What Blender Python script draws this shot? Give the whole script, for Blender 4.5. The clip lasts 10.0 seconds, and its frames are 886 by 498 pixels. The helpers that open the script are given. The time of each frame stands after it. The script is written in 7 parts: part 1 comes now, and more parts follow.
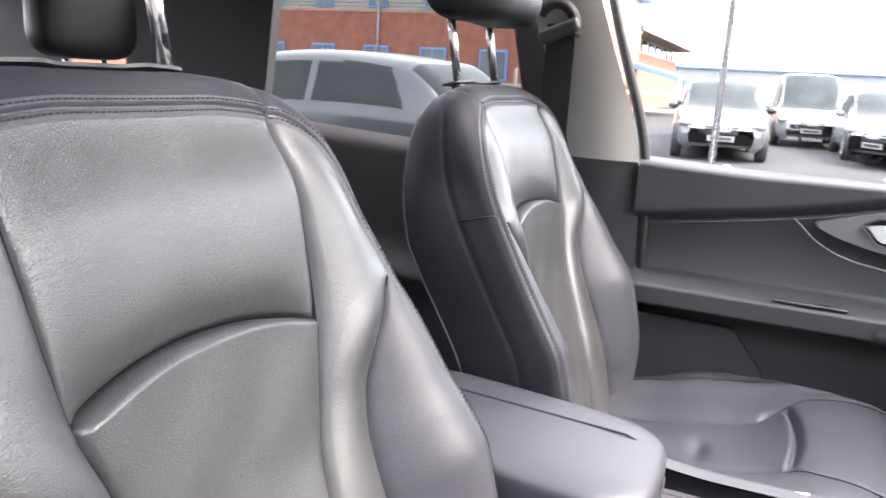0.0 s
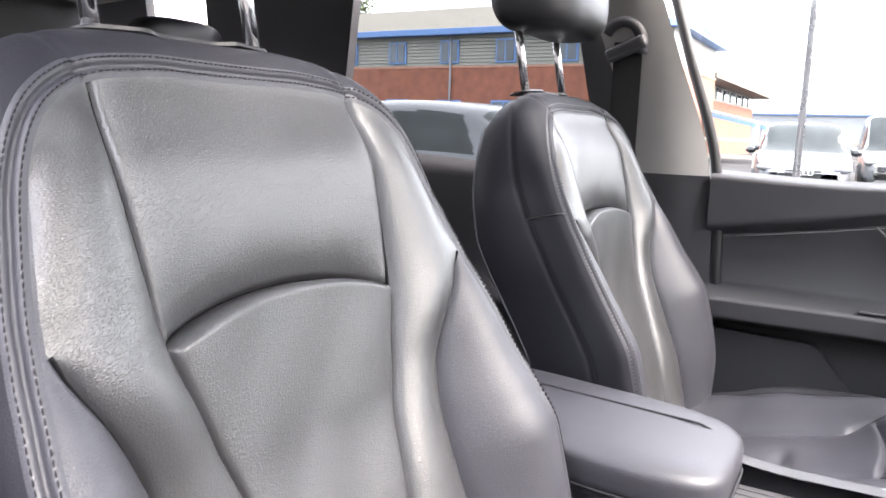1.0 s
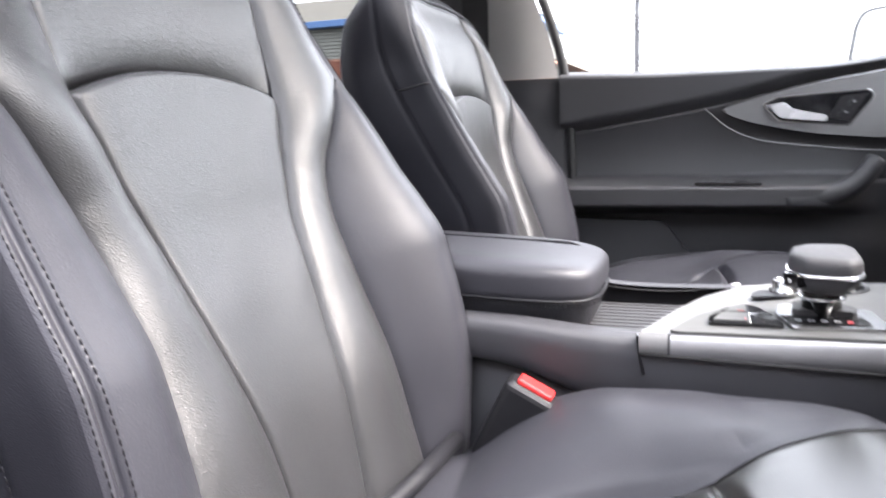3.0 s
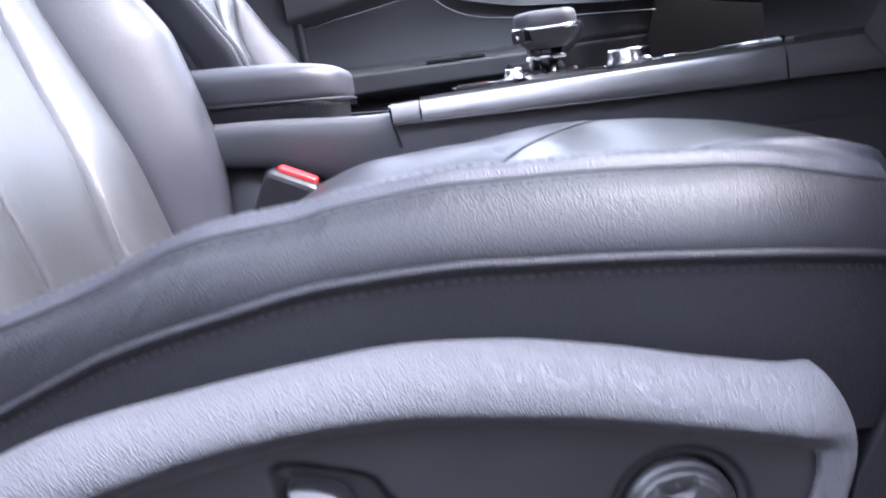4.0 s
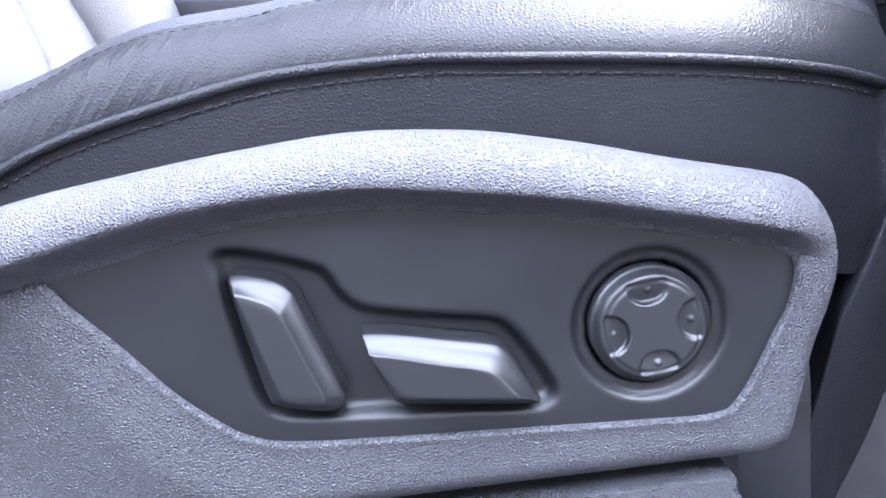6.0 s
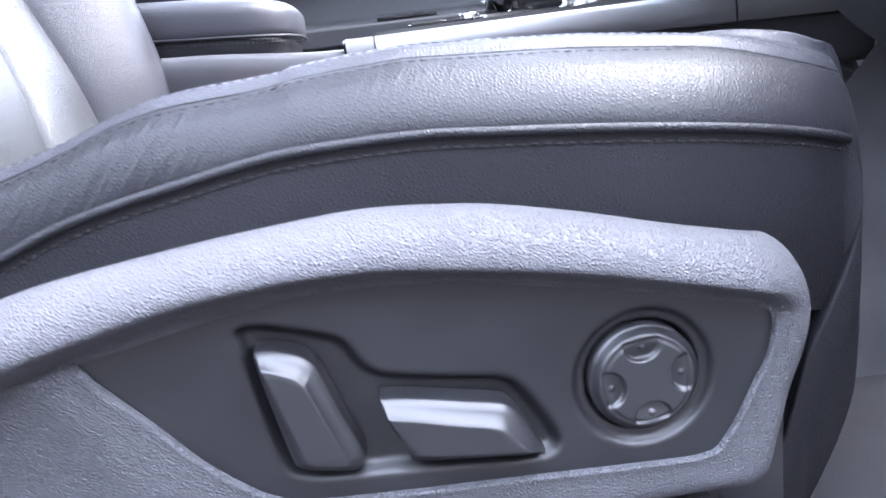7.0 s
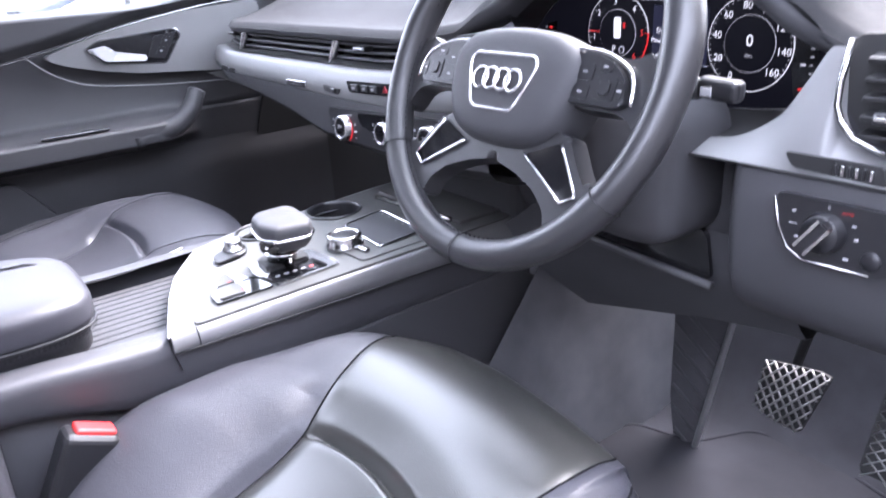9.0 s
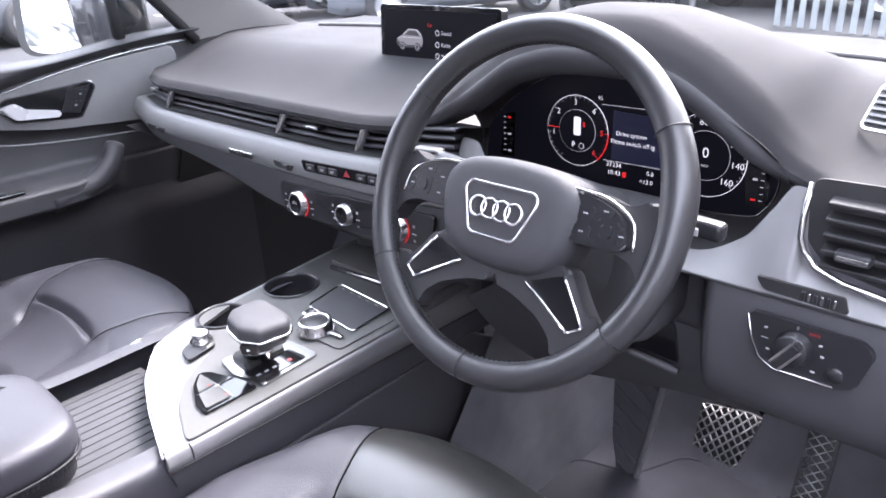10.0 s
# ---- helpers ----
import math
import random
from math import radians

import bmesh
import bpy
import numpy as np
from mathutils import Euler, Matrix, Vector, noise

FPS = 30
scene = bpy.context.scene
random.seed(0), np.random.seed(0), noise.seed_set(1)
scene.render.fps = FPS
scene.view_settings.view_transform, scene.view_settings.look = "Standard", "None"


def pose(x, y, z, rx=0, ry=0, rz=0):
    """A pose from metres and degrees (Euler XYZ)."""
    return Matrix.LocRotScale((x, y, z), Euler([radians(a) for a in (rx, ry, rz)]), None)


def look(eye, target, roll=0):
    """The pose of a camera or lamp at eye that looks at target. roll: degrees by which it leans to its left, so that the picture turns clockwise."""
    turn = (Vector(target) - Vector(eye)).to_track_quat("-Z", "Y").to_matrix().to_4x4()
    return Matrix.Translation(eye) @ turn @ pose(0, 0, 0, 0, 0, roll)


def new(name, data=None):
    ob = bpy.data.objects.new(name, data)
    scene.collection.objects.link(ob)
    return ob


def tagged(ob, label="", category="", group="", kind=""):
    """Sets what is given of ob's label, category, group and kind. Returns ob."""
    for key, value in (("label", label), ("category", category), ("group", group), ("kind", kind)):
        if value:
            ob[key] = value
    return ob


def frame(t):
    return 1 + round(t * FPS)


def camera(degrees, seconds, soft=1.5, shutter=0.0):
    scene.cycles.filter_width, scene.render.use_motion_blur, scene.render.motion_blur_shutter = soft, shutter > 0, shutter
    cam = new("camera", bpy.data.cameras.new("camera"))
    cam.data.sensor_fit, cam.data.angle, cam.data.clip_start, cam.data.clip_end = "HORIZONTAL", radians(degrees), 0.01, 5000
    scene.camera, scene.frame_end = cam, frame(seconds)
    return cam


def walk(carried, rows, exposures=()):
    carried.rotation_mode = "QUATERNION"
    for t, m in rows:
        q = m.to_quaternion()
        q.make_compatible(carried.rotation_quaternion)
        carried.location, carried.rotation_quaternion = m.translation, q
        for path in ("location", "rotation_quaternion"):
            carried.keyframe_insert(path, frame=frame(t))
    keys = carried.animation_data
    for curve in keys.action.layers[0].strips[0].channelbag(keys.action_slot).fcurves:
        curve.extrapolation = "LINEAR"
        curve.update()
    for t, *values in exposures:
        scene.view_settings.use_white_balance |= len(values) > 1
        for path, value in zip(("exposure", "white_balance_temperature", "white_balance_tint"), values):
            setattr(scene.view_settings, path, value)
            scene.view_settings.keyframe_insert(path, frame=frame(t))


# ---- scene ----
# Camera and its walk
cam = camera(61.93, 10.0, soft=1.6, shutter=0.4)
PATH = [
    (0, (0.7914, 0.1068, 1.3227), (-0.9883, -0.6842, 0.8677), 3.25),
    (0.5, (0.8006, 0.1269, 1.2869), (-0.9280, -0.8052, 0.9083), 2.31),
    (1, (0.8237, 0.1305, 1.2525), (-0.8882, -0.8515, 0.9283), 1.79),
    (1.5, (0.8577, 0.1373, 1.2150), (-0.8774, -0.8107, 0.9137), 1.93),
    (2, (0.8874, 0.1532, 1.1624), (-0.8803, -0.7285, 0.8495), 2.25),
    (2.2, (0.8963, 0.1581, 1.1444), (-0.8842, -0.6965, 0.8288), 2.33),
    (3.3, (0.9056, 0.1401, 1.0278), (-1.0043, -0.3356, 0.6730), -4.85),
    (3.5, (0.9142, 0.1336, 0.9796), (-1.0285, -0.1614, 0.6067), -6.41),
    (3.7, (0.9280, 0.1233, 0.9261), (-1.0299, 0.0034, 0.5360), -7.61),
    (4, (0.9255, 0.1296, 0.8615), (-1.0334, 0.1148, 0.4584), -7.83),
    (4.2, (0.9175, 0.1326, 0.8309), (-1.0448, 0.1486, 0.4447), -7.15),
    (4.5, (0.9208, 0.1308, 0.7982), (-1.0396, 0.1731, 0.4047), -5.96),
    (5, (0.9226, 0.1319, 0.7750), (-1.0414, 0.1644, 0.3990), -5.95),
    (5.5, (0.9210, 0.1316, 0.7773), (-1.0404, 0.1481, 0.3863), -5.90),
    (6.8, (0.9311, 0.1280, 0.8089), (-1.0170, 0.1986, 0.3618), -6.93),
    (7, (0.9328, 0.1169, 0.8210), (-1.0065, 0.2321, 0.3457), -7.04),
    (7.2, (0.9380, 0.0974, 0.8395), (-0.9905, 0.2710, 0.3388), -7.50),
    (7.5, (0.9380, 0.0521, 0.8874), (-0.9510, 0.4076, 0.3348), -7.71),
    (7.7, (0.9346, 0.0254, 0.9259), (-0.9097, 0.5223, 0.3328), -7.41),
    (8, (0.9411, -0.0176, 1.0021), (-0.8138, 0.6862, 0.3500), -7.06),
    (8.5, (0.9476, -0.0445, 1.1406), (-0.6809, 0.8654, 0.4195), -5.78),
    (9, (0.9179, -0.0884, 1.2347), (-0.5862, 1.0000, 0.4911), -3.77),
    (9.5, (0.8674, -0.1282, 1.3274), (-0.5074, 1.0988, 0.5499), -2.99),
    (10, (0.8338, -0.1560, 1.3799), (-0.4521, 1.1495, 0.5786), -2.88),
]
walk(cam, [(t, look(eye, target, roll)) for t, eye, target, roll in PATH], exposures=((0.0, 3.68, 6750, 15), (1.2, 3.6, 6750, 15), (2.2, 3.47, 6700, 15), (3.5, 3.33, 6350, 16), (4.1, 3.78, 5750, 20), (5.0, 4.24, 5650, 18), (5.7, 4.26, 5650, 18), (7.1, 4.0, 5750, 16), (8.0, 3.85, 5950, 15), (8.6, 4.08, 5950, 20), (9.3, 3.86, 6050, 21), (10.0, 3.64, 6200, 20)))

# Overcast daylight
world = bpy.data.worlds.new("overcast_sky")
scene.world = world
world.use_nodes = True
wn = world.node_tree.nodes
sky = wn.new("ShaderNodeTexSky")
sky.sky_type = "NISHITA"
sky.sun_disc = False
sky.sun_elevation = radians(45)
sky.sun_rotation = radians(-7)
sky.air_density, sky.dust_density, sky.ozone_density = 1.0, 6.0, 1.0
wn["Background"].inputs["Strength"].default_value = 0.15
veil = wn.new("ShaderNodeMix")
veil.data_type = "RGBA"
veil.inputs["Factor"].default_value = 0.75
veil.inputs[7].default_value = (7.2, 7.6, 8.2, 1)
world.node_tree.links.new(sky.outputs[0], veil.inputs[6])
world.node_tree.links.new(veil.outputs[2], wn["Background"].inputs["Color"])
sun = new("sun", bpy.data.lights.new("sun", "SUN"))
sun.data.energy, sun.data.angle, sun.data.color = 1.5, radians(30), (1.0, 0.97, 0.93)
sun.matrix_world = look((-1, 8, 10), (0, 0, 0))

# ---- small building helpers ----


def spl(xs, ys):
    """A smooth curve through the given knots, with no overshoot."""
    xs, ys = np.array(xs, float), np.array(ys, float)
    h, dl = np.diff(xs), np.diff(ys) / np.diff(xs)
    m = np.zeros(len(xs))
    m[0], m[-1] = dl[0], dl[-1]
    for i in range(1, len(xs) - 1):
        if dl[i - 1] * dl[i] > 0:
            a, b = 2 * h[i] + h[i - 1], h[i] + 2 * h[i - 1]
            m[i] = (a + b) / (a / dl[i - 1] + b / dl[i])

    def f(q):
        q = np.clip(np.asarray(q, float), xs[0], xs[-1])
        i = np.clip(np.searchsorted(xs, q) - 1, 0, len(h) - 1)
        t = (q - xs[i]) / h[i]
        return ((2 * t**3 - 3 * t**2 + 1) * ys[i] + (t**3 - 2 * t**2 + t) * h[i] * m[i]
                + (3 * t**2 - 2 * t**3) * ys[i + 1] + (t**3 - t**2) * h[i] * m[i + 1])
    return f


def sm(a, b, q):
    t = np.clip((np.asarray(q, float) - a) / (b - a), 0, 1)
    return t * t * (3 - 2 * t)


def thing(name, loc, label, category, group="", kind=""):
    ob = new(name)
    ob.location = loc
    ob.empty_display_size = 0.05
    return tagged(ob, label, category, group, kind)


def link_mesh(name, me, material, parent, label):
    ob = new(name, me)
    if material:
        me.materials.append(material)
    if parent:
        ob.parent = parent
        if parent.type == "EMPTY":
            ob.matrix_parent_inverse = Matrix.Translation(-parent.location)
    if label:
        ob["label"] = label
    return ob


def raw(name, verts, faces, material, parent=None, label="", smooth=True):
    verts = np.asarray(verts, float).reshape(-1, 3)
    me = bpy.data.meshes.new(name)
    me.from_pydata(verts.tolist(), [], [tuple(int(i) for i in f) for f in faces])
    if smooth:
        me.polygons.foreach_set("use_smooth", [True] * len(me.polygons))
    me.update()
    return link_mesh(name, me, material, parent, label)


def part(name, bm, material, parent=None, label="", smooth=False):
    bmesh.ops.recalc_face_normals(bm, faces=bm.faces)
    me = bpy.data.meshes.new(name)
    bm.to_mesh(me)
    bm.free()
    if smooth:
        me.polygons.foreach_set("use_smooth", [True] * len(me.polygons))
    return link_mesh(name, me, material, parent, label)


def grid_faces(n, m, wrap=False, keep=None):
    fs = []
    for i in range(n - 1):
        for j in range(m if wrap else m - 1):
            if keep is None or keep[i, j]:
                k = (j + 1) % m
                fs.append((i * m + j, i * m + k, (i + 1) * m + k, (i + 1) * m + j))
    return fs


def sheet(name, P, material, parent=None, label="", wrap=False, keep=None, flip=False):
    """A smooth surface over a grid of places; keep chooses its faces."""
    P = np.asarray(P, float)
    n, m = P.shape[:2]
    fs = grid_faces(n, m, wrap, keep)
    if flip:
        fs = [f[::-1] for f in fs]
    V = P.reshape(-1, 3)
    used = np.unique(np.array(fs).ravel())
    back = np.full(len(V), -1)
    back[used] = np.arange(len(used))
    return raw(name, V[used], [tuple(back[list(f)]) for f in fs], material, parent, label)


def tube_geo(pts, r, seg=8, closed=False):
    pts = np.asarray(pts, float)
    n = len(pts)
    rr = np.broadcast_to(np.asarray(r, float), (n,))
    tan = np.roll(pts, -1, 0) - np.roll(pts, 1, 0)
    if not closed:
        tan[0], tan[-1] = pts[1] - pts[0], pts[-1] - pts[-2]
    tan /= np.linalg.norm(tan, axis=1)[:, None] + 1e-12
    up = np.array([0.31, 0.17, 0.93])
    V = []
    for i in range(n):
        a = np.cross(tan[i], up)
        a /= np.linalg.norm(a) + 1e-12
        b = np.cross(tan[i], a)
        for k in range(seg):
            w = 2 * math.pi * k / seg
            V.append(pts[i] + rr[i] * (math.cos(w) * a + math.sin(w) * b))
    fs = []
    for i in range(n if closed else n - 1):
        for k in range(seg):
            k2, i2 = (k + 1) % seg, (i + 1) % n
            fs.append((i * seg + k, i * seg + k2, i2 * seg + k2, i2 * seg + k))
    if not closed:
        fs += [tuple(range(seg))[::-1], tuple((n - 1) * seg + k for k in range(seg))]
    return V, fs


def tube(name, pts, r, material, parent=None, label="", seg=8, closed=False):
    V, fs = tube_geo(pts, r, seg, closed)
    return raw(name, V, fs, material, parent, label)


def stitches(name, pts, length, gap, r, material, parent, label=""):
    """A row of short threads along a line."""
    pts = np.asarray(pts, float)
    seg = np.linalg.norm(np.diff(pts, axis=0), axis=1)
    s = np.concatenate([[0], np.cumsum(seg)])
    V, F = [], []
    q = 0.0
    while q + length < s[-1]:
        ab = np.array([[np.interp(w, s, pts[:, k]) for k in range(3)] for w in (q, q + length / 2, q + length)])
        v, f = tube_geo(ab, [r * .6, r, r * .6], 5)
        F += [tuple(i + len(V) for i in g) for g in f]
        V += list(v)
        q += length + gap
    return raw(name, V, F, material, parent, label)


def basis(origin, normal, up=(0, 0, 1)):
    """A frame whose z is the normal and whose y is as near to up as can be."""
    z = Vector(normal).normalized()
    x = Vector(up).cross(z).normalized()
    y = z.cross(x)
    m = Matrix((x, y, z)).transposed().to_4x4()
    m.translation = origin
    return m


def rbox(name, size, m, bevel, material, parent=None, label="", seg=3):
    bm = bmesh.new()
    bmesh.ops.create_cube(bm, size=1)
    bmesh.ops.scale(bm, vec=size, verts=bm.verts)
    if bevel:
        bmesh.ops.bevel(bm, geom=list(bm.edges), offset=bevel, segments=seg, affect="EDGES", profile=.5)
    bmesh.ops.transform(bm, matrix=m, verts=bm.verts)
    return part(name, bm, material, parent, label, smooth=False)


def prism(name, poly, h, m, bevel, material, parent=None, label="", seg=2, h0=0.0):
    """A flat outline in the x-y plane of the frame m, raised from h0 to h with a rounded upper edge."""
    bm = bmesh.new()
    lo = [bm.verts.new((p[0], p[1], h0)) for p in poly]
    hi = [bm.verts.new((p[0], p[1], h)) for p in poly]
    n = len(poly)
    bm.faces.new(lo[::-1])
    bm.faces.new(hi)
    for i in range(n):
        bm.faces.new((lo[i], lo[(i + 1) % n], hi[(i + 1) % n], hi[i]))
    if bevel:
        bm.edges.ensure_lookup_table()
        top = [e for e in bm.edges if e.verts[0] in hi and e.verts[1] in hi]
        bmesh.ops.bevel(bm, geom=top, offset=bevel, segments=seg, affect="EDGES", profile=.5)
    bmesh.ops.transform(bm, matrix=m, verts=bm.verts)
    return part(name, bm, material, parent, label)


def round_poly(poly, r, k=5):
    """The outline with its corners rounded to r."""
    out = []
    n = len(poly)
    for i in range(n):
        p0, p, p1 = (np.array(poly[j % n], float) for j in (i - 1, i, i + 1))
        a, b = p0 - p, p1 - p
        la, lb = np.linalg.norm(a), np.linalg.norm(b)
        q = min(r, la * .48, lb * .48)
        s, e = p + a / la * q, p + b / lb * q
        for j in range(k + 1):
            t = j / k
            out.append(tuple((1 - t)**2 * s + 2 * t * (1 - t) * p + t * t * e))
    return out


def lathe(name, prof, m, material, parent=None, label="", seg=40, smooth=True):
    """A turned body: (radius, height) pairs round the z of the frame m."""
    V, n = [], len(prof)
    for r, h in prof:
        for k in range(seg):
            w = 2 * math.pi * k / seg
            V.append(m @ Vector((r * math.cos(w), r * math.sin(w), h)))
    return raw(name, V, grid_faces(n, seg, True), material, parent, label, smooth)


def words(name, text, size, m, material, parent=None, align="CENTER", label=""):
    cu = bpy.data.curves.new(name, "FONT")
    cu.body, cu.size, cu.align_x, cu.align_y = text, size, align, "CENTER"
    cu.resolution_u = 2
    tmp = new("tmp_text", cu)
    dg = bpy.context.evaluated_depsgraph_get()
    me = bpy.data.meshes.new_from_object(tmp.evaluated_get(dg))
    bpy.data.objects.remove(tmp)
    bpy.data.curves.remove(cu)
    me.materials.clear()
    me.transform(m)
    return link_mesh(name, me, material, parent, label)


# ---- materials ----


def mat(name, base, rough=.5, metal=0.0, vary=.12, grain=0.0, scale=300.0, bump=0.0, spec=.5, blotch=6.0, coat=0.0,
        kind="noise", rvary=.08, sheen=0.0, depth=.0006, crease=0.0):
    """A surface with two scales of variation in colour and gloss, and a fine relief."""
    ma = bpy.data.materials.new(name)
    ma.use_nodes = True
    nt = ma.node_tree
    nd, ln = nt.nodes, nt.links
    bs = nd["Principled BSDF"]
    tc = nd.new("ShaderNodeTexCoord")
    big = nd.new("ShaderNodeTexNoise")
    big.inputs["Scale"].default_value = blotch
    big.inputs["Detail"].default_value = 6
    ln.new(tc.outputs["Object"], big.inputs["Vector"])
    ramp = nd.new("ShaderNodeMapRange")
    ramp.inputs["From Min"].default_value, ramp.inputs["From Max"].default_value = .3, .7
    ramp.inputs["To Min"].default_value, ramp.inputs["To Max"].default_value = 1 - vary, 1 + vary
    ln.new(big.outputs["Fac"], ramp.inputs["Value"])
    mul = nd.new("ShaderNodeVectorMath")
    mul.operation = "SCALE"
    mul.inputs[0].default_value = base[:3]
    ln.new(ramp.outputs[0], mul.inputs["Scale"])
    ln.new(mul.outputs[0], bs.inputs["Base Color"])
    rr = nd.new("ShaderNodeMapRange")
    rr.inputs["From Min"].default_value, rr.inputs["From Max"].default_value = .3, .7
    rr.inputs["To Min"].default_value, rr.inputs["To Max"].default_value = max(.02, rough - rvary), min(1, rough + rvary)
    ln.new(big.outputs["Fac"], rr.inputs["Value"])
    ln.new(rr.outputs[0], bs.inputs["Roughness"])
    bs.inputs["Metallic"].default_value = metal
    bs.inputs["Specular IOR Level"].default_value = spec
    bs.inputs["Coat Weight"].default_value = coat
    bs.inputs["Sheen Weight"].default_value = sheen
    if bump:
        if kind == "leather":
            # grain cells lie a little longer across than up
            st = nd.new("ShaderNodeMapping")
            st.inputs["Scale"].default_value = (.62, 1.05, 1.25)
            ln.new(tc.outputs["Object"], st.inputs["Vector"])
            vo = nd.new("ShaderNodeTexVoronoi")
            vo.feature = "DISTANCE_TO_EDGE"
            vo.inputs["Scale"].default_value = scale
            wob = nd.new("ShaderNodeTexNoise")
            wob.inputs["Scale"].default_value = scale * .35
            ln.new(tc.outputs["Object"], wob.inputs["Vector"])
            mx = nd.new("ShaderNodeMix")
            mx.data_type = "VECTOR"
            mx.inputs["Factor"].default_value = .0022
            ln.new(st.outputs[0], mx.inputs[4])
            ln.new(wob.outputs["Color"], mx.inputs[5])
            ln.new(mx.outputs[1], vo.inputs["Vector"])
            cl = nd.new("ShaderNodeMapRange")
            cl.interpolation_type = "SMOOTHSTEP"
            cl.inputs["From Max"].default_value = .45
            ln.new(vo.outputs["Distance"], cl.inputs["Value"])
            wr = nd.new("ShaderNodeTexNoise")
            wr.inputs["Scale"].default_value = scale * .16
            wr.inputs["Detail"].default_value = 3
            wr.inputs["Distortion"].default_value = 1.2
            ln.new(st.outputs[0], wr.inputs["Vector"])
            ad = nd.new("ShaderNodeMath")
            ad.operation = "MULTIPLY_ADD"
            ad.inputs[1].default_value = .45
            ln.new(wr.outputs["Fac"], ad.inputs[0])
            ln.new(cl.outputs[0], ad.inputs[2])
            src = ad.outputs[0]
            if crease:
                # slanting stretch wrinkles, strongest towards the seat's rear
                ro = nd.new("ShaderNodeMapping")
                ro.vector_type = "TEXTURE"
                ro.inputs["Rotation"].default_value = (radians(52), 0, 0)
                ro.inputs["Scale"].default_value = (.02, .030, .0034)
                ln.new(tc.outputs["Object"], ro.inputs["Vector"])
                wk = nd.new("ShaderNodeTexNoise")
                wk.inputs["Scale"].default_value = 1.0
                wk.inputs["Detail"].default_value = 2
                ln.new(ro.outputs[0], wk.inputs["Vector"])
                sp_ = nd.new("ShaderNodeSeparateXYZ")
                ln.new(tc.outputs["Object"], sp_.inputs[0])
                wear = nd.new("ShaderNodeMapRange")
                wear.inputs["From Min"].default_value, wear.inputs["From Max"].default_value = .17, -.02
                wear.inputs["To Min"].default_value, wear.inputs["To Max"].default_value = .06 * crease, crease
                ln.new(sp_.outputs["Y"], wear.inputs["Value"])
                add2 = nd.new("ShaderNodeMath")
                add2.operation = "MULTIPLY_ADD"
                ln.new(wk.outputs["Fac"], add2.inputs[0])
                ln.new(wear.outputs[0], add2.inputs[1])
                ln.new(src, add2.inputs[2])
                src = add2.outputs[0]
        else:
            fi = nd.new("ShaderNodeTexNoise")
            fi.inputs["Scale"].default_value = scale
            fi.inputs["Detail"].default_value = 3
            ln.new(tc.outputs["Object"], fi.inputs["Vector"])
            src = fi.outputs["Fac"]
        bu = nd.new("ShaderNodeBump")
        bu.inputs["Strength"].default_value = bump
        bu.inputs["Distance"].default_value = depth
        ln.new(src, bu.inputs["Height"])
        ln.new(bu.outputs[0], bs.inputs["Normal"])
    return ma


def glow(name, color, strength):
    ma = bpy.data.materials.new(name)
    ma.use_nodes = True
    bs = ma.node_tree.nodes["Principled BSDF"]
    bs.inputs["Base Color"].default_value = (*[c * .3 for c in color], 1)
    bs.inputs["Emission Color"].default_value = (*color, 1)
    bs.inputs["Emission Strength"].default_value = strength
    bs.inputs["Roughness"].default_value = .3
    return ma


def glass(name, tint=(1, 1, 1), rough=0.0):
    ma = bpy.data.materials.new(name)
    ma.use_nodes = True
    nt = ma.node_tree
    nd, ln = nt.nodes, nt.links
    tr, gl, mx, fr = (nd.new("ShaderNode" + k) for k in ("BsdfTransparent", "BsdfGlossy", "MixShader", "Fresnel"))
    tr.inputs["Color"].default_value = (*tint, 1)
    gl.inputs["Roughness"].default_value = rough
    fr.inputs["IOR"].default_value = 1.45
    ln.new(fr.outputs[0], mx.inputs[0])
    ln.new(tr.outputs[0], mx.inputs[1])
    ln.new(gl.outputs[0], mx.inputs[2])
    ln.new(mx.outputs[0], nd["Material Output"].inputs["Surface"])
    return ma


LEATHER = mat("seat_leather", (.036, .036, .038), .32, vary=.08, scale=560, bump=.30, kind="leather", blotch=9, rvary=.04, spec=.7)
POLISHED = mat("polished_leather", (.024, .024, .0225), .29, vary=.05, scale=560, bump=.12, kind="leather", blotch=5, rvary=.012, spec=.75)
# the next four copy the seat leather with shade in colour and gloss
SIDE_SHADED = mat("shaded_side_leather", (.014, .014, .017), .46, vary=.10, scale=560, bump=.38, kind="leather", blotch=9, rvary=.06, spec=.32)
BOLSTER_SHADED = mat("shaded_bolster_leather", (.034, .034, .041), .42, vary=.08, scale=560, bump=.28, kind="leather", blotch=9, rvary=.04, spec=.40)
FLANK_SHADED = mat("shaded_flank_leather", (.014, .014, .018), .55, vary=.10, scale=620, bump=.2, kind="leather", blotch=9, rvary=.06, spec=.16)
CREASED_SHADED = mat("shaded_creased_leather", (.013, .013, .016), .44, vary=.10, scale=560, bump=.26, kind="leather", blotch=9, rvary=.05, spec=.32, crease=11.0)
BLACK_LEATHER = mat("black_leather", (.008, .008, .009), .40, vary=.1, scale=620, bump=.3, kind="leather")
WHEEL_LEATHER = mat("wheel_leather", (.021, .021, .023), .32, vary=.08, scale=900, bump=.16, kind="leather", rvary=.05, spec=.6)
# near-black colour for tubes that darken the grooves like shade
SEAM_SHADE = mat("seam_shade", (.005, .005, .006), .8, vary=.1, blotch=200, spec=.1)
THREAD = mat("grey_thread", (.016, .0155, .018), .8, vary=.2, blotch=300, spec=.1)
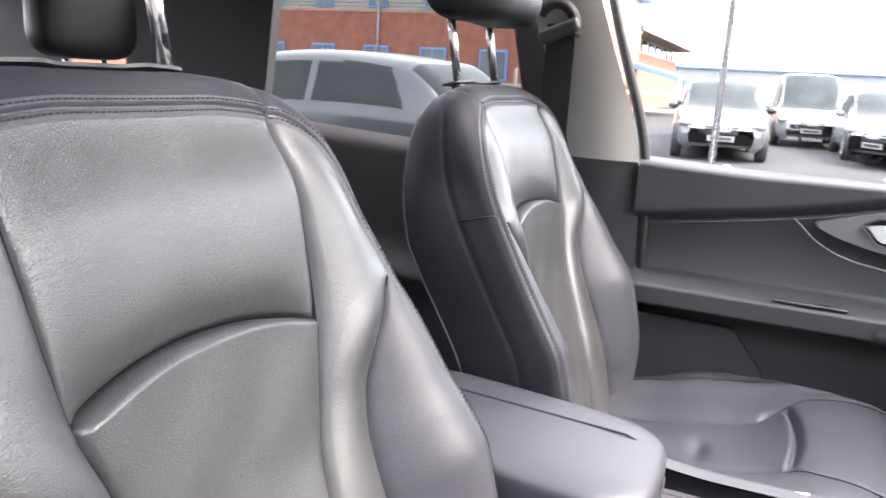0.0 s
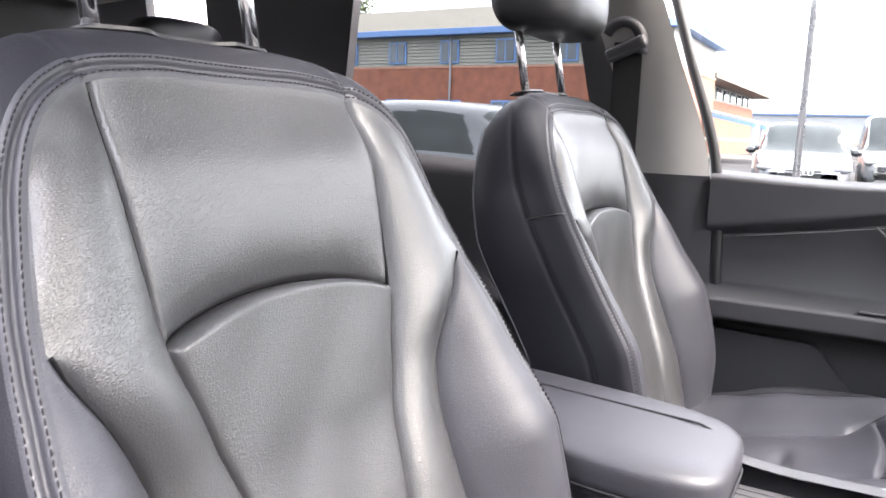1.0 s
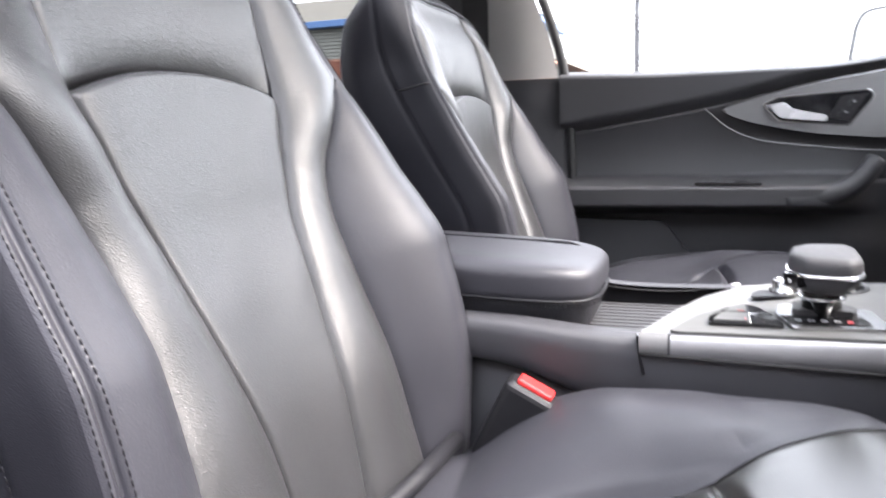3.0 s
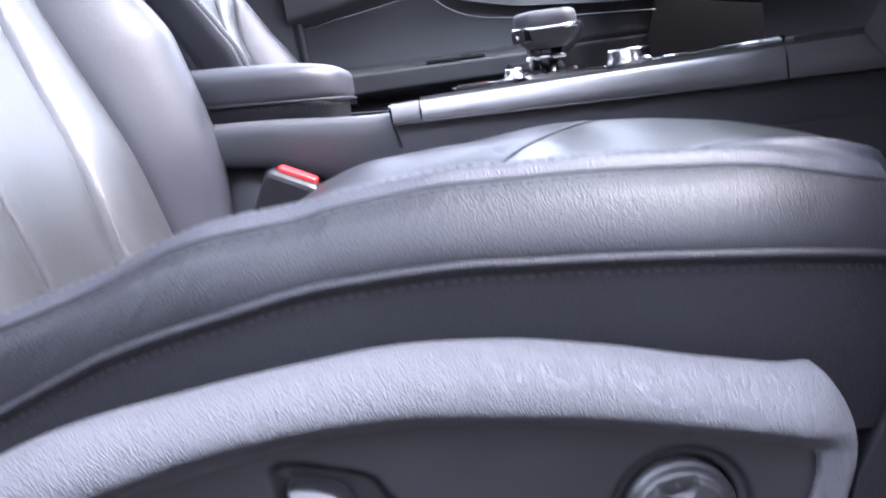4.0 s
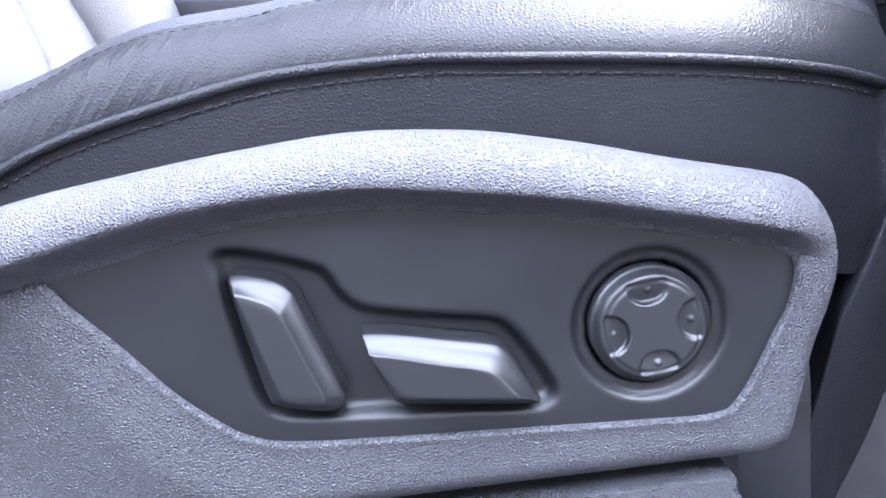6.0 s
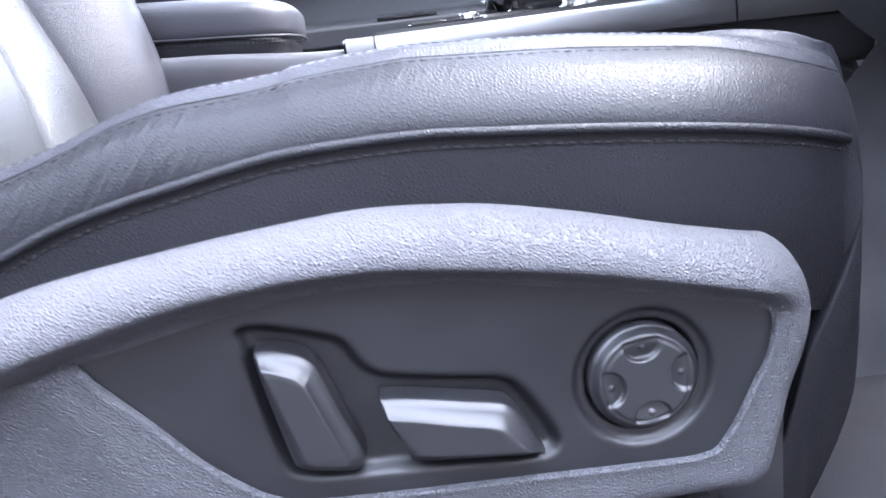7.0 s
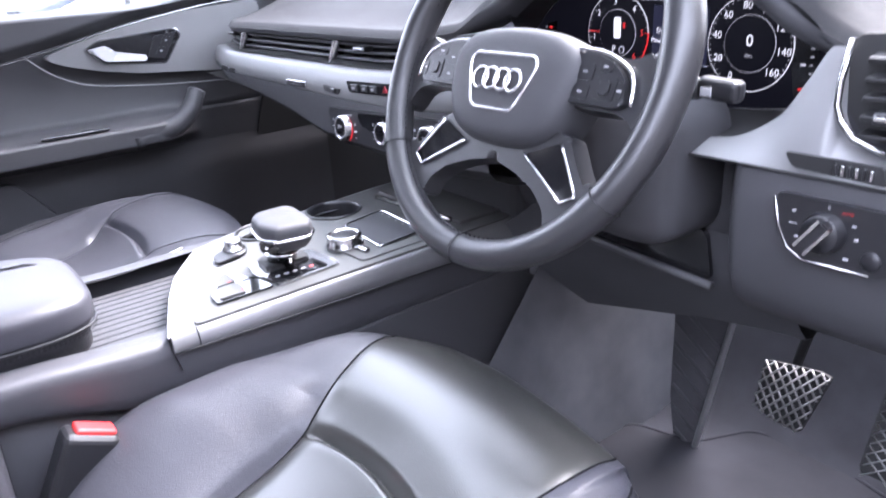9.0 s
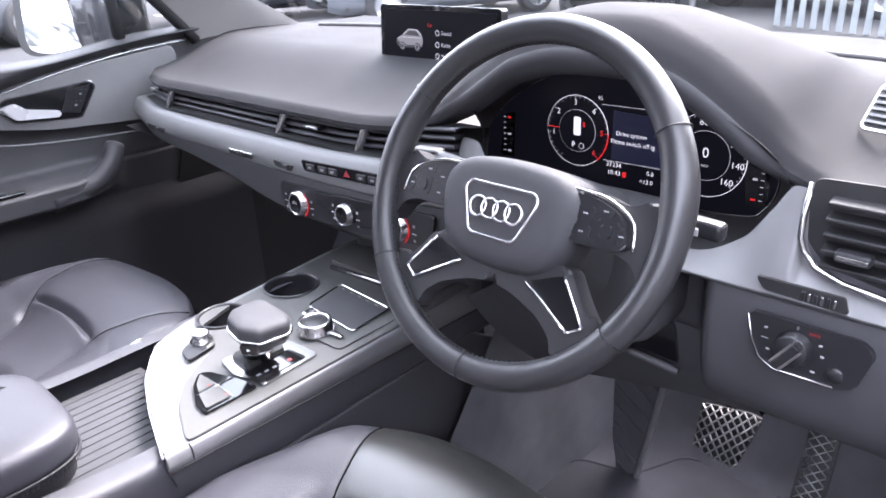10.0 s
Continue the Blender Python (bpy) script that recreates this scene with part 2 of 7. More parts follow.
SOFT = mat("soft_grey_plastic", (.046, .046, .050), .50, vary=.08, scale=1400, bump=.25, kind="leather", rvary=.05)
CONSOLE_SOFT = mat("soft_console_plastic", (.042, .042, .048), .50, vary=.08, scale=1400, bump=.25, kind="leather", rvary=.05)
SOFT_DARK = mat("soft_dark_plastic", (.042, .042, .046), .60, spec=.35, vary=.08, scale=1400, bump=.25, kind="leather", rvary=.05)
DASH_TOP = mat("soft_dash_top", (.016, .016, .018), .75, vary=.08, scale=1100, bump=.3, kind="leather", rvary=.05, spec=.15)
GRAIN = mat("grained_plastic", (.080, .080, .088), .50, vary=.06, scale=720, bump=1.05, spec=.36, kind="leather", rvary=.05)
SATIN = mat("satin_black_plastic", (.011, .011, .013), .36, vary=.08, scale=2600, bump=.12, rvary=.05)
PANEL = mat("fine_panel_plastic", (.012, .012, .014), .40, vary=.16, scale=2400, bump=.16, rvary=.08, spec=.6, blotch=30)
SWITCH = mat("satin_switch_plastic", (.017, .017, .019), .36, vary=.05, scale=2600, bump=.05, rvary=.03, spec=.7)
MATTE = mat("matte_black_plastic", (.012, .012, .013), .6, vary=.1, scale=1500, bump=.2)
GLOSS = mat("gloss_black_plastic", (.006, .006, .007), .07, vary=.05, rvary=.03, coat=.5)
SILVER = mat("brushed_silver_trim", (.175, .175, .177), .56, .35, vary=.05, blotch=25, scale=1800, bump=.05, rvary=.05)
GREYTRIM = mat("grey_console_trim", (.082, .082, .080), .60, .25, vary=.05, blotch=25, rvary=.05)
SATIN_METAL = mat("satin_grey_metal", (.30, .30, .31), .42, .8, vary=.05, blotch=25, rvary=.05)
# the lever's pale, barely metallic colour stands in for bright reflections
LEVER = mat("pale_lit_chrome", (.62, .62, .63), .28, .3, vary=.04)
CHROME = mat("chrome", (.82, .82, .83), .07, 1.0, vary=.03, rvary=.03)
MATCHROME = mat("satin_chrome", (.5, .5, .51), .22, 1.0, vary=.05, rvary=.04)
CARPET = mat("charcoal_carpet", (.044, .044, .050), .95, vary=.22, scale=900, bump=.9, blotch=14, sheen=.0, spec=.2)
# lighter copy of the carpet: light on the tunnel side is in its colour
LIT_SIDE_CARPET = mat("lit_side_carpet", (.095, .096, .105), .95, vary=.20, scale=900, bump=.8, blotch=12, spec=.2)
MAT_CARPET = mat("dark_mat_pile", (.033, .033, .038), .95, vary=.25, scale=700, bump=1.0, blotch=9, sheen=.0, spec=.2)
PILLAR = mat("pillar_cloth", (.34, .33, .315), .85, vary=.06, scale=900, bump=.4)
RUBBER = mat("black_rubber", (.014, .014, .015), .6, vary=.2, scale=500, bump=.3)
STEEL = mat("worn_steel", (.42, .41, .40), .40, .8, vary=.2, blotch=60, rvary=.12)
RED = mat("red_plastic", (.62, .03, .03), .35, vary=.06)
RED_PRINT = mat("printed_red", (.40, .035, .05), .5, vary=.05)
BELT = mat("belt_webbing", (.006, .006, .007), .7, vary=.1, scale=1500, bump=.8)
GLASS = glass("clear_window_glass", (.82, .85, .84))
PRIVACY = glass("tinted_window_glass", (.24, .25, .25))
ROOF_GLASS = glass("tinted_roof_glass", (.40, .42, .42))
SIDE_GLASS = glass("side_window_glass", (.80, .82, .81))
ICON = mat("printed_white", (.7, .7, .7), .5, vary=.02)
ICON_DIM = mat("printed_grey", (.32, .32, .33), .5, vary=.02)
SCREEN = glow("screen_black", (.003, .003, .005), .1)
SCREEN.node_tree.nodes["Principled BSDF"].inputs["Specular IOR Level"].default_value = .15
LIT = glow("lit_white", (.95, .95, 1.0), .075)
LIT_RED = glow("lit_red", (.9, .03, .03), .05)
LIT_DIM = glow("lit_grey", (.5, .5, .55), .08)
ASPHALT = mat("asphalt", (.038, .038, .040), .98, spec=.1, vary=.25, scale=90, bump=.8, blotch=.5)
# ---- the ground and the car's shell ----
g = 400.0
ground = tagged(sheet("ground", [[(-g, -g, 0), (-g, g, 0)], [(g, -g, 0), (g, g, 0)]], ASPHALT, flip=True),
                "grey weathered asphalt of a car park", "ground", kind="structure")

shell = thing("car", (0, 0, .25), "dark car body with roof, pillars and window glass", "car")
PAINT = mat("dark_grey_paint", (.03, .032, .036), .25, .4, vary=.03, coat=1.0)
HEADLINER = mat("light_headliner", (.26, .255, .245), .9, vary=.05, scale=700, bump=.4)


def slab(name, pts, d, material, parent, label=""):
    """A plate between an outline and the same outline moved by d."""
    bm = bmesh.new()
    a = [bm.verts.new(p) for p in pts]
    b = [bm.verts.new(Vector(p) + Vector(d)) for p in pts]
    n = len(pts)
    bm.faces.new(a)
    bm.faces.new(b[::-1])
    for i in range(n):
        bm.faces.new((a[i], b[i], b[(i + 1) % n], a[(i + 1) % n]))
    return part(name, bm, material, parent, label)


# plain wall on the open side, beyond the camera; added to block low light
tagged(slab("light_blocking_wall", [(3.8, -14, 0), (3.8, 8, 0), (3.8, 8, 3.3), (3.8, -14, 3.3)], (.3, 0, 0), mat("dull_wall", (.13, .12, .115), .9, vary=.2, scale=20, bump=.3, blotch=2), None),
       "added plain dull wall that blocks low light", "wall", kind="structure")
# floor pan with its carpet
floor = thing("floor", (0, 0, .40), "charcoal carpet over the car's floor", "floor", kind="structure")
ys = np.linspace(-2.0, 1.35, 60)
xs = np.linspace(-.82, .82, 60)
zfl = .415 + .42 * sm(.92, 1.28, ys)
P = [[(x, y, z + .10 * float(sm(.2, .08, abs(x))) * float(sm(1.2, .9, y)) + .004 * math.sin(31 * x + 3) * math.sin(23 * y)) for x in xs] for y, z in zip(ys, zfl)]
sheet("carpet", P, CARPET, floor)
slab("floor_pan", [(-.85, -2.0, .38), (.85, -2.0, .38), (.85, 1.4, .38), (-.85, 1.4, .38)], (0, 0, .02), MATTE, floor)
slab("bulkhead", [(-.85, 1.36, .38), (.85, 1.36, .38), (.85, 1.36, 1.15), (-.85, 1.36, 1.15)], (0, .03, 0), CARPET, floor)
# sill on the open side
rbox("sill_trim", (.10, 1.2, .05), pose(.80, .25, .44), .012, SATIN, floor, "black plastic sill trim")

# roof: headliner inside, painted skin outside
yr = np.linspace(-2.2, .37, 40)
xr = np.linspace(-.66, .64, 40)
P = [[(x, y, 1.60 + .06 * math.cos(x / .66 * 1.2) - .05 * ((y + .8) / 1.4)**2) for x in xr] for y in yr]
# an unseen roof opening, added to brighten the cabin from above
ym_, xm_ = (yr[:-1] + yr[1:])[:, None] / 2, (xr[:-1] + xr[1:])[None, :] / 2
glazed = (abs(xm_) < .40) & (ym_ > -.50) & (ym_ < .05)
sheet("headliner", P, HEADLINER, shell, "light cloth headliner", flip=True, keep=~glazed)
P = [[(x * 1.06, y * 1.02, 1.64 + .07 * math.cos(x / .66 * 1.2) - .05 * ((y + .8) / 1.4)**2) for x in xr] for y in yr]
sheet("roof_skin", P, PAINT, shell, keep=~glazed)
pane = sheet("added_roof_glass", P, ROOF_GLASS, shell, "added tinted roof panel that lets overhead light in", keep=glazed)
pane.visible_shadow = False


def pillar(name, pts, r, material, label=""):
    return tube(name, np.array(pts), r, material, shell, label, seg=10)


# windscreen pillars: a broad light trim inside, black seal towards the side window
zz = np.linspace(1.165, 1.56, 24)
rear_ = .627 - (zz - 1.275) * .90
front_ = np.maximum(.816 - (zz - 1.26) * 1.75, rear_ + .055)
for sx in (-1, 1):
    P = np.array([[(sx * (.795 - .075 * math.sin(math.pi * .5 * w) - .10 * (z - 1.165)), a + (b - a) * w, z + .012 * math.sin(math.pi * w)) for w in np.linspace(0, 1, 10)] for a, b, z in zip(rear_, front_, zz)])
    sheet("a_pillar_trim", P, PILLAR, shell, "light grey windscreen pillar trim", flip=sx > 0)
    tube("pillar_seal", [(sx * (.80 - .10 * (z - 1.165)), a - .004, z) for a, z in zip(rear_, zz)], .013, RUBBER, shell, seg=10)
    tube("a_pillar", [(sx * (.835 - .10 * (z - 1.165)), (a + b) / 2, z) for a, b, z in zip(rear_, front_, zz)], .035, PAINT, shell, seg=10)
tube("quarter_divider", [(-.815, .554, 1.16), (-.810, .548, 1.26), (-.80, .540, 1.40)], .013, MATTE, shell, "black window divider", seg=8)
# left B pillar: dark foot, light cloth upper
bp_front = spl([.4, 1.07, 1.19, 1.415, 1.62], [-.13, -.149, -.163, -.234, -.30])
zz = np.linspace(.45, 1.62, 40)
ww = np.linspace(0, 1, 9)
P = np.array([[(-.79 + .06 * float(sm(1.2, 1.6, z)) + .012 * math.sin(math.pi * w), float(bp_front(z)) - .15 * w, z) for w in ww] for z in zz])
k = int(np.argmin(abs(zz - 1.172)))
sheet("b_pillar_lower", P[:k + 1], SOFT_DARK, shell, "dark lower pillar trim")
P2 = P.copy()
P2[..., 0] += .004
sheet("b_pillar_upper", P2[k:], PILLAR, shell, "light grey pillar trim")
tube("door_seal", [(-.80, float(bp_front(z)) + .012, z) for z in np.linspace(.5, 1.6, 40)], .011, RUBBER, shell, "black rubber door seal")
# outer skin of the left side and the closed parts around
slab("side_skin", [(-.93, -2.1, .3), (-.93, 1.2, .3), (-.93, 1.2, 1.12), (-.93, -.2, 1.12), (-.93, -2.1, 1.14)], (.02, 0, 0), PAINT, shell)
slab("right_rear_side", [(.90, -2.1, .3), (.90, -.42, .3), (.90, -.42, 1.15), (.90, -2.1, 1.15)], (.02, 0, 0), MATTE, shell)
P = np.array([[(.78 - .08 * float(sm(1.2, 1.6, z)), -.36 - .12 * float(sm(1.0, 1.6, z)) - .14 * w, z) for w in ww] for z in zz])
sheet("right_b_pillar", P, SOFT_DARK, shell)
# C pillar and tail on the left
slab("c_pillar", [(-.80, -1.15, .9), (-.80, -1.55, .9), (-.74, -1.55, 1.62), (-.74, -1.02, 1.62)], (.03, 0, 0), SOFT_DARK, shell, "dark rear pillar trim")
slab("tail_inner", [(-.8, -2.05, .4), (.8, -2.05, .4), (.8, -2.05, 1.1), (-.8, -2.05, 1.1)], (0, -.03, 0), MATTE, shell)
slab("d_pillar", [(-.80, -1.80, 1.0), (-.80, -2.05, 1.0), (-.70, -2.05, 1.6), (-.70, -1.75, 1.6)], (.03, 0, 0), SOFT_DARK, shell)
slab("d_pillar", [(.80, -1.60, 1.0), (.80, -2.05, 1.0), (.70, -2.05, 1.6), (.70, -1.55, 1.6)], (-.03, 0, 0), SOFT_DARK, shell)
slab("tail_header", [(-.66, -2.05, 1.5), (.66, -2.05, 1.5), (.66, -2.0, 1.62), (-.66, -2.0, 1.62)], (0, -.03, 0), SOFT_DARK, shell)
# glass
ws = sheet("windscreen", [[(x, .36 + .80 * t - .10 * (x / .8)**2 * t, 1.60 - .49 * t) for t in np.linspace(0, 1, 12)] for x in np.linspace(-.74, .74, 16)], GLASS, shell, "clear windscreen glass")
ws.visible_shadow = False
gl = sheet("front_window", [[(-.85 + .08 * t, y, 1.10 + .48 * t) for t in (0, .5, 1)] for y in np.linspace(-.2, .70, 8)], SIDE_GLASS, shell)
gl.visible_shadow = False
gl = sheet("rear_window", [[(-.85 + .08 * t, y, 1.12 + .46 * t) for t in (0, .5, 1)] for y in np.linspace(-1.2, -.4, 6)], PRIVACY, shell)
gl.visible_shadow = False
# ---- front seats ----
REC = radians(15)
CR, SR = math.cos(REC), math.sin(REC)
back_w = spl([-.06, 0, .1, .2, .25, .285, .31, .34, .367, .39, .412, .438, .463, .484, .50], [.225, .240, .246, .245, .241, .237, .2345, .231, .2265, .2225, .2185, .212, .2055, .200, .195])
edge_d = spl([-.06, 0, .1, .2, .25, .285, .31, .34, .367, .39, .412, .438, .463, .50, .567], [.030, .050, .074, .078, .065, .053, .046, .037, .029, .022, .016, .010, .005, 0, -.018])
back_c = spl([-.06, 0, .1, .2, .267, .31, .384, .447, .51, .56], [.052, .054, .062, .078, .0915, .105, .122, .1325, .137, .133])
wing_c = spl([-.06, 0, .1, .2, .25, .3, .32, .347, .376, .398, .412, .43], [.18, .17, .158, .151, .154, .165, .173, .187, .205, .217, .224, .23])
arch_s = spl([0, .06, .106, .136, .157, .174, .188, .198, .21], [.567, .567, .563, .557, .547, .533, .511, .484, .44])
rear_w = spl([.30, .36, .42, .46, .50, .53, .56], [.250, .252, .246, .236, .222, .205, .18])
strip_h = spl([-.06, 0, .3, .38, .45, .52, .56, .60], [.010, .010, .012, .015, .013, .008, .003, 0])
lumbar = spl([-.06, 0, .1, .2, .29, .60], [.008, .014, .020, .010, 0, 0])


def seat_back(cx, th):
    """The upholstered backrest: a front face of five panels, and a rim that rolls over to the rear."""
    fwd = np.array([0, CR, SR])

    def at(u, s, d):
        return np.stack([cx + u, -.142 - SR * s + CR * d, .74 + CR * s + SR * d], -1)

    def cosp(n):
        return .5 - .5 * np.cos(np.linspace(0, math.pi, n))
    zones = [18, 18, 50, 18, 18]
    top_q = .567
    rows = np.concatenate([np.linspace(-.06, .38, 150), np.linspace(.3815, .43, 44), np.linspace(.4325, top_q, 60)])
    rows[np.argmin(abs(rows - .404))] = .404
    nf = sum(zones) - 4
    U, S, D = (np.zeros((len(rows), nf)) for _ in range(3))
    for i, q in enumerate(rows):
        se = q if q < .42 else .42 + (q - .42) / (top_q - .42) * .064
        W = float(back_w(se))
        c = min(float(back_c(q)), W * .84)
        wg = min(float(wing_c(q)), W - .003)
        cuts = [-W, -wg, -c, c, wg, W]
        us = []
        for k, n in enumerate(zones):
            seg = cuts[k] + (cuts[k + 1] - cuts[k]) * cosp(n)
            us += list(seg if k == 0 else seg[1:])
        u = np.array(us)
        a = np.abs(u)
        s = np.full(nf, q)
        if q > .42:
            s = .42 + (q - .42) / (top_q - .42) * (arch_s(a * .198 / W) - .42)
        d = np.full(nf, float(lumbar(q)))
        # centre is slightly hollow, the strips beside it swell
        d += -.006 * np.cos(np.clip(a / c, 0, 1) * math.pi / 2)
        t = np.clip((a - c) / max(wg - c, 1e-4), 0, 1)
        hs = float(strip_h(q))
        de = float(edge_d(se))
        foot = float(lumbar(q)) + hs * .536
        foot += (de - foot) * float(sm(.30, .41, q))
        d += (hs * (np.sin(math.pi * .82 * t**.9) - .536 * t) + (foot - float(lumbar(q))) * t) * (a > c) * (a < wg)
        t = np.clip((a - wg) / max(W - wg, 1e-4), 0, 1)
        d[a >= wg] = (foot + (de - foot) * np.sin(np.clip(t * 1.2, 0, 1) * math.pi / 2))[a >= wg]
        # the whole face rounds off softly towards the arch
        d -= .018 * float(sm(.47, top_q, q))**2 * (1 - np.clip(a / W, 0, 1)**4)
        # seam grooves
        d -= .0048 * np.exp(-((a - c) / .0024)**2) + .0042 * np.exp(-np.abs(a - c) / .010)
        if q < .44:
            d -= (.0042 * np.exp(-((a - wg) / .0024)**2) + .0038 * np.exp(-np.abs(a - wg) / .010)) * float(sm(.003, .018, W - wg))
        # cross crease of the centre panel
        inc = (a <= c + 1e-6)
        e = np.full(nf, q - .404)
        cr = -.0085 * np.exp(-(e / .0032)**2) - .019 * np.exp(-np.clip(e, 0, 9) / .024) * (e >= 0) + .004 * np.exp(-np.clip(-e, 0, 9) / .04) * (e < 0)
        d += cr * inc * (1 - np.clip(a / c, 0, 1)**14)
        # faint folds of used leather
        d += .0004 * np.sin(38 * u + 55 * q + 3 * np.sin(9 * u)) * np.clip(1 - abs(q - .3) / .3, 0, 1)
        s = s - .022 * np.clip(a / .122, 0, 1)**2.2 * math.exp(-((q - .404) / .05)**2) * (1 - sm(c, c + .7 * (wg - c), a))
        U[i], S[i], D[i] = u, s, d
    P = at(U, S, D)
    jj = np.broadcast_to(np.arange(nf - 1), (len(rows) - 1, nf - 1))
    fz = np.digitize(jj, [17, 34, 83, 100])
    qm = (rows[:-1] + rows[1:])[:, None] / 2
    sheet("backrest_insert", P, LEATHER, th, keep=(fz == 2) & (qm > .404))
    sheet("lumbar_insert", P, LEATHER, th, keep=(fz == 2) & (qm <= .404))
    for z in (1, 3):
        sheet("side_strip", P, LEATHER, th, keep=(fz == z))
    for z in (0, 4):
        sheet("bolster", P, BOLSTER_SHADED, th, keep=(fz == z))
    # dark tubes laid in the seam grooves stand in for their shade
    ie = int(np.argmin(abs(rows - .399)))
    for col, hi in ((17, ie), (34, len(rows) - 2), (83, len(rows) - 2), (100, ie)):
        tube("seam", P[4:hi:2, col] + .0004 * fwd, .0016, SEAM_SHADE, th, seg=6)
    tube("cross_seam_shade", P[int(np.argmin(abs(rows - .404))), 36:82] + .0004 * fwd, .0016, SEAM_SHADE, th, seg=6)
    # rim: along the left side, over the arch, down the right side
    def rim_line(A):
        return np.concatenate([A[:-1, 0], A[-1, :], A[-2::-1, -1]])
    bu, bs, bd = rim_line(U), rim_line(S), rim_line(D)
    ar = np.concatenate([[0], np.cumsum(np.hypot(np.diff(bu), np.diff(bs)))])
    line = np.linspace(0, ar[-1], 300)
    bu, bs, bd = (np.interp(line, ar, v) for v in (bu, bs, bd))
    tu, ts = np.gradient(bu), np.gradient(bs)
    ker = np.hanning(23) / np.hanning(23).sum()
    tu, ts = (np.convolve(np.pad(v, 11, mode="edge"), ker, "valid") for v in (tu, ts))
    ln_ = np.hypot(tu, ts) + 1e-9
    nu, ns = -ts / ln_, tu / ln_
    Rr = .020 + .018 * sm(.44, .54, bs)
    rear = -.118 - .014 * sm(.12, .28, bs) * sm(.56, .44, bs)
    dist = [0, .0015, .003, .0045, .006, .0075, .009, .0105, .012, .0135, .015, .017, .020, .024, .028, .033, .038, .045, .052, .060, .066, .070, .074, .080, .088, .097, .107, .118, .130, .145, .165]
    ring = []
    lines = {}
    for r in dist:
        ph = np.minimum(r / Rr, math.pi / 2)
        o = Rr * np.sin(ph)
        b = Rr * (1 - np.cos(ph)) + np.maximum(0, r - Rr * math.pi / 2)
        b = np.minimum(b, bd - rear)
        t = b / (bd - rear)
        o = o + .006 * np.sin(math.pi * np.minimum(1, t)) * sm(.0, .2, bs) - .030 * t**3
        wk_ = sm(.22, .80, t) * sm(.2, .34, bs)
        o = o * (1 - wk_) + wk_ * ((rear_w(bs) + .016 - .03 * t**3 - np.abs(bu)) * np.abs(nu) + (Rr - .03 * t**3) * (1 - np.abs(nu)))
        gr = .0042 * math.exp(-((r - .009) / .0020)**2) + .0030 * math.exp(-((r - .070) / .0028)**2)
        gr -= .0012 * (math.exp(-((r - .0045) / .003)**2) + math.exp(-((r - .0135) / .003)**2))
        ring.append(at(bu + nu * (o - gr * np.sin(ph)), bs + ns * (o - gr * np.sin(ph)), bd - b - gr * np.cos(ph)))
        if r in (.0045, .0135, .066, .074):
            g2 = gr - .0007
            lines[r] = at(bu + nu * (o - g2 * np.sin(ph)), bs + ns * (o - g2 * np.sin(ph)), bd - b - g2 * np.cos(ph))
    ring = np.array(ring)
    sheet("edge_band", ring[:12], BOLSTER_SHADED, th, "double-stitched edge band", flip=True)
    # the darker flank leather carries the side's shade in its colour
    sheet("backrest_flank", ring[11:], FLANK_SHADED, th, "leather flank and crown of the backrest", flip=True)
    for r in (.0045, .0135):
        stitches("band_stitching", lines[r][8:-8], .0036, .0016, .0006, THREAD, th)
    for lo, hi in ((8, 105), (195, 292)):
        stitches("flank_stitching", lines[.066][lo:hi], .0036, .0016, .00055, THREAD, th)
    # seam from the notch back over the flank
    for k in (int(np.argmin(abs(bs[:150] - .405))), 150 + int(np.argmin(abs(bs[150:] - .405)))):
        tube("flank_seam", ring[11:22, k] + .0004 * (ring[11:22, k] - at(0.0, .3, -.05)) / .25, .0012, BLACK_LEATHER, th, seg=6)
    tube("rear_piping", ring[-1], .0022, BOLSTER_SHADED, th, seg=6)
    mid_c = at(0.0, .28, -.15)
    sheet("backrest_shell", np.array([ring[-1], ring[-1] * .5 + mid_c * .5 + np.array([0, -.008, 0]), ring[-1] * .02 + mid_c * .98]), MATTE, th, "matte black rear shell", flip=True)
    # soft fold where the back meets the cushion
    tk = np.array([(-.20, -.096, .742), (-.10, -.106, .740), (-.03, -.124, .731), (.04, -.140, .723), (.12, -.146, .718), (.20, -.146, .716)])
    tube("backrest_tuck", np.column_stack([cx + (tk[:, 0] if cx > 0 else -tk[:, 0]), tk[:, 1], tk[:, 2]]), .009, SIDE_SHADED, th, seg=10)
    # plastic collar plate round the posts
    m = Matrix.Translation((cx, -.142 - SR * .613 - CR * .075, .74 + CR * .613 - SR * .075)) @ Matrix.Rotation(REC, 4, "X")
    out = round_poly([(-.100, -.022), (-.096, .010), (-.045, .018), (-.03, .010), (.03, .010), (.045, .018), (.096, .010), (.100, -.022)], .010)
    prism("collar_plate", out, .003, m, .002, SATIN, th, "satin black collar plate")
    # posts and headrest
    for u in (-.082, .082):
        base = at(np.array(u), .60, -.075)
        upd = np.array([0, -SR * .7, .98])
        tube("headrest_post", [base, base + upd * .09, base + upd * .15], .0068, CHROME, th, "chrome post", seg=16)
        lathe("post_guide", [(.0, .0), (.012, 0), (.012, .012), (.009, .015), (.007, .015)], Matrix.Translation(base + np.array([0, 0, -.002])), SATIN, th, seg=20)
    hc = at(np.array(0.0), .60, -.075) + np.array([0, -SR * .7, .98]) * .118
    n1, n2 = 40, 28
    H = np.zeros((n1, n2, 3))
    for i in range(n1):
        a = -math.pi / 2 + math.pi * i / (n1 - 1)
        for j in range(n2):
            b = 2 * math.pi * j / n2

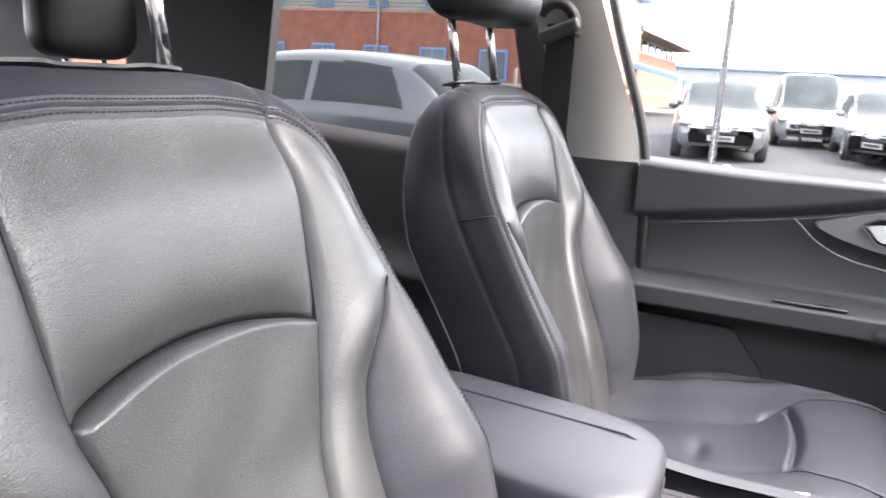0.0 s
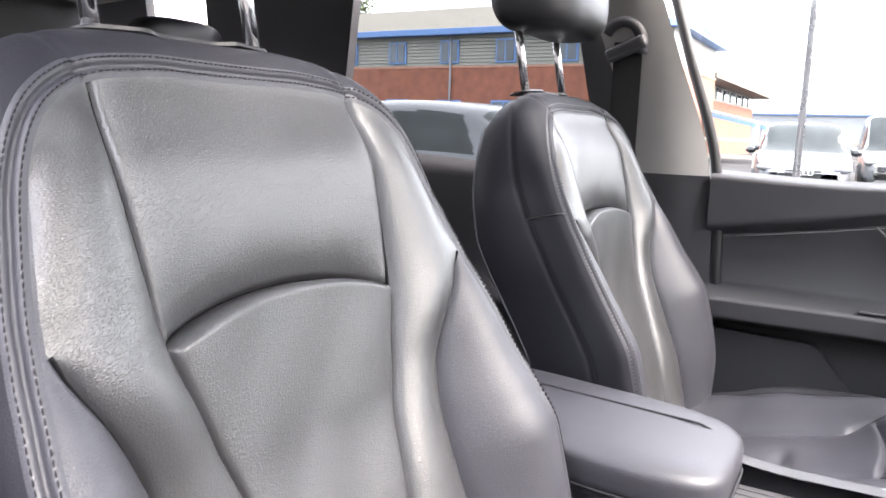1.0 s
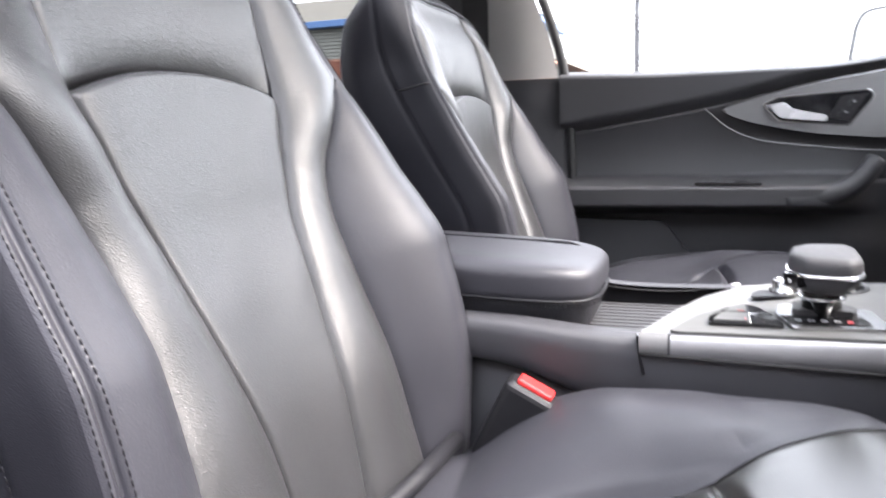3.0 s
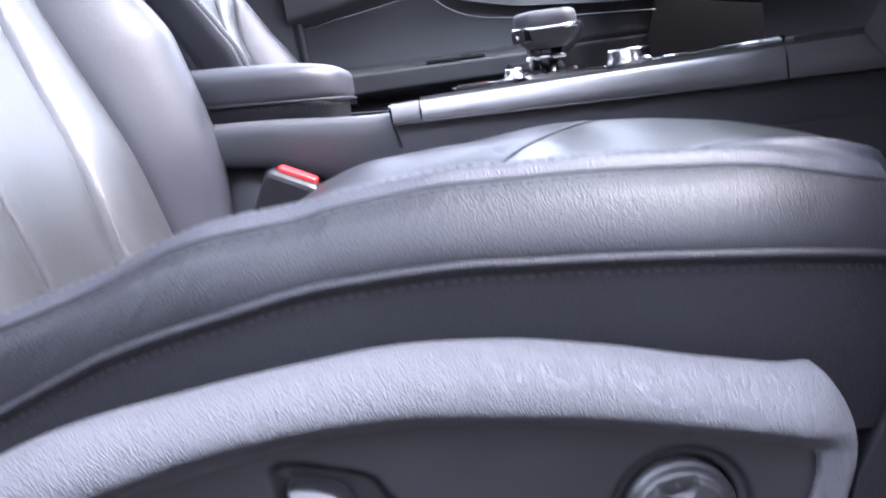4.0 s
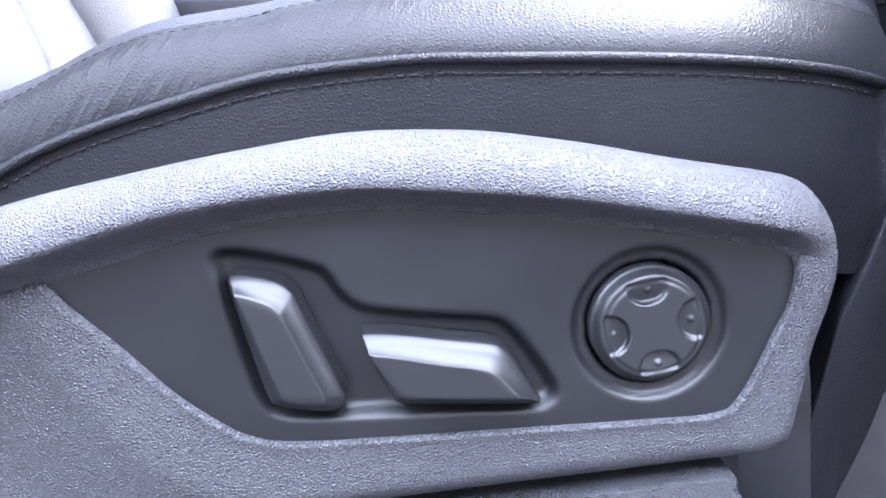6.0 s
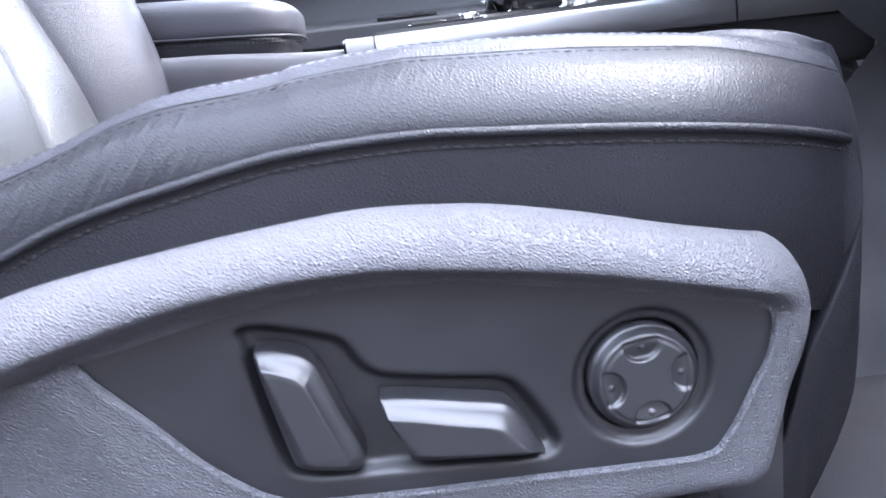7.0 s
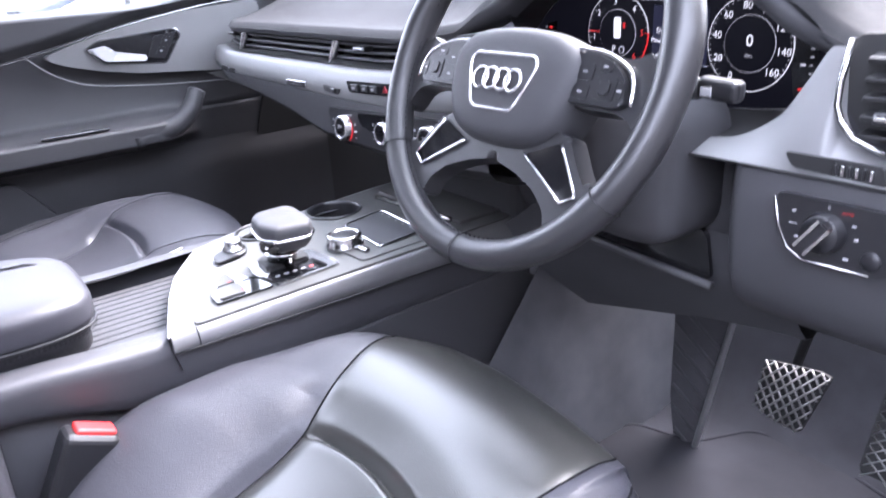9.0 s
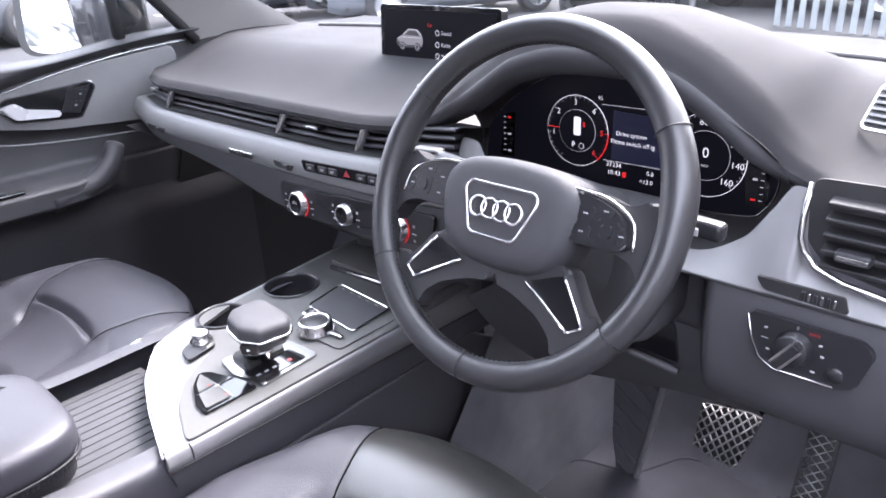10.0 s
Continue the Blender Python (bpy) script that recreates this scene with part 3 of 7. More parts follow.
            def sp(v, e):
                return math.copysign(abs(v)**e, v)
            xx = .132 * sp(math.cos(a), .55) * sp(math.cos(b), .55)
            yy = .078 * sp(math.cos(a), .55) * sp(math.sin(b), .7)
            zz_ = .092 * sp(math.sin(a), .6)
            H[i, j] = hc + np.array([xx, yy + .02 - .10 * zz_, zz_ + .088 - .02 * (xx / .13)**2])
    sheet("headrest", H, BLACK_LEATHER, th, "black leather headrest", wrap=True)


cush_zr = spl([-.18, -.09, 0, .024, .05, .08, .106, .136, .168, .2, .234, .273, .311, .341, .36], [.752, .785, .811, .818, .823, .826, .829, .831, .832, .831, .829, .824, .819, .815, .810])
pipe_z = spl([-.18, -.10, -.016, .012, .064, .119, .156, .193, .234, .279, .335, .36], [.715, .742, .771, .780, .790, .797, .7975, .797, .794, .788, .777, .768])
mid_z = spl([-.18, -.05, .02, .10, .17, .235, .28, .33, .36], [.722, .728, .742, .758, .778, .805, .813, .815, .808])
left_z = spl([-.18, -.11, -.06, 0, .05, .11, .24, .31, .36], [.68, .70, .735, .775, .797, .811, .815, .806, .785])
seam_u = spl([-.18, 0, .05, .1, .17, .23, .28, .34, .36], [.240, .238, .241, .238, .233, .228, .221, .212, .196])
pipe_u = spl([-.18, -.02, .04, .10, .2, .28, .33, .36], [.245, .254, .260, .262, .260, .256, .246, .228])
ctr_l = spl([-.18, -.07, 0, .1, .18, .21, .245, .32, .36], [-.035, -.042, -.058, -.078, -.082, -.092, -.112, -.142, -.152])
ctr_r = spl([-.18, .14, .165, .205, .24, .30, .36], [.122, .126, .136, .153, .172, .178, .176])


front_y = spl([-.26, -.23, -.18, -.07, 0, .08, .18, .22, .26, .29], [.235, .262, .305, .354, .360, .354, .338, .324, .297, .270])


def seat_cushion(cx, th, flip):
    """The seat cushion; flip turns the panel side to the other flank."""
    ny, nc = 190, 150
    f = -1 if flip else 1
    tau = np.concatenate([np.linspace(0, .66, 80), np.linspace(.664, .76, 44), np.linspace(.766, 1.42, ny - 124)])
    # columns of each panel across: inner bolster, centre, outer bolster, side, skirt
    cols = np.array([0, 44, 94, 116, 138, nc - 1])
    VV = np.zeros((ny, nc))
    P = np.zeros((ny, nc, 3))
    E = np.zeros((ny, nc))
    kp, ks = np.zeros(ny), np.zeros(ny)
    for i, t in enumerate(tau):
        # knots across, from the inner side to the outer side: sideways place and height
        yc = -.18 + min(t, 1) * .535
        zl, zm, zr, zp = float(left_z(yc)), float(mid_z(yc)), float(cush_zr(yc)), float(pipe_z(yc))
        if flip:
            zr, zl = zm + .55 * (zr - zm), zm + .75 * (zl - zm)
        grow = float(sm(.16, .23, yc))
        cl, cr, su, pu = float(ctr_l(yc)), float(ctr_r(yc)), float(seam_u(yc)), float(pipe_u(yc))
        zb, zc = max(zl, zm - .03), max(zl, zm + .004 + .005 * grow)
        lift = .006 * grow
        ku = [-.248, -.252, -.245, -.218, -.180, -.5 * .180 + .5 * cl, cl - .010, cl, cl + .03, .5 * (cl + cr), cr - .03, cr, cr + .014, .5 * (cr + su), su - .010, su, .5 * su + .5 * pu + .004, pu, pu - .001, pu - .012]
        kz = [zb - .13, zb - .06, zb - .022, zb - .004, zc - .001, zm + .80 * (zc - zm) + .2 * lift, max(zm + .30 * (zc - zm) + .002, zm + .002 + lift), zm + .002 + lift, zm + .008, zm + .012 - .004 * grow, zm + .008, zm + .002 + lift, zm + .009, zm + .55 * (zr - zm) + .003, zr, zr - .004,
              .5 * zr + .5 * zp + .003, zp, zp - .030, zp - .085]
        kk = np.cumsum([0] + [math.hypot(ku[j + 1] - ku[j], kz[j + 1] - kz[j]) for j in range(len(ku) - 1)])
        kk /= kk[-1]
        kp[i], ks[i] = kk[17], kk[15]
        vv = np.interp(np.arange(nc), cols, [0, kk[7], kk[11], kk[15], kk[17], 1])
        VV[i] = vv
        fu, fz_ = spl(kk, ku), spl(kk, kz)
        u, z = fu(vv), fz_(vv)
        # plan outline of the front edge
        yf = front_y(u)
        y = -.18 + min(t, 1) * (yf + .18)
        if t > .80:
            z = z - .008 * float(sm(.85, 1.0, t))**1.5 * sm(zp, zp + .03, z)
        e = y - (.196 if flip else .180)
        y = y - (.012 if flip else .018) * np.clip(np.abs(u - .02) / .10, 0, 1.15)**2 * np.exp(-(e / .05)**2) * (t < 1)
        if t > 1:
            a = (t - 1) / .42
            z = z - .150 * a**1.35
            y = yf + .012 * math.sin(math.pi * min(1, a * 1.3)) - .03 * a * a
        E[i] = e
        # seams
        w = np.exp(-((u - cl) / .0042)**2) + np.exp(-((u - cr) / .0042)**2)
        up = z > zm - .03
        z = z - (.0045 - .0033 * grow) * w * up * (t < 1)
        z = z - .003 * np.exp(-((u - su) / .0026)**2) * (z > zp + .010)
        # cross crease
        inc = (u > cl) & (u < cr) & up
        ew = np.clip(1 - (np.abs((u - (cl + cr) / 2) / ((cr - cl) / 2)))**4, 0, 1)
        z = z + inc * ew * (-.018 * np.exp(-(e / .0065)**2) + .011 * np.exp(-np.clip(-e, 0, 9) / .035) * (e < 0) + .006 * np.exp(-np.clip(e, 0, 9) / .05) * (e >= 0))
        # a dent and soft folds in the rear part
        z = z - .009 * np.exp(-((y - .055) / .014)**2 - ((u + .005 + .25 * (y - .05)) / .035)**2) * inc
        z = z + .0009 * np.sin(60 * y + 25 * u) * ((u > .19) & (y < .08)) * (z > zp)
        P[i] = np.stack([cx + f * u, y, z], -1)
    jj = np.broadcast_to(np.arange(nc - 1), (ny - 1, nc - 1))
    mid = (jj >= cols[1]) & (jj < cols[2])
    zo = np.where(mid, np.where((E[:-1, :-1] + E[1:, 1:]) < 0, 0, 1), np.where(jj < cols[1], 2, np.where(jj < cols[3], 3, np.where(jj < cols[4], 4, 5))))
    zo = np.where(jj < 12, 6, zo)
    # the driver's centre panels are polished by use; the passenger's take shaded leather
    worn = BOLSTER_SHADED if flip else POLISHED
    for z, nm, ma in ((0, "seat_insert", worn), (1, "thigh_panel", worn), (2, "cushion_bolster", BOLSTER_SHADED), (3, "cushion_bolster", BOLSTER_SHADED),
                      (4, "cushion_side", CREASED_SHADED), (5, "cushion_skirt", SIDE_SHADED), (6, "cushion_skirt", SIDE_SHADED)):
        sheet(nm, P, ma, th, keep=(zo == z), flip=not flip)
    # welt along the outer edge, with stitches under it, and the double seam above
    n1 = int(np.argmin(abs(tau - 1.03)))

    def along(i, k, d):
        return np.array([np.interp(k, VV[i], P[i, :, c]) for c in range(3)]) + d
    pipe = [along(i, kp[i], np.array([f * .0012, 0, 0])) for i in range(12, n1, 2)]
    tube("welt", pipe, .0022, SIDE_SHADED, th, seg=8)
    stitches("welt_stitching", [q + np.array([-f * .0008, 0, -.0055]) for q in pipe], .0034, .0016, .0006, MATTE, th)
    for off in (-.012, .010):
        stitches("bolster_stitching", [along(i, ks[i] + off, np.array([0, 0, -.0001])) for i in range(10, n1, 2)], .0034, .0016, .0005, SIDE_SHADED, th)
    # dark tubes put shade into the cushion's seam grooves too
    for j in cols[1:4]:
        tube("seam", P[14:n1:2, j] + np.array([0, 0, .0002]), .0013, SEAM_SHADE, th, seg=6)
    # seat base under the cushion
    rbox("seat_base", (.44, .40, .20), pose(cx, .07, .585), .03, MATTE, th, "matte black seat base")
    for u in (-.17, .17):
        rbox("seat_rail", (.04, .50, .05), pose(cx + u, .08, .455), .006, STEEL, th)


def outline(ctrl, n):
    """A closed smooth outline through matched control points, n steps a side."""
    c = np.array(ctrl, float)
    k = len(c)
    out = []
    for i in range(k):
        p0, p1, p2, p3 = c[i - 1], c[i], c[(i + 1) % k], c[(i + 2) % k]
        for j in range(n):
            t = j / n
            out.append(.5 * ((2 * p1) + (-p0 + p2) * t + (2 * p0 - 5 * p1 + 4 * p2 - p3) * t * t + (-p0 + 3 * p1 - 3 * p2 + p3) * t**3))
    return np.array(out)


def poly_dist(Q, poly):
    """Signed distance of points to a closed outline, negative inside."""
    a, b = poly, np.roll(poly, -1, 0)
    ab = b - a
    d = np.full(len(Q), 1e9)
    inside = np.zeros(len(Q), bool)
    for p, v, q in zip(a, ab, b):
        t = np.clip(((Q - p) @ v) / (v @ v + 1e-15), 0, 1)
        d = np.minimum(d, np.linalg.norm(Q - p - t[:, None] * v, axis=1))
        cond = (p[1] > Q[:, 1]) != (q[1] > Q[:, 1])
        xi = (q[0] - p[0]) * (Q[:, 1] - p[1]) / (q[1] - p[1] + 1e-15) + p[0]
        inside ^= cond & (Q[:, 0] < xi)
    return np.where(inside, -d, d)


def panel_x(y):
    """The side panel leans in a little towards the front."""
    return .6845 - .030 * y


lip_in = spl([-.13, -.06, -.0017, .027, .046, .0646, .0831, .1015, .1198, .1567, .1942, .2327, .2445, .2545, .262, .2752], [.690, .7205, .7371, .7423, .7458, .7484, .7501, .7500, .7485, .7425, .7342, .7245, .7218, .7165, .7125, .7110])
lip_crest = spl([-.13, -.06, -.0082, .0106, .0293, .0478, .0844, .1026, .139, .176, .2137, .2524, .2603, .2752], [.699, .7295, .7453, .7497, .7537, .7567, .7588, .7585, .7538, .7472, .7378, .7268, .7235, .7140])
lip_top = spl([-.13, -.06, -.0138, .0257, .0646, .1031, .1411, .1791, .2175, .2567, .2646, .270, .2735, .2752], [.715, .748, .7625, .768, .772, .7742, .7712, .7635, .7530, .7428, .7400, .7355, .7290, .7170])


def seat_controls(th):
    """Outer side trim with the power-adjustment panel."""
    inner = np.array([(-.0017, .7371), (.0272, .7423), (.046, .7458), (.0646, .7484), (.0831, .7501), (.1015, .7500), (.1198, .7485), (.1567, .7425), (.1942, .7342), (.2327, .7245), (.2445, .7218), (.2513, .7171), (.2543, .7098), (.2522, .6999), (.246, .6883), (.2398, .6765),
                      (.2335, .6667), (.2282, .6620), (.2189, .6610), (.1904, .6625), (.1502, .6650), (.1106, .6673), (.0814, .6694), (.068, .6711), (.057, .6753), (.0483, .6816), (.0368, .6923), (.0214, .7112), (.0064, .7285)])
    scoop = np.array([(-.13, .82), (-.03, .765), (-.0106, .7343), (-.0023, .7218), (.0083, .7009), (.0192, .6791), (.0372, .6609), (.0649, .6497), (.12, .640), (.12, .55), (-.2, .55), (-.2, .82)])
    # lower face: pairs of places on the panel's edge and on the outer edge
    pairs = [((-.13, .690), (-.131, .600)), ((-.06, .7205), (-.06, .618)), ((-.0017, .7371), (-.010, .628)), ((.0064, .7285), (.004, .6305)), ((.0214, .7112), (.018, .633)), ((.0368, .6923), (.034, .6355)),
             ((.0483, .6816), (.047, .6375)), ((.057, .6753), (.058, .638)), ((.068, .6711), (.070, .6385)), ((.0814, .6694), (.083, .639)), ((.1106, .6673), (.112, .639)), ((.1502, .6650), (.152, .639)),
             ((.1904, .6625), (.192, .6388)), ((.2189, .6610), (.226, .6388)), ((.2282, .6620), (.243, .6390)), ((.2335, .6667), (.2545, .6430)), ((.2398, .6765), (.2600, .6590)), ((.246, .6883), (.2655, .6790)),
             ((.2522, .6999), (.2715, .6950)), ((.2543, .7098), (.2747, .7075)), ((.2545, .7165), (.2753, .7160))]
    kq = np.linspace(0, len(pairs) - 1, 260)
    I, O = (np.column_stack([spl(range(len(pairs)), [p[e][c] for p in pairs])(kq) for c in (0, 1)]) for e in (0, 1))
    rings = [np.column_stack([panel_x(I[:, 0]) - .010, I]), np.column_stack([panel_x(I[:, 0]) + .0004, I])]
    for w in (.02, .05, .10, .18, .28, .38, .48, .58, .68, .76, .83, .89, .94, .98, 1.0):
        g = I + (O - I) * w
        do = np.linalg.norm(O - g, axis=1)
        di = np.linalg.norm(I - g, axis=1)
        ds = poly_dist(g, scoop)
        x = .0014 + .0008 * np.exp(-(di / .002)**2) - .018 * (1 - np.sqrt(np.clip(1 - np.clip(1 - do / .012, 0, 1)**2, 0, 1)))
        x = x - .22 * np.clip(-ds, 0, .05) * sm(0, .012, -ds)
        rings.append(np.column_stack([panel_x(g[:, 0]) + x, g]))
    rings.append(rings[-1] + np.array([-.03, 0, 0]))
    trim = sheet("side_trim", np.array(rings), GRAIN, th, "grained grey plastic side trim")
    # upper lip: a hollow under the crest, then a rounded back to the cushion's skirt
    yl = np.concatenate([np.linspace(-.13, .25, 150), np.linspace(.2515, .2752, 30)])
    zi, zc, zt = lip_in(yl), lip_crest(yl), lip_top(yl)
    fade = sm(.270, .244, yl) * (.35 + .65 * sm(-.10, -.01, yl))
    turn_ = .020 * (1 - np.sqrt(np.clip(1 - np.clip((yl - .262) / .0135, 0, .995)**2, 0, 1)))
    rows = [np.column_stack([panel_x(yl) - .012 - turn_, yl, zi - .002 - .006 * sm(.253, .256, yl)]), np.column_stack([panel_x(yl) - .0006 + .002 * (1 - fade) - turn_ - .0006, yl, zi - .001 - .006 * sm(.253, .256, yl)]), np.column_stack([panel_x(yl) - .0006 + .002 * (1 - fade) - turn_, yl, zi])]
    for t in (.12, .25, .4, .55, .7, .85, .95, 1.0):
        rows.append(np.column_stack([panel_x(yl) - .0006 + .002 * (1 - fade) + .0130 * fade * (float(sm(0, 1.05, t))) - turn_, yl, zi + (zc - zi) * t]))
    top_x = -.0006 + .002 * (1 - fade) + .0130 * fade - turn_
    for q in (.06, .14, .24, .35, .46, .57, .68, .78, .87, .94, .985, 1.0):
        rows.append(np.column_stack([panel_x(yl) + top_x - .026 * (1 - math.sqrt(1 - (q * .99)**2)), yl, zc + (zt - zc) * q]))
    rows.append(rows[-1] + np.array([-.006, 0, .0004]))
    rows.append(rows[-1] + np.array([-.03, 0, -.015]))
    sheet("trim_lip", np.array(rows), GRAIN, th, flip=True)
    # the panel, pressed in round its switches
    ys_, zs_ = np.arange(-.006, .2581, .0013), np.arange(.656, .7541, .0013)
    Yg, Zg = np.meshgrid(ys_, zs_)
    Q = np.column_stack([Yg.ravel(), Zg.ravel()])
    rec = outline([(.0539, .7364), (.0558, .7412), (.0600, .7423), (.0690, .7408), (.0883, .7341), (.0942, .7296), (.0980, .7227), (.1031, .7177), (.1122, .7150), (.1347, .7106), (.1480, .7081), (.1545, .7039), (.1606, .6955), (.1684, .6811),
                   (.1690, .6747), (.1647, .6706), (.1566, .6700), (.1310, .6724), (.0920, .6754), (.0728, .6778), (.0640, .6830), (.0602, .6965), (.0574, .7148)], 4)
    dr = poly_dist(Q, rec)
    kc_ = (.2026, .6974)
    kn = np.hypot(Q[:, 0] - kc_[0], Q[:, 1] - kc_[1])
    dx = -.0060 * (1 - sm(-.0052, .0003, dr)) - .0035 * sm(.0290, .0255, kn) - .009 * sm(.0226, .0214, kn)
    P = np.column_stack([panel_x(Q[:, 0]) - .0014 + dx, Q]).reshape(len(zs_), len(ys_), 3)
    inside = (poly_dist(Q, inner) < .0034).reshape(len(zs_), len(ys_))
    panel = sheet("control_panel", P, PANEL, th, "satin black control panel", keep=inside[:-1, :-1] & inside[1:, 1:])
    # two paddle switches: a broad sloping upper face over a flat front
    eye_y, eye_z = .131, .777

    def paddle(base, front, h):
        base, front = np.array(base), np.array(front)
        k = h / .237
        front = front + (np.array([eye_y, eye_z]) - front) * k
        n = 5
        bs, ft = outline(base, n), outline(front, n)
        c = ft.mean(0)
        rings = []
        for wgt, hh in ((0, -.0065), (0, -.002), (.04, .0005), (.10, .0022), (.14, .0034), (.5, h * .52), (.92, h * .93), (1.0, h)):
            rings.append(bs * (1 - wgt) + ft * wgt)
            rings[-1] = np.column_stack([panel_x(rings[-1][:, 0]) + hh, rings[-1]])
        for f in (.96, .8, .4, .02):
            g = c + (ft - c) * f
            rings.append(np.column_stack([panel_x(g[:, 0]) + h + .0004, g]))
        sheet("adjust_switch", np.array(rings), SWITCH, panel, "satin black adjustment switch", wrap=True, flip=True)
    paddle([(.0609, .7323), (.0633, .7336), (.0696, .7325), (.0766, .7298), (.0808, .7262), (.0829, .7217), (.0882, .7053), (.0938, .6894), (.0937, .6843), (.0898, .6811), (.0775, .6832), (.0698, .6857), (.0673, .6897), (.0640, .7082), (.0612, .7262)],
           [(.0614, .7258), (.0640, .7250), (.0680, .7232), (.0724, .7208), (.0748, .7182), (.0763, .7155), (.0817, .6999), (.0862, .6872), (.0868, .6852), (.0852, .6833), (.0765, .6846), (.0723, .6864), (.0706, .6900), (.0658, .7080), (.0618, .7238)], .0085)
    paddle([(.1023, .7071), (.1038, .7083), (.1151, .7066), (.1339, .7023), (.1434, .7002), (.1491, .6979), (.1543, .6907), (.1608, .6768), (.1585, .6751), (.1316, .6782), (.1133, .6808), (.1093, .6848), (.1052, .6960)],
           [(.1036, .6986), (.1050, .6990), (.1140, .6968), (.1291, .6925), (.1415, .6893), (.1462, .6868), (.1506, .6816), (.1546, .6772), (.1530, .6762), (.1316, .6790), (.1148, .6818), (.1112, .6850), (.1062, .6930)], .0085)
    R = .0214
    nr, na = 40, 144
    xf = panel_x(kc_[0])
    K = []
    for i in range(nr):
        r = R * i / (nr - 1)
        row = []
        for j in range(na):
            a = 2 * math.pi * j / na
            h = .0030 - .0042 * float(sm(.0178, R, r)) - .0008 * float(sm(.0158, .0170, r))
            for qd in range(4):
                b = qd * math.pi / 2 + .10
                px, py = r * math.cos(a) - .0136 * math.cos(b), r * math.sin(a) - .0136 * math.sin(b)
                al = px * math.cos(b) + py * math.sin(b)
                ac = -px * math.sin(b) + py * math.cos(b)
                # a scoop with a straight outer side and a round inner side
                half = .0078 * math.sqrt(max(0.0, 1 - (min(0.0, al - .0016) / .0068)**2))
                inn = float(sm(.0000, .0014, half - abs(ac))) * float(sm(.0034, .0026, al)) * float(sm(-.0054, -.0040, al))
                h -= .0030 * inn * (.45 + .55 * float(sm(.0034, -.0046, al)))
                h += .0008 * float(sm(.0013, .0006, math.hypot(px, py)))
            row.append((xf + h, kc_[0] + r * math.cos(a), kc_[1] + r * math.sin(a)))
        K.append(row)
    K.append([(xf - .012, kc_[0] + R * math.cos(2 * math.pi * j / na), kc_[1] + R * math.sin(2 * math.pi * j / na)) for j in range(na)])
    sheet("lumbar_switch", np.array(K), SWITCH, panel, "round four-way lumbar switch", wrap=True)
    # lower cover of the seat frame
    lowm = Matrix(((0, 0, 1, .655), (1, 0, 0, 0), (0, 1, 0, 0), (0, 0, 0, 1)))
    prism("rail_cover", round_poly([(-.13, .54), (.214, .54), (.226, .60), (.236, .634), (.10, .632), (-.13, .612)], .008), .021, lowm, .005, GRAIN, th)


driver_seat = thing("front_seat", (.39, 0, .43), "dark grey leather driver's seat with power switches", "car seat", "front seats")
seat_back(.39, driver_seat)
seat_cushion(.39, driver_seat, False)
seat_controls(driver_seat)
passenger_seat = thing("front_seat", (-.39, 0, .43), "dark grey leather passenger seat beside the console", "car seat", "front seats")
seat_back(-.39, passenger_seat)
seat_cushion(-.39, passenger_seat, True)
# ---- passenger's door ----
sill_z = spl([-.20, .12, .36, .6, .80], [1.186, 1.174, 1.174, 1.197, 1.205])
groove_z = spl([-.20, .16, .39, .6, .80], [1.038, 1.094, 1.142, 1.168, 1.176])

door = thing("door_1", (-.82, .25, .42), "closed grey soft-plastic passenger door with silver handle trim", "car door", kind="structure")


def door_x(y, z):
    gz, sz = float(groove_z(y)), float(sill_z(y))
    x = -.802
    x += .030 * float(sm(gz - .002, gz + .028, z))
    x -= .004 * math.exp(-((z - gz) / .003)**2)
    x -= .045 * float(sm(sz - .016, sz, z))**2
    x -= .014 * math.sin(math.pi * min(1, max(0, (z - .94) / max(.02, gz - .94))))
    reach = float(sm(.50, .36, y))
    x += .082 * float(sm(.862, .892, z)) * float(sm(.950, .926, z)) * reach
    x -= .004 * math.exp(-((z - .938) / .004)**2)
    x += .012 * float(sm(.86, .80, z))
    return x


yd = np.linspace(-.155, .80, 90)


def door_sheet(name, lo, hi, n, material, label):
    """One stretch of the door card between two height lines."""
    P = np.array([[(door_x(y, lo(y) + (hi(y) - lo(y)) * t), y, lo(y) + (hi(y) - lo(y)) * t) for y in yd] for t in np.linspace(0, 1, n)])
    sheet(name, P, material, door, label, flip=True)


def level(z):
    return lambda y: z


door_sheet("door_pad", lambda y: float(groove_z(y)), lambda y: float(sill_z(y)), 26, SOFT, "soft grey upper pad")
door_sheet("door_panel", level(.938), lambda y: float(groove_z(y)), 30, SOFT, "grey middle panel")
door_sheet("door_armrest", level(.86), level(.938), 26, SOFT, "padded armrest")
door_sheet("door_lower", level(.46), level(.86), 24, SOFT_DARK, "dark lower panel")
slab("door_core", [(-.83, -.16, .40), (-.83, .80, .40), (-.83, .80, 1.10), (-.83, -.16, 1.12)], (-.03, 0, 0), MATTE, door)
tube("window_weatherstrip", [(-.838, y, float(sill_z(y)) - .010) for y in np.linspace(-.15, .8, 24)], .005, RUBBER, door)
t_ = np.linspace(0, 1, 24)
gy, gz = spl([0, .35, .7, 1], [.31, .40, .450, .475]), spl([0, .35, .7, 1], [.900, .914, .945, .978])
tube("pull_handle", [(-.742 - .03 * float(t)**2, float(gy(t)), float(gz(t))) for t in t_], [.024 - .004 * float(t) for t in t_], SOFT, door, "grey pull handle", seg=14)
tube("pad_line", [(-.792, y, float(groove_z(y)) - .003) for y in np.linspace(-.10, .70, 40)], .0014, MATCHROME, door, "thin chrome line under the pad", seg=6)
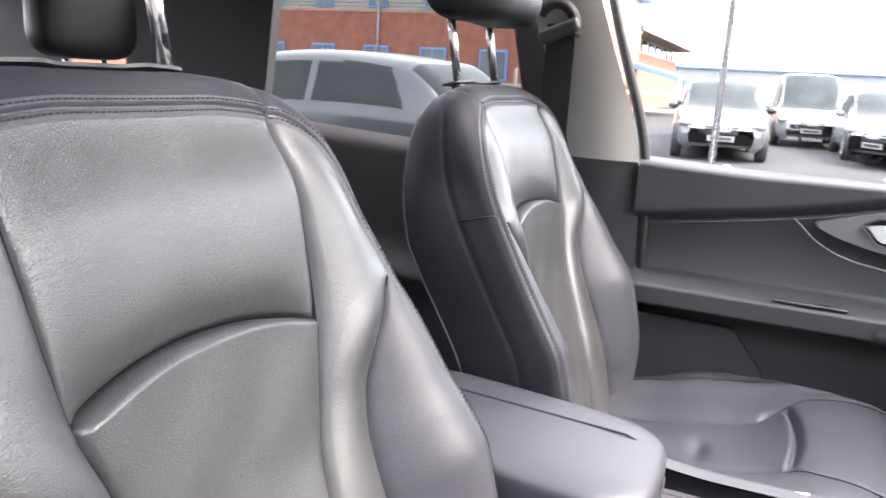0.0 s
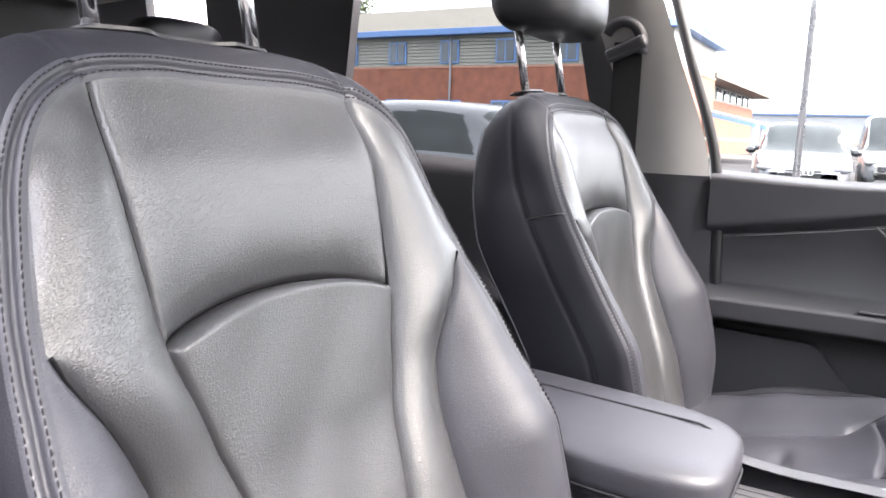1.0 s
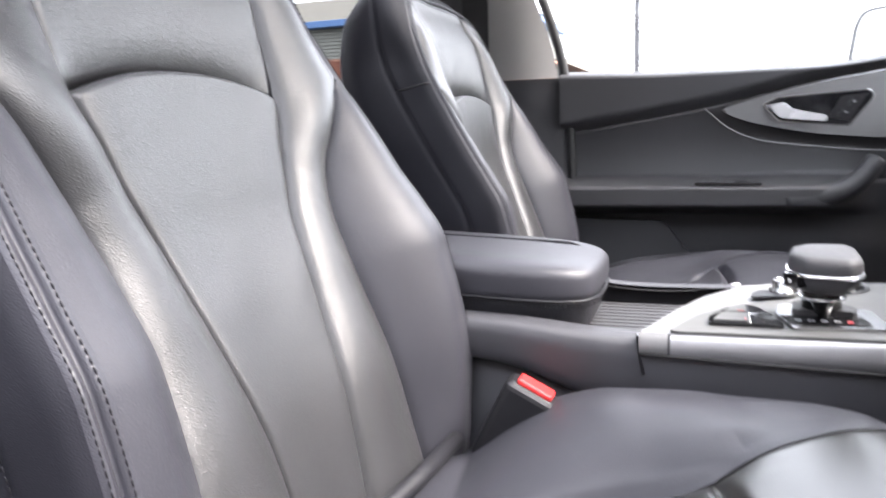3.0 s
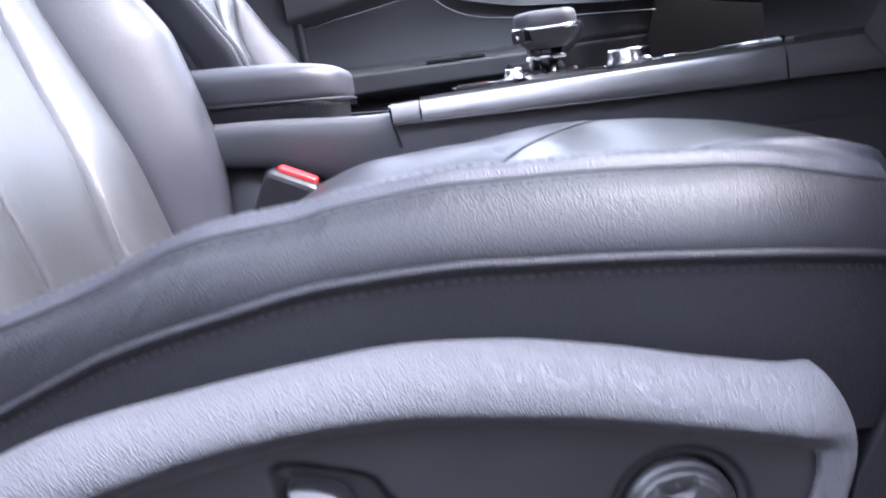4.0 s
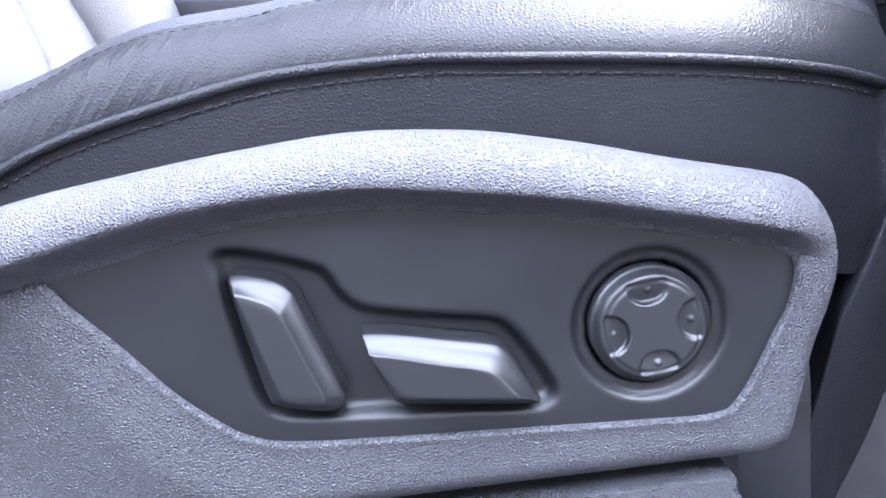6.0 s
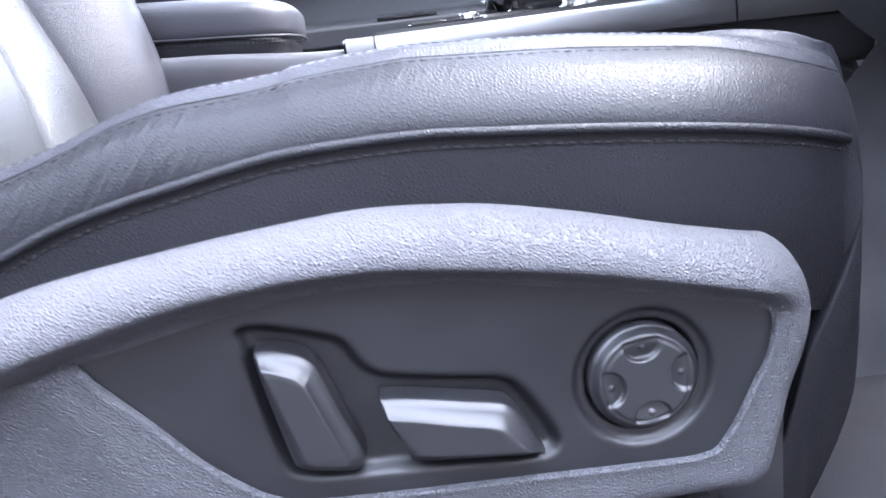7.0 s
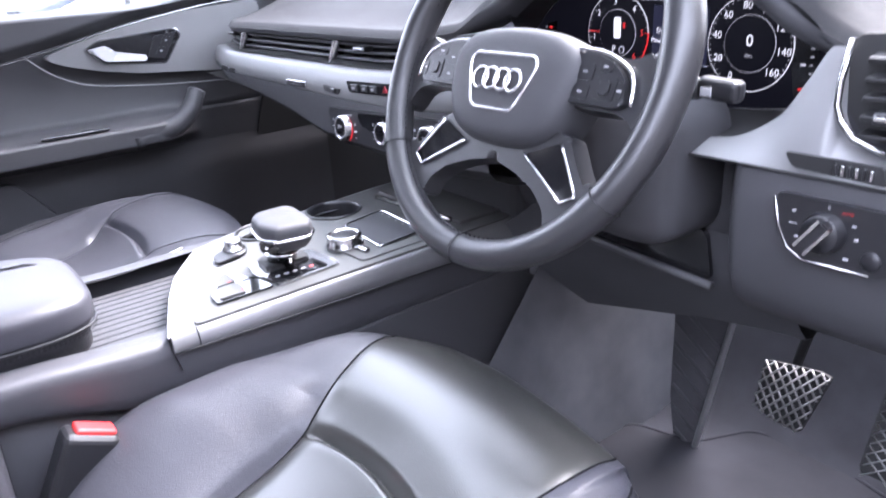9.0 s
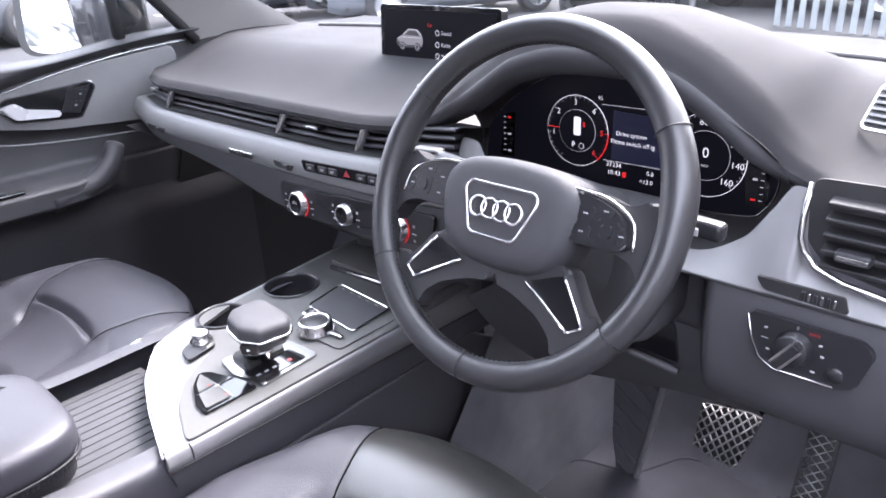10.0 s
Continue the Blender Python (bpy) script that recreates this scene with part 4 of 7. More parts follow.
# silver trim with the release lever
md = basis((-.800, 0, 0), (1, 0, 0))
trim = prism("silver_trim", round_poly([(.178, 1.086), (.265, 1.112), (.36, 1.133), (.472, 1.150), (.66, 1.164), (.66, 1.010), (.519, 1.018), (.36, 1.033), (.28, 1.049), (.225, 1.064)], .02),
             .014, md, .004, SILVER, door, "brushed silver trim round the handle")
prism("recess_edge", round_poly([(.262, 1.094), (.291, 1.110), (.461, 1.119), (.470, 1.104), (.427, 1.045), (.296, 1.058)], .008), .0150, md, .001, MATCHROME, trim)
prism("handle_recess", round_poly([(.266, 1.094), (.293, 1.107), (.459, 1.116), (.466, 1.103), (.425, 1.048), (.298, 1.061)], .007), .0158, md, .001, GLOSS, trim, "dark handle recess")
lever = [(.269, 1.092), (.305, 1.098), (.322, 1.083), (.385, 1.069), (.383, 1.057), (.299, 1.066)]
prism("release_lever", round_poly(lever, .005), .026, md, .005, LEVER, trim, "satin chrome release lever", seg=3)
lock = prism("lock_plate", round_poly([(.410, 1.106), (.457, 1.110), (.424, 1.056), (.388, 1.064)], .004), .0175, md, .001, SATIN, trim, "black lock button plate")
for q in (0, 1):
    prism("lock_button", round_poly([(.404 + q * .014, 1.066 + q * .021), (.422 + q * .014, 1.064 + q * .022), (.433 + q * .014, 1.081 + q * .021), (.414 + q * .014, 1.083 + q * .021)], .002), .0200, md, .001, SATIN, lock)
    rbox("lock_mark", (.0006, .005, .004), pose(-.7795, .418 + q * .014, 1.074 + q * .021), 0, ICON_DIM, lock)
tube("trim_line", [(-.785, float(a), float(b)) for a, b in zip(*(spl([0, .25, .5, .75, 1], v)(np.linspace(0, 1, 30)) for v in ([.150, .200, .26, .40, .66], [1.092, 1.048, 1.022, 1.003, .985])))],
     .0018, SILVER, door, "thin silver line", seg=8)
prism("pocket_cover", round_poly([(-.15, .858), (.072, .852), (.145, .755), (.20, .62), (-.15, .60)], .012), .026, basis((-.79, 0, 0), (1, 0, 0)), .004, SOFT_DARK, door, "flat pocket cover")
rbox("switch_plate", (.030, .13, .006), pose(-.742, .20, .934, 0, -8), .002, GLOSS, door, "gloss black window switch plate")
rbox("window_switch", (.010, .024, .007), pose(-.742, .225, .938, 0, -8), .002, SATIN, door)

# rear door beyond the pillar
rear_door = thing("door_2", (-.82, -.75, .42), "dark closed rear passenger door", "car door", kind="structure")
rz = spl([-1.3, -.9, -.5, -.3], [1.215, 1.185, 1.165, 1.16])
P = np.array([[(-.79 - .03 * float(sm(.97, 1.0, t)) + .05 * math.exp(-((t - .55) / .05)**2), y, .45 + (float(rz(y)) - .45) * t) for y in np.linspace(-1.25, -.30, 40)] for t in np.linspace(0, 1, 50)])
sheet("rear_door_panel", P, SOFT_DARK, rear_door, flip=True)
slab("rear_door_core", [(-.83, -1.25, .42), (-.83, -.3, .42), (-.83, -.3, 1.12), (-.83, -1.25, 1.14)], (-.03, 0, 0), MATTE, rear_door)
tube("window_seal", [(-.80 + .05 * float(sm(1.2, 1.6, z)), -1.205 + .10 * float(sm(1.15, 1.6, z)), z) for z in np.linspace(1.17, 1.6, 16)], .016, RUBBER, rear_door)

slab("rear_door_frame", [(-.80, -.305, 1.14), (-.80, -.395, 1.14), (-.735, -.475, 1.60), (-.735, -.39, 1.60)], (-.03, 0, 0), SOFT, rear_door, "grey rear window frame")
# shoulder belt on the left pillar
belt = thing("seat_belt", (-.73, -.27, 1.5), "black webbing seat belt hanging from its pillar loop", "seat belt")
sheet("webbing", [[(-.738, -.366 + .06 * t + .03 * float(sm(1.2, .8, z)), z) for t in (0, .5, 1)] for z in np.linspace(.75, 1.44, 20)], BELT, belt)
rbox("belt_loop", (.022, .090, .030), pose(-.722, -.335, 1.425, 22), .010, SOFT, belt, "grey belt guide")
tube("belt_bow", [(-.728, -.345 + .042 * math.cos(a), 1.430 + .050 * math.sin(a)) for a in np.linspace(-.3, 2.6, 16)], .012, SOFT_DARK, belt)

# ---- centre console ----
console = thing("centre_console", (0, .2, .43), "dark grey centre console with silver deck", "console")


def console_side(sx):
    """A padded side band: outline in height swept along the car."""
    ys_ = np.linspace(-.34, .66, 60)
    zt = spl([-.34, -.06, .09, .20, .49, .66], [.872, .862, .851, .853, .856, .858])
    zb = spl([-.34, -.06, .06, .30, .62, .66], [.835, .812, .778, .772, .772, .772])
    prof = [(.118, 1.0), (.140, 1.0), (.149, .97), (.153, .90), (.154, .7), (.154, .3), (.151, .1), (.147, .02), (.12, 0)]
    inset = .017 if sx > 0 else 0
    P = np.array([[(.006 + sx * (px - inset), y, float(zb(y)) + (float(zt(y)) - float(zb(y))) * q) for px, q in prof] for y in ys_])
    sheet("side_band", P, CONSOLE_SOFT, console, "padded side band", flip=sx > 0)
    Q = np.array([[(.006 + sx * (a - inset), y, z) for a, z in ((.118, float(zb(y)) + .004), (.128, float(zb(y)) - .010), (.135, .66), (.150, .42))] for y in ys_])
    sheet("lower_cladding", Q, CONSOLE_SOFT, console, "dark lower cladding")


console_side(1)
console_side(-1)
slab("console_core", [(-.112, -.34, .43), (.110, -.34, .43), (.110, -.34, .815), (-.112, -.34, .815)], (0, .99, 0), MATTE, console)
# ribbed tray
tray = rbox("tray", (.232, .21, .012), pose(.006, .075, .822), .003, SOFT_DARK, console, "dark rubber tray liner")
for i in range(14):
    rbox("tray_rib", (.0022, .185, .0022), pose(-.095 + i * .0155, .078, .8282), .0008, SOFT_DARK, tray)
tube("deck_edge_line", [(-.138 + .0 * t, -.02 + .22 * t, .852 - .012 * math.sin(math.pi * t)) for t in np.linspace(0, 1, 16)], .003, MATCHROME, console, seg=8)


def plate(name, outer, holes, z0, z1, material, parent, label="", slope=(.10, .868, .012)):
    """A plate with real openings, lying on the gently rising deck."""
    bm = bmesh.new()
    y0, _, k = slope

    def lift(p, z):
        return (p[0], p[1], z + (p[1] - y0) * k)
    loops = []
    for poly in [outer] + holes:
        lo = [bm.verts.new(lift(p, z0)) for p in poly]
        hi = [bm.verts.new(lift(p, z1)) for p in poly]
        n = len(poly)
        for i in range(n):
            bm.faces.new((lo[i], lo[(i + 1) % n], hi[(i + 1) % n], hi[i]))
        loops += [bm.edges.get((hi[i], hi[(i + 1) % n])) for i in range(n)]
    bmesh.ops.triangle_fill(bm, edges=loops, use_beauty=True)
    return part(name, bm, material, parent, label)


def ring(cx, cy, r, n=28):
    return [(cx + r * math.cos(2 * math.pi * i / n), cy + r * math.sin(2 * math.pi * i / n)) for i in range(n)]


cups = [(-.082, .302, .034), (-.082, .427, .040)]
deck_out = round_poly([(.1455, .090), (.1455, .62), (-.147, .62), (-.146, .543), (-.130, .412), (-.118, .265), (-.092, .201), (-.022, .152), (.052, .121)], .010)
deck_in = round_poly([(.1450, .118), (.1450, .60), (-.136, .60), (-.122, .42), (-.110, .345), (-.080, .262), (-.012, .250), (.005, .218), (.035, .176), (.075, .146)], .012)
holes = [ring(*c) for c in cups]
wall_ = [(.1445, .0905), (.106, .1035), (.052, .1215), (.012, .1375), (-.022, .1525), (-.060, .177), (-.092, .2015), (-.108, .235), (-.118, .265), (-.126, .34), (-.130, .412), (-.146, .543)]
sheet("deck_edge", [[(a, b - .0015, .859) for a, b in wall_], [(a, b - .003, .853) for a, b in wall_], [(a + .002, b - .001, .838) for a, b in wall_], [(a + .006, b + .004, .815) for a, b in wall_]], SATIN, console, "dark edge under the deck", flip=True)
tube("deck_edge_chrome", [(a, b - .002, .8565) for a, b in wall_], .0022, CHROME, console, "thin chrome edge", seg=8)
plate("silver_border", deck_out, holes, .852, .860, SILVER, console, "bright silver deck border")
grey_deck = plate("grey_deck", deck_in, holes, .858, .863, GREYTRIM, console, "satin grey deck")
for cx_, cy_, r in cups:
    m = Matrix.Translation((cx_, cy_, .8615 + (cy_ - .10) * .012))
    lathe("cup_holder", [(r + .005, .0035), (r + .003, .005), (r, .003), (r - .001, -.002), (r - .004, -.045), (r - .008, -.050), (0, -.050)], m, SATIN, console, "black cup holder")


def dz(y):
    return (y - .10) * .012


# gear selector on its plate
mg = Matrix.Translation((0, 0, .863 + dz(.27))) @ Matrix.Identity(4)
gear = thing("gear_selector", (.07, .27, .863), "black gear selector with chrome plate", "gear selector")
prism("selector_plate", round_poly([(.030, .232), (.042, .319), (.118, .325), (.124, .236), (.072, .224)], .006), .004, mg, .0015, MATCHROME, gear, "satin chrome selector plate")
prism("selector_display", round_poly([(.085, .228), (.079, .305), (.113, .309), (.117, .236)], .003), .0052, mg, .0006, GLOSS, gear)
rbox("gear_lamp", (.005, .005, .001), pose(.103, .290, .8702), 0, LIT_RED, gear)
for q in range(4):
    rbox("gear_mark", (.0035, .006, .0008), pose(.1025, .243 + q * .012, .8702), 0, ICON_DIM, gear)
prism("boot", round_poly([(.036, .244), (.046, .300), (.078, .302), (.080, .240)], .006), .010, mg, .004, MATTE, gear)
tube("selector_stem", [(.060, .270, .868), (.066, .268, .890), (.074, .266, .910)], [.020, .019, .022], GLOSS, gear, seg=18)
tube("stem_ring", [(.067 + .021 * math.cos(a), .268 + .021 * math.sin(a), .888) for a in np.linspace(0, 2 * math.pi, 28, endpoint=False)], .0025, CHROME, gear, closed=True)
kt = np.array(round_poly([(.034, .252), (.034, .297), (.048, .304), (.108, .303), (.124, .289), (.117, .243), (.091, .228), (.050, .234)], .007, 4))
kc = kt.mean(0)
kt = kc + (kt - kc) * .90
KR = [(.60, .898), (.80, .903), (.93, .910), (.99, .917), (1.0, .926), (.985, .9315), (.93, .9355), (.80, .9375), (.4, .9385), (.02, .9385)]
knob = sheet("selector_knob", np.array([[(kc[0] + (p[0] - kc[0]) * k, kc[1] + (p[1] - kc[1]) * k, z - .06 * (p[0] - kc[0]) * k) for p in kt] for k, z in KR]), SOFT_DARK, gear, "black leather-topped selector knob", wrap=True)
kb_ = [(kc[0] + (p[0] - kc[0]) * 1.006, kc[1] + (p[1] - kc[1]) * 1.006, .9195 - .06 * (p[0] - kc[0])) for p in kt]
tube("knob_band", kb_, .0022, CHROME, knob, "thin chrome band", seg=6, closed=True)
mkb = basis((.1025, .2375, .9115), (.50, -.86, -.12))
prism("knob_button", round_poly([(-.011, -.007), (.011, -.007), (.011, .007), (-.011, .007)], .002), .004, mkb, .001, GLOSS, knob, "dark parking button", h0=-.006)
prism("button_lamp", [(-.002, -.002), (.002, 0), (-.002, .002)], .0046, mkb, 0, LIT, knob)

# button field behind the selector
field = prism("button_field", round_poly([(.119, .157), (.094, .159), (.056, .177), (.034, .197), (.043, .208), (.085, .223), (.119, .230)], .005), .0030, mg, .001, GLOSS, console, "gloss black button field")
prism("console_button", round_poly([(.040, .196), (.076, .197), (.077, .173), (.058, .181)], .003), .0050, mg, .0012, GREYTRIM, field)
prism("console_button", round_poly([(.081, .171), (.081, .197), (.114, .196), (.114, .162)], .003), .0050, mg, .0012, GREYTRIM, field)
for p_ in ([(.0785, .169), (.0785, .221)], [(.040, .1985), (.117, .1975)]):
    tube("field_line", [(p_[0][0], p_[0][1], .8678), (p_[1][0], p_[1][1], .8682)], .0010, MATCHROME, field, seg=6)
rbox("button_lamp", (.0012, .006, .0008), pose(.0735, .190, .8702), 0, LIT_RED, field)
rbox("button_lamp", (.006, .0012, .0008), pose(.108, .1935, .8702), 0, LIT_RED, field)

# volume dial
dial_base = prism("dial_base", round_poly([(-.036, .210), (-.004, .204), (-.014, .250), (-.040, .262), (-.058, .252)], .008), .0028, mg, .001, SATIN, console, "dark dial base")
lathe("volume_dial", [(.0155, 0), (.0155, .003), (.012, .004), (.012, .013), (.0108, .0155), (.007, .0150), (.007, .0135), (0, .0135)], Matrix.Translation((-.037, .242, .8675)), MATCHROME, dial_base, "chrome volume dial")

# control wheel and touch pad
pad = prism("touch_bezel", round_poly([(-.012, .372), (-.030, .485), (.098, .487), (.130, .455), (.132, .350), (.05, .345)], .010), .0035, mg, .0015, GREYTRIM, console, "grey touch control bezel")
inner_ = round_poly([(.000, .398), (-.016, .475), (.104, .468), (.112, .390)], .008)
prism("touch_pad", inner_, .0050, mg, .0008, SOFT, pad, "dark grey touch pad")
tube("pad_line", [(a, b, .8700 + (b - .27) * .004) for a, b in inner_], .0016, CHROME, pad, seg=6, closed=True)
for q in range(5):
    rbox("pad_mark", (.005, .0012, .0006), pose(.0 + q * .020, .466 - q * .001, .8712), 0, ICON_DIM, pad)
lathe("control_wheel", [(.0265, 0), (.0265, .003), (.0240, .005), (.0245, .014), (.0230, .0165), (.0190, .0165), (.0180, .0150), (0, .0148)], Matrix.Translation((.066, .362, .8690)), MATCHROME, pad, "satin chrome control wheel", seg=56)
lathe("wheel_cap", [(.0183, 0), (.0183, .0006), (.017, .001), (0, .001)], Matrix.Translation((.066, .362, .8836)), SATIN, pad)
rbox("toggle", (.024, .009, .007), pose(.103, .368, .871, 0, 0, 8), .003, MATCHROME, pad)
rbox("toggle", (.009, .022, .007), pose(.018, .385, .871, 0, 0, 8), .003, MATCHROME, pad)
tube("front_bar", [(-.080, .507, .871), (.03, .515, .872), (.10, .520, .872)], .0045, MATCHROME, console, "chrome bar of the storage lid", seg=8)
rbox("storage_lid", (.22, .09, .006), pose(.01, .568, .870), .002, GREYTRIM, console, "grey storage lid")
for nm, ya, yb, ma, lab in (("deck_side", .121, .500, SATIN_METAL, "grey side inlay"), ("deck_end", .502, .610, SILVER, "silver end piece"), ("deck_corner", .0905, .119, SILVER, "")):
    sheet(nm, [[(x, y, z + (y - .10) * k) for y in np.linspace(ya, yb, 12)] for x, z, k in ((.1440, .8600, .012), (.1466, .8590, .010), (.1490, .8555, .006), (.1512, .8480, -.006), (.1515, .8400, -.022), (.148, .838, -.022))], ma, console, lab)
tube("deck_seam", [(.1512, y, .8385 - .022 * (y - .10)) for y in np.linspace(.09, .62, 20)], .0014, MATTE, console, seg=6)

# armrest
armrest = thing("armrest", (.0, -.15, .84), "padded leather armrest on the console", "armrest")


def superbox(name, c, h, e, material, parent, label="", tilt=0.0, n1=30, n2=64, taper=0.0):
    """A soft rounded block."""
    R = []
    for i in range(n1):
        a = -math.pi / 2 + math.pi * i / (n1 - 1)
        row = []
        for j in range(n2):
            b = 2 * math.pi * j / n2
            ca, sa, cb, sb = math.cos(a), math.sin(a), math.cos(b), math.sin(b)
            q = [math.copysign(abs(v)**w, v) for v, w in ((ca, e), (cb, e), (ca, e), (sb, e), (sa, e))]
            x, y, z = h[0] * q[0] * q[1], h[1] * q[2] * q[3], h[2] * q[4]
            x *= 1 - taper * (z < 0) * abs(z) / h[2]
            row.append((c[0] + x, c[1] + y, c[2] + z + tilt * y))
        R.append(row)
    return sheet(name, np.array(R), material, parent, label, wrap=True)


superbox("armrest_pad", (.002, -.145, .900), (.108, .184, .028), .46, BOLSTER_SHADED, armrest, "soft leather top", tilt=-.05)
superbox("armrest_body", (.002, -.150, .866), (.106, .180, .032), .42, SIDE_SHADED, armrest, tilt=-.05, taper=.22)
def arm_line(off, z0):
    """A line round the driver's side and the front of the armrest."""
    out = []
    for w in np.linspace(-1.35, 1.75, 60):
        cx_, sx_ = math.cos(w), math.sin(w)
        x, y = .002 + (.107 + off) * math.copysign(abs(cx_)**.46, cx_), -.145 + (.183 + off) * math.copysign(abs(sx_)**.46, sx_)
        out.append((x, y, z0 - .05 * (y + .145)))
    return out


tube("armrest_welt", arm_line(.0008, .8835), .0018, SIDE_SHADED, armrest, seg=6)
for z_ in (.8795, .8765):
    stitches("armrest_stitching", arm_line(.0006, z_), .0036, .0018, .0006, THREAD, armrest)
tube("armrest_seam", [(-.028 - .012 * t, -.30 + .335 * t, .9284 - .05 * (-.155 + .335 * t) - .020 * float(sm(.86, 1, t))) for t in np.linspace(0, 1, 30)], .0016, SIDE_SHADED, armrest, seg=6)

# side panels of the console towards the footwell
for sx in (-1, 1):
    X = .006 + sx * (.156 if sx < 0 else .140)
    prism("console_flank", [(.10, .775), (.60, .785), (.735, .706), (.575, .640), (.40, .560), (.10, .540)], .010, basis((X - sx * .012, 0, 0), (sx, 0, 0)) if sx > 0 else Matrix(((0, 0, -1, X + .012), (1, 0, 0, 0), (0, 1, 0, 0), (0, 0, 0, 1))), .003, SOFT_DARK, console, "dark flank panel")
# driver's buckle
buckle = thing("belt_buckle", (.175, 0, .60), "black belt buckle with a red release button", "belt buckle")
mbk = pose(.180, -.008, .808, -27)
rbox("buckle_body", (.036, .056, .100), mbk @ pose(0, -.002, -.056), .008, SATIN, buckle)
rbox("release_button", (.022, .040, .008), mbk @ pose(0, 0, -.005), .003, RED, buckle, "red release button")
rbox("buckle_strap", (.016, .035, .22), pose(.178, -.05, .62, -12), .004, BELT, buckle)
# ---- dashboard ----
dash = thing("dashboard", (0, .6, .9), "dark grey dashboard with silver trim and full-width vents", "dashboard")
hood = spl([.02, .13, .17, .228, .273, .34, .412, .48, .542, .604, .66, .76], [0, .004, .028, .070, .098, .114, .116, .098, .062, .016, 0, 0])
lip_y = spl([-.74, -.67, -.55, .05, .14, .20, .30, .55, .62, .76], [.575, .535, .505, .505, .520, .545, .552, .556, .562, .562])
lip_z = spl([-.74, -.5, 0, .13, .20, .62, .76], [1.128, 1.132, 1.136, 1.143, 1.146, 1.140, 1.158])


def top_z(x, y):
    e = float(lip_y(x))
    base = float(lip_z(x)) + .054 * float(sm(e, e + .22, y)) - .012 * float(sm(.8, 1.2, y))
    base += float(hood(x)) * float(sm(.87, .58, y)) * (1 + .05 * float(sm(.55, .7, y)))
    base -= .010 * float(sm(e + .014, e, y))**2
    base += .020 * min(1.0, float(hood(x)) / .04) * float(sm(e, e + .034, y)) * float(sm(1.0, .7, y))
    return base


xs = np.linspace(-.74, .765, 150)
P = np.array([[(x, float(lip_y(x)) + (1.19 - float(lip_y(x))) * t**1.25, top_z(x, float(lip_y(x)) + (1.19 - float(lip_y(x))) * t**1.25)) for x in xs] for t in np.linspace(0, 1, 60)])
sheet("dash_top", P, DASH_TOP, dash, "soft grey dash top with instrument hood")
# the front edge turns under
edge = P[0]
hk = np.clip(hood(edge[:, 0]) / .05, 0, 1)[:, None]
Q = np.array([edge, edge + np.array([0, .002, -.006]) * (1 - hk) + np.array([0, -.004, -.005]) * hk, edge + np.array([0, .006, -.009]) * (1 - hk) + np.array([0, -.004, -.014]) * hk, edge + np.array([0, .012, -.010]) * (1 - hk) + np.array([0, .0, -.026]) * hk, edge + np.array([0, .05, -.012]) * (1 - hk) + np.array([0, .02, -.034]) * hk])
sheet("dash_lip", Q, SOFT_DARK, dash, flip=True)
tube("defrost_rail", [(x, 1.02 - .12 * (x / .7)**2, top_z(x, 1.02 - .12 * (x / .7)**2) + .001) for x in np.linspace(-.6, .7, 40)], .006, MATTE, dash)

# silver band and lower panel on the passenger's side
band_t = spl([-.74, -.1, .10, .23], [1.075, 1.077, 1.086, 1.098])
band_b = spl([-.74, -.33, -.1, .06, .23], [1.042, 1.035, 1.032, 1.036, 1.048])
low_b = spl([-.74, -.55, -.34, -.17, .05, .23], [1.026, 1.015, .992, .962, .955, .968])
xs = np.linspace(-.74, .235, 70)


def band_y(x):
    return .478 + .044 * float(sm(-.55, -.76, x))


P = np.array([[(x, band_y(x) + o, float(band_b(x)) + (float(band_t(x)) - float(band_b(x))) * q) for x in xs]
              for o, q in ((.012, -.03), (.001, .0), (-.002, .10), (.001, .5), (.006, .85), (.010, .97), (.016, 1.02), (.05, 1.03))])
sheet("silver_band", P, SILVER, dash, "brushed silver band")
P = np.array([[(x, band_y(x) + o, float(low_b(x)) + (float(band_b(x)) - float(low_b(x))) * q) for x in xs]
              for o, q in ((.30, -.9), (.16, -.5), (.05, -.22), (.018, -.06), (.006, .10), (.001, .5), (.000, 1.0))])
sheet("lower_panel", P[4:], SOFT, dash, "grey lower dash panel")
# matte black undersides put the shade below the dash into colour
sheet("panel_underside", P[:5], MATTE, dash, "underside of the dash, blackened for its shade")
P = np.array([[(x, .495 + .65 * q, float(low_b(x)) - .006) for x in np.linspace(-.74, -.10, 16)] for q in (0, .5, 1)])
sheet("glovebox_underside", P, MATTE, dash)

# vents: a dark throat, slats and upright dividers
xs = np.linspace(-.715, .215, 40)
P = np.array([[(x, y + .046 * float(sm(-.55, -.76, x)), z0 + (float(lip_z(x)) - 1.130)) for x in xs] for y, z0 in ((.50, 1.078), (.565, 1.082), (.572, 1.118), (.53, 1.126))])
sheet("vent_throat", P, MATTE, dash, flip=True)
vent = thing("air_vent", (-.25, .53, 1.10), "full-width black air vent with thin slats", "air vent")
for k in range(4):
    z = 1.0862 + k * .0108
    pts = [(x, .516 + .042 * float(sm(-.55, -.76, x)) + .0015 * k, z + (float(band_t(x)) - 1.075)) for x in np.linspace(-.700, .20, 40)]
    V = []
    for px, py, pz in pts:
        V += [(px, py, pz + .0019), (px, py + .018, pz + .0030), (px, py + .018, pz - .0006), (px, py, pz - .0019)]
    sheet("slat", np.array(V).reshape(len(pts), 4, 3), CONSOLE_SOFT, vent, wrap=True, flip=True)
